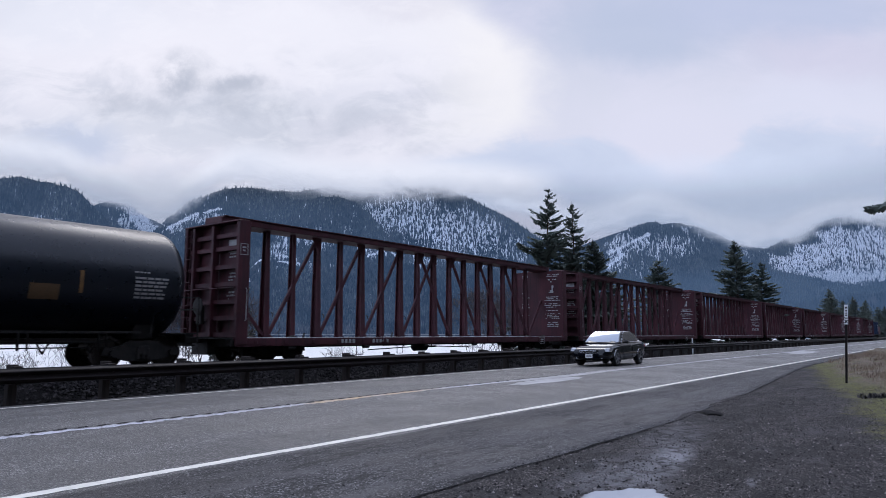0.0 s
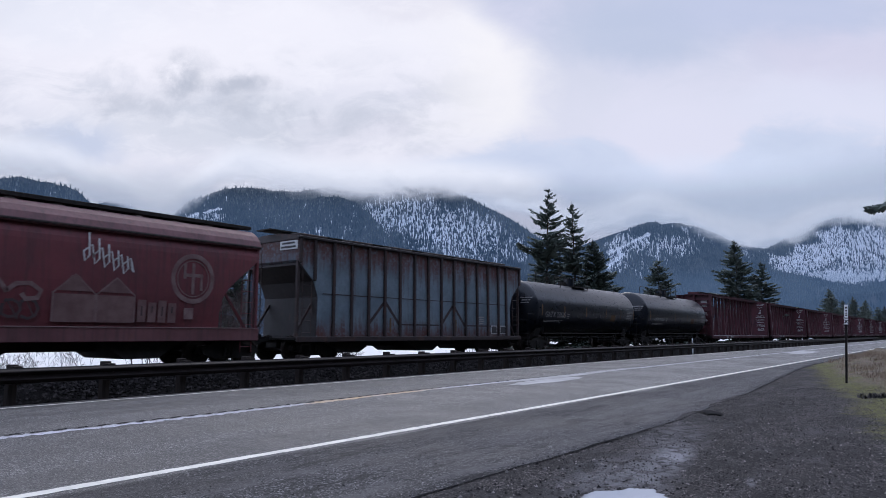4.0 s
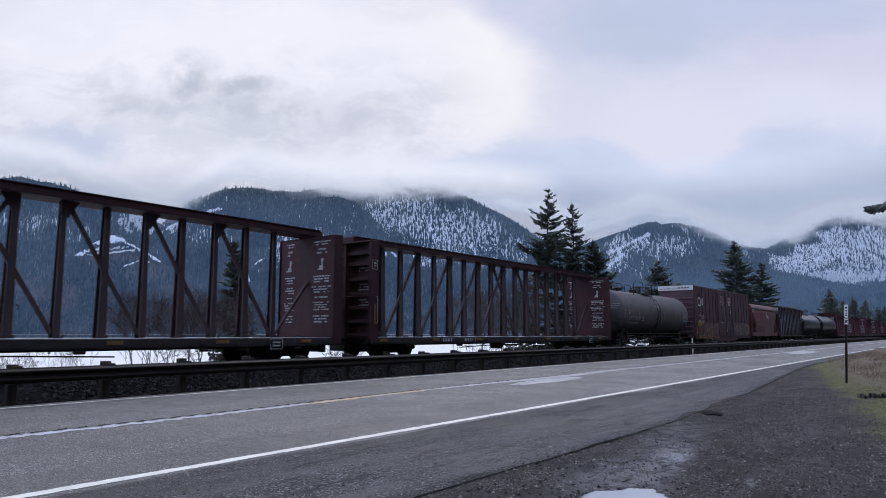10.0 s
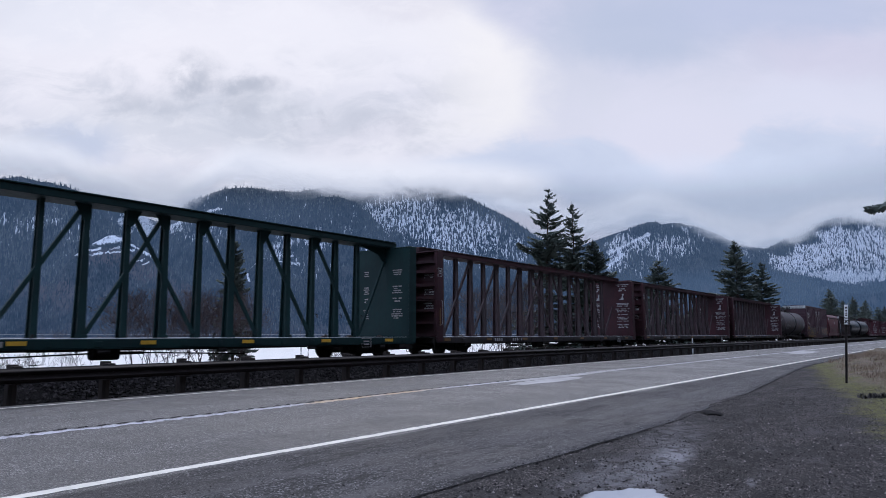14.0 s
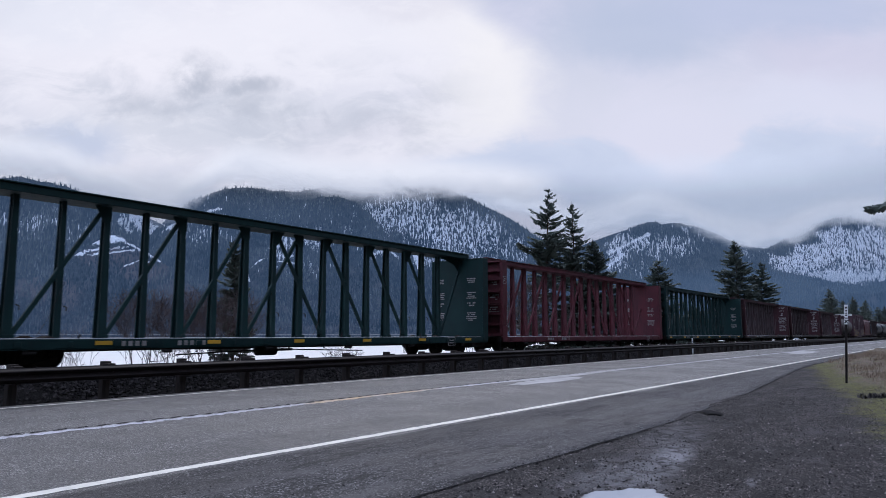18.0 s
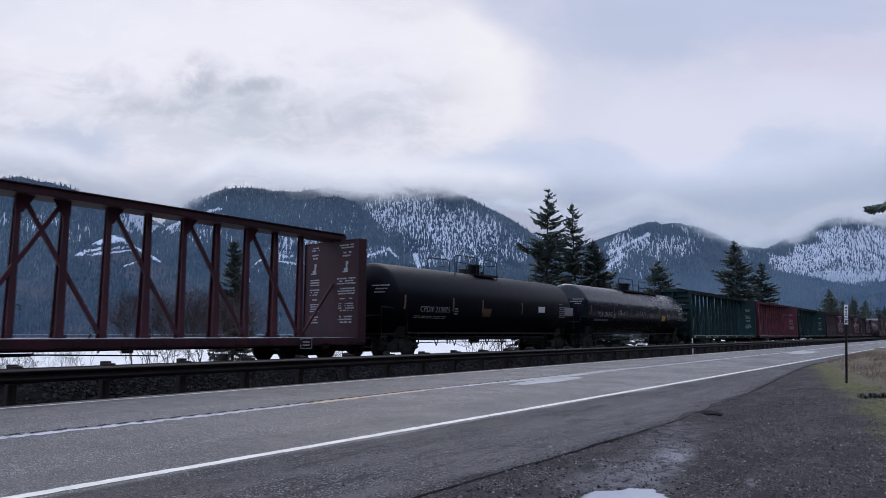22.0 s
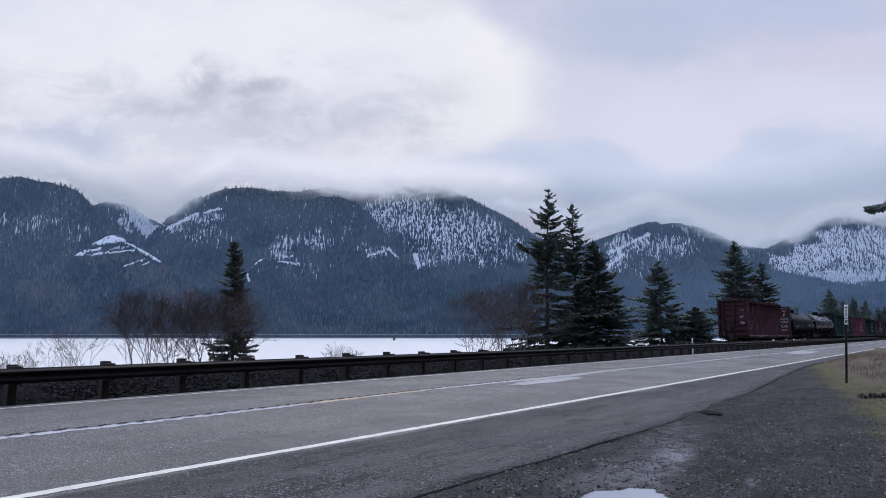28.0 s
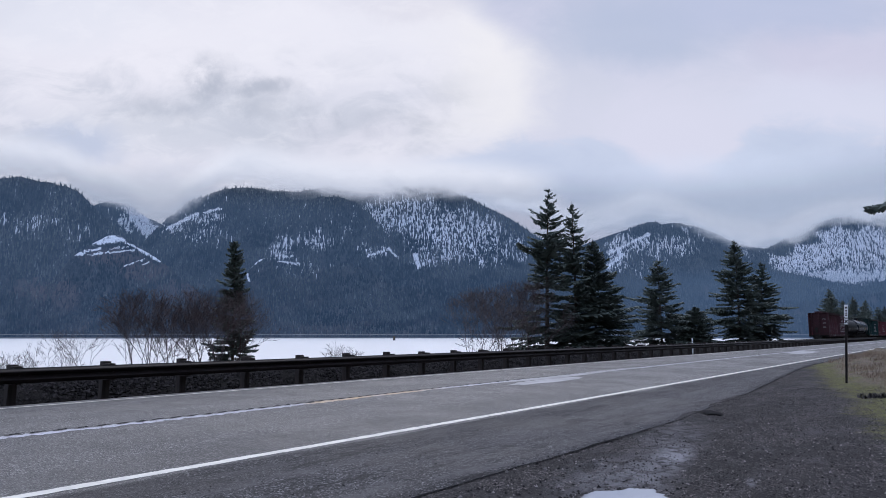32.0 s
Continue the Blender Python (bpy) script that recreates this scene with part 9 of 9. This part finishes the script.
conifer("distant fir beside the track", (203, 18.6 + 8.0, -1.5), 14.9, 7.4, 30, gaps=0.15, dense=0.6)
for q, (x, y, h) in enumerate(((232, 27.0, 13.0), (250, 26.0, 15.0), (268, 25.0, 12.5), (290, 26.5, 15.5), (320, 25.0, 14.0), (345, 24.5, 15.0))):
    conifer("distant fir beside the track", (x, y, -1.5), h, 7.4, 31 + 100 * q, gaps=0.15, dense=0.5)
bare_bush("dense reddish bare shrub by the lake", (21.8, 38.8, -2.6), 6.7, 4.6, 41, 11, RED_TWIGS, fine=1.1)
bare_bush("dense reddish bare shrub by the lake", (25.6, 39.6, -2.6), 7.1, 4.4, 42, 11, RED_TWIGS, fine=1.1)
bare_bush("rusty bare shrub beside a fir", (29.8, 43.0, -3.0), 8.0, 4.2, 43, 11, RED_TWIGS, fine=1.2)
bare_bush("spreading grey bare shrub", (51.0, 33.8, -2.6), 8.2, 5.4, 44, 12, TWIGS, fine=1.2)
bare_bush("spreading grey bare shrub", (55.0, 32.5, -2.6), 9.0, 5.0, 45, 12, RED_TWIGS, fine=1.2)
bare_bush("low bare shrub at the water's edge", (13.5, 36.5, -2.6), 3.2, 3.0, 46, 7, TWIGS, depth=5)
bare_bush("low bare shrub at the water's edge", (16.8, 37.5, -2.6), 4.4, 2.6, 49, 5, TWIGS, depth=5)
bare_bush("low bare shrub at the water's edge", (41.0, 42.5, -3.2), 4.0, 2.4, 47, 6, TWIGS, depth=5)
bare_bush("reddish low shrub under the firs", (68.5, 27.5, -1.6), 3.4, 3.0, 48, 7, RED_TWIGS, depth=5)


# ---------------------------------------------------------------- roadside things
def marker_sign():
    t = thing("marker_post", "narrow white roadside marker sign on a dark steel post", "sign")
    part("post", Shape().box(0, 0, 1.0, 0.05, 0.06, 2.3, 0.008), GUARD_STEEL, t)
    a = Matrix.Rotation(radians(-83), 4, "Z")
    def plate(z, w, h):
        return mesh_of("plate", [tuple(a @ Vector(p)) for p in Shape().box(0, -0.045, z, w, 0.012, h, 0.004).v], Shape().box(0, -0.045, z, w, 0.012, h, 0.004).f)
    up = part("plate", plate(2.07, 0.09, 0.37), SIGN_WHITE, t, "narrow white plate with dark bars")
    lo = part("plate", plate(1.77, 0.10, 0.17), SIGN_WHITE, t, "small white plate with a dark cross")
    for z, h in ((2.17, 0.05), (2.08, 0.04), (2.01, 0.03), (1.95, 0.04)):
        s = Shape().box(0, -0.054, z, 0.05, 0.004, h)
        s.v = [tuple(a @ Vector(p)) for p in s.v]
        part("printed_bar", s, SIGN_DARK, up)
    s = Shape().beam((-0.04, -0.054, 1.72), (0.04, -0.054, 1.82), 0.004, 0.03).beam((-0.04, -0.055, 1.82), (0.04, -0.055, 1.72), 0.004, 0.03)
    s.v = [tuple(a @ Vector(p)) for p in s.v]
    part("printed_cross", s, SIGN_DARK, lo)
    t.matrix_basis = pose(22.7, 2.68, ground_height(22.7, 2.68)) @ Matrix.Rotation(radians(3.9), 4, FWD)
    return t


def delineator():
    t = thing("delineator", "short white plastic delineator behind the guardrail", "roadside post")
    part("post", Shape().tube([(0, 0, -0.3), (0, 0, 1.15)], 0.05, 10), SIGN_WHITE, t)
    part("cap", Shape().tube([(0, 0, 1.15), (0, 0, 1.19)], 0.055, 10), SIGN_WHITE, t)
    t.matrix_basis = pose(52.0, 16.0, -0.1)


marker_sign()
delineator()


def grass_tufts():
    """Dead grass standing on the bank by the marker."""
    rng = random.Random(17)
    vs, fs = [], []
    for _ in range(1500):
        x = rng.uniform(13, 48)
        y = rng.uniform(-1.5, 0.2 * x - 2.35 - 1.8 * rng.random() ** 1.3)
        if noise.noise(Vector((x * 0.5, y * 0.8, 2.0))) < -0.02:
            continue
        z = ground_height(x, y)
        for _ in range(26):
            a, l = rng.uniform(0, 6.283), rng.uniform(0.05, 0.22)
            px, py = x + rng.gauss(0, 0.16), y + rng.gauss(0, 0.16)
            lean = rng.uniform(0.1, 0.6) * l
            n = len(vs)
            vs += [(px - 0.008 * math.sin(a), py + 0.008 * math.cos(a), z - 0.02), (px + 0.008 * math.sin(a), py - 0.008 * math.cos(a), z - 0.02), (px + lean * math.cos(a), py + lean * math.sin(a), z + l)]
            fs.append((n, n + 1, n + 2))
    ob = new("dead_grass", mesh_of("dead_grass", vs, fs))
    ob.data.materials.append(DRY_GRASS)
    tagged(ob, "tufts of dead brown grass on the roadside bank", "grass", kind="stuff")


def verge_gravel():
    """Loose chips strewn over the verge and shoulder."""
    rng = np.random.default_rng(9)
    count = 26000
    px = 3.5 + 17 * rng.random(count) ** 1.5
    py = 0.3 + 5.4 * rng.random(count) ** 1.15
    keep = (py < 4.0) | (rng.random(count) < 0.25)
    px, py = px[keep], py[keep]
    count = len(px)
    base = np.array([(1, 0, 0), (-0.5, 0.87, 0), (-0.5, -0.87, 0), (0, 0, 0.9)])
    tri = np.array([(0, 1, 3), (1, 2, 3), (2, 0, 3)])
    size = 0.005 + 0.012 * rng.random((count, 1, 1)) ** 2.5
    near_pool = np.hypot((px - 6.0) / 1.6, (py - 3.1) / 0.8) < 1.0
    size[near_pool & (rng.random(count) < 0.35)] *= 1.6
    b = base[None] * size * (0.6 + 0.8 * rng.random((count, 4, 1)))
    ang = rng.random(count) * 6.283
    ca, sa = np.cos(ang)[:, None], np.sin(ang)[:, None]
    pz = np.array([max(ground_height(x, y), crown(y) - 0.004 if y > shoulder_edge(x) else -1) for x, y in zip(px, py)])
    V = np.stack([b[..., 0] * ca - b[..., 1] * sa + px[:, None], b[..., 0] * sa + b[..., 1] * ca + py[:, None], b[..., 2] + pz[:, None]], -1)
    F = (tri[None] + 4 * np.arange(count)[:, None, None]).reshape(-1, 3)
    ob = new("verge_gravel", mesh_of("verge_gravel", V.reshape(-1, 3).tolist(), F.tolist()))
    m, k = material("loose_chips")
    geo = k.n("ShaderNodeNewGeometry")
    col = k.mix(k.math("POWER", geo.outputs["Random Per Island"], 3.5), (0.007, 0.006, 0.006), (0.30, 0.27, 0.26))
    k.surface(col, 0.8, 0.0, k.bump(k.noise(k.coords("Object"), 200, 3), 0.3, 0.003), 0.4)
    ob.data.materials.append(m)
    tagged(ob, "loose dark stone chips on the roadside", "gravel", kind="stuff")


def dark_clump():
    """A low clump of blackened dead leaves in the grass."""
    rng = random.Random(23)
    vs, fs = [], []
    for _ in range(150):
        x, y = 17.75 + rng.gauss(0, 0.10), 1.58 + rng.gauss(0, 0.16)
        z, a, l = ground_height(x, y), rng.uniform(0, 6.283), rng.uniform(0.06, 0.17)
        n = len(vs)
        sa, ca = math.sin(a), math.cos(a)
        vs += [(x - 0.025 * sa, y + 0.025 * ca, z - 0.02), (x + 0.025 * sa, y - 0.025 * ca, z - 0.02), (x + l * ca, y + l * sa, z + rng.uniform(0.03, 0.14))]
        fs.append((n, n + 1, n + 2))
    ob = new("dead_leaf_clump", mesh_of("dead_leaf_clump", vs, fs))
    ob.data.materials.append(SILL_DARK)
    tagged(ob, "low clump of blackened dead leaves in the grass", "plant")


grass_tufts()
dark_clump()
verge_gravel()
conifer("large roadside fir with one limb over the verge", (26.0, -4.6, 0.3), 24.0, 3.4, 61, gaps=0.3, dense=0.8, bare=0.25, limb=(6.5, (0.5, 6.62, 0.3)))


def motions():
    times = [0, 2, 4, 6, 8, 10, 12, 14, 16, 18, 20, 22, 24, 26, 28, 30, 32]
    for ob, s in TRAIN:
        walk(ob, [(t, on_track(s + train_way(t))) for t in times])
    # wheels of the last car roll with it
    bogies = [b for b in last.children if b.name.startswith("bogie")]
    for b in bogies:
        for w in b.children:
            if w.name.startswith("wheelset"):
                p = w.matrix_basis.translation.copy()
                walk(w, [(f / 30, pose(p.x, p.y, p.z, 0, math.degrees(train_way(f / 30) / 0.46), 0)) for f in range(0, 961)])
    # the car comes towards the viewer and goes on down the road
    def car_x(t):
        return 27.6 - 25.55 * t
    # it edges towards the middle of the road and back into its lane
    lane = [(0.0, 12.55, 1.6), (0.5, 12.2, 1.6), (1.0, 11.85, 1.4), (1.5, 11.75, 0.3), (2.0, 11.85, -0.3)] + [(t, 12.2, 0.0) for t in times if t > 2]
    walk(car, [(t, pose(car_x(t), y, 0.03, 0, 0, turn)) for t, y, turn in lane])
    for w in car_wheels:
        p = w.matrix_basis.translation.copy()
        # per frame the five-spoke wheels turn two spokes and a little more: keyed as that little more
        walk(w, [(f / 30, pose(p.x, p.y, p.z, 0, -7.9 * f, 0)) for f in range(0, 60, 3)] + [(32.0, pose(p.x, p.y, p.z, 0, -7.9 * 57 - 60, 0))])
    walk(scud, [(0, view_frame()), (16, view_frame(Matrix.Rotation(radians(-1.1), 4, "Z"))), (32, view_frame(Matrix.Rotation(radians(-2.2), 4, "Z")))])


ties()
motions()
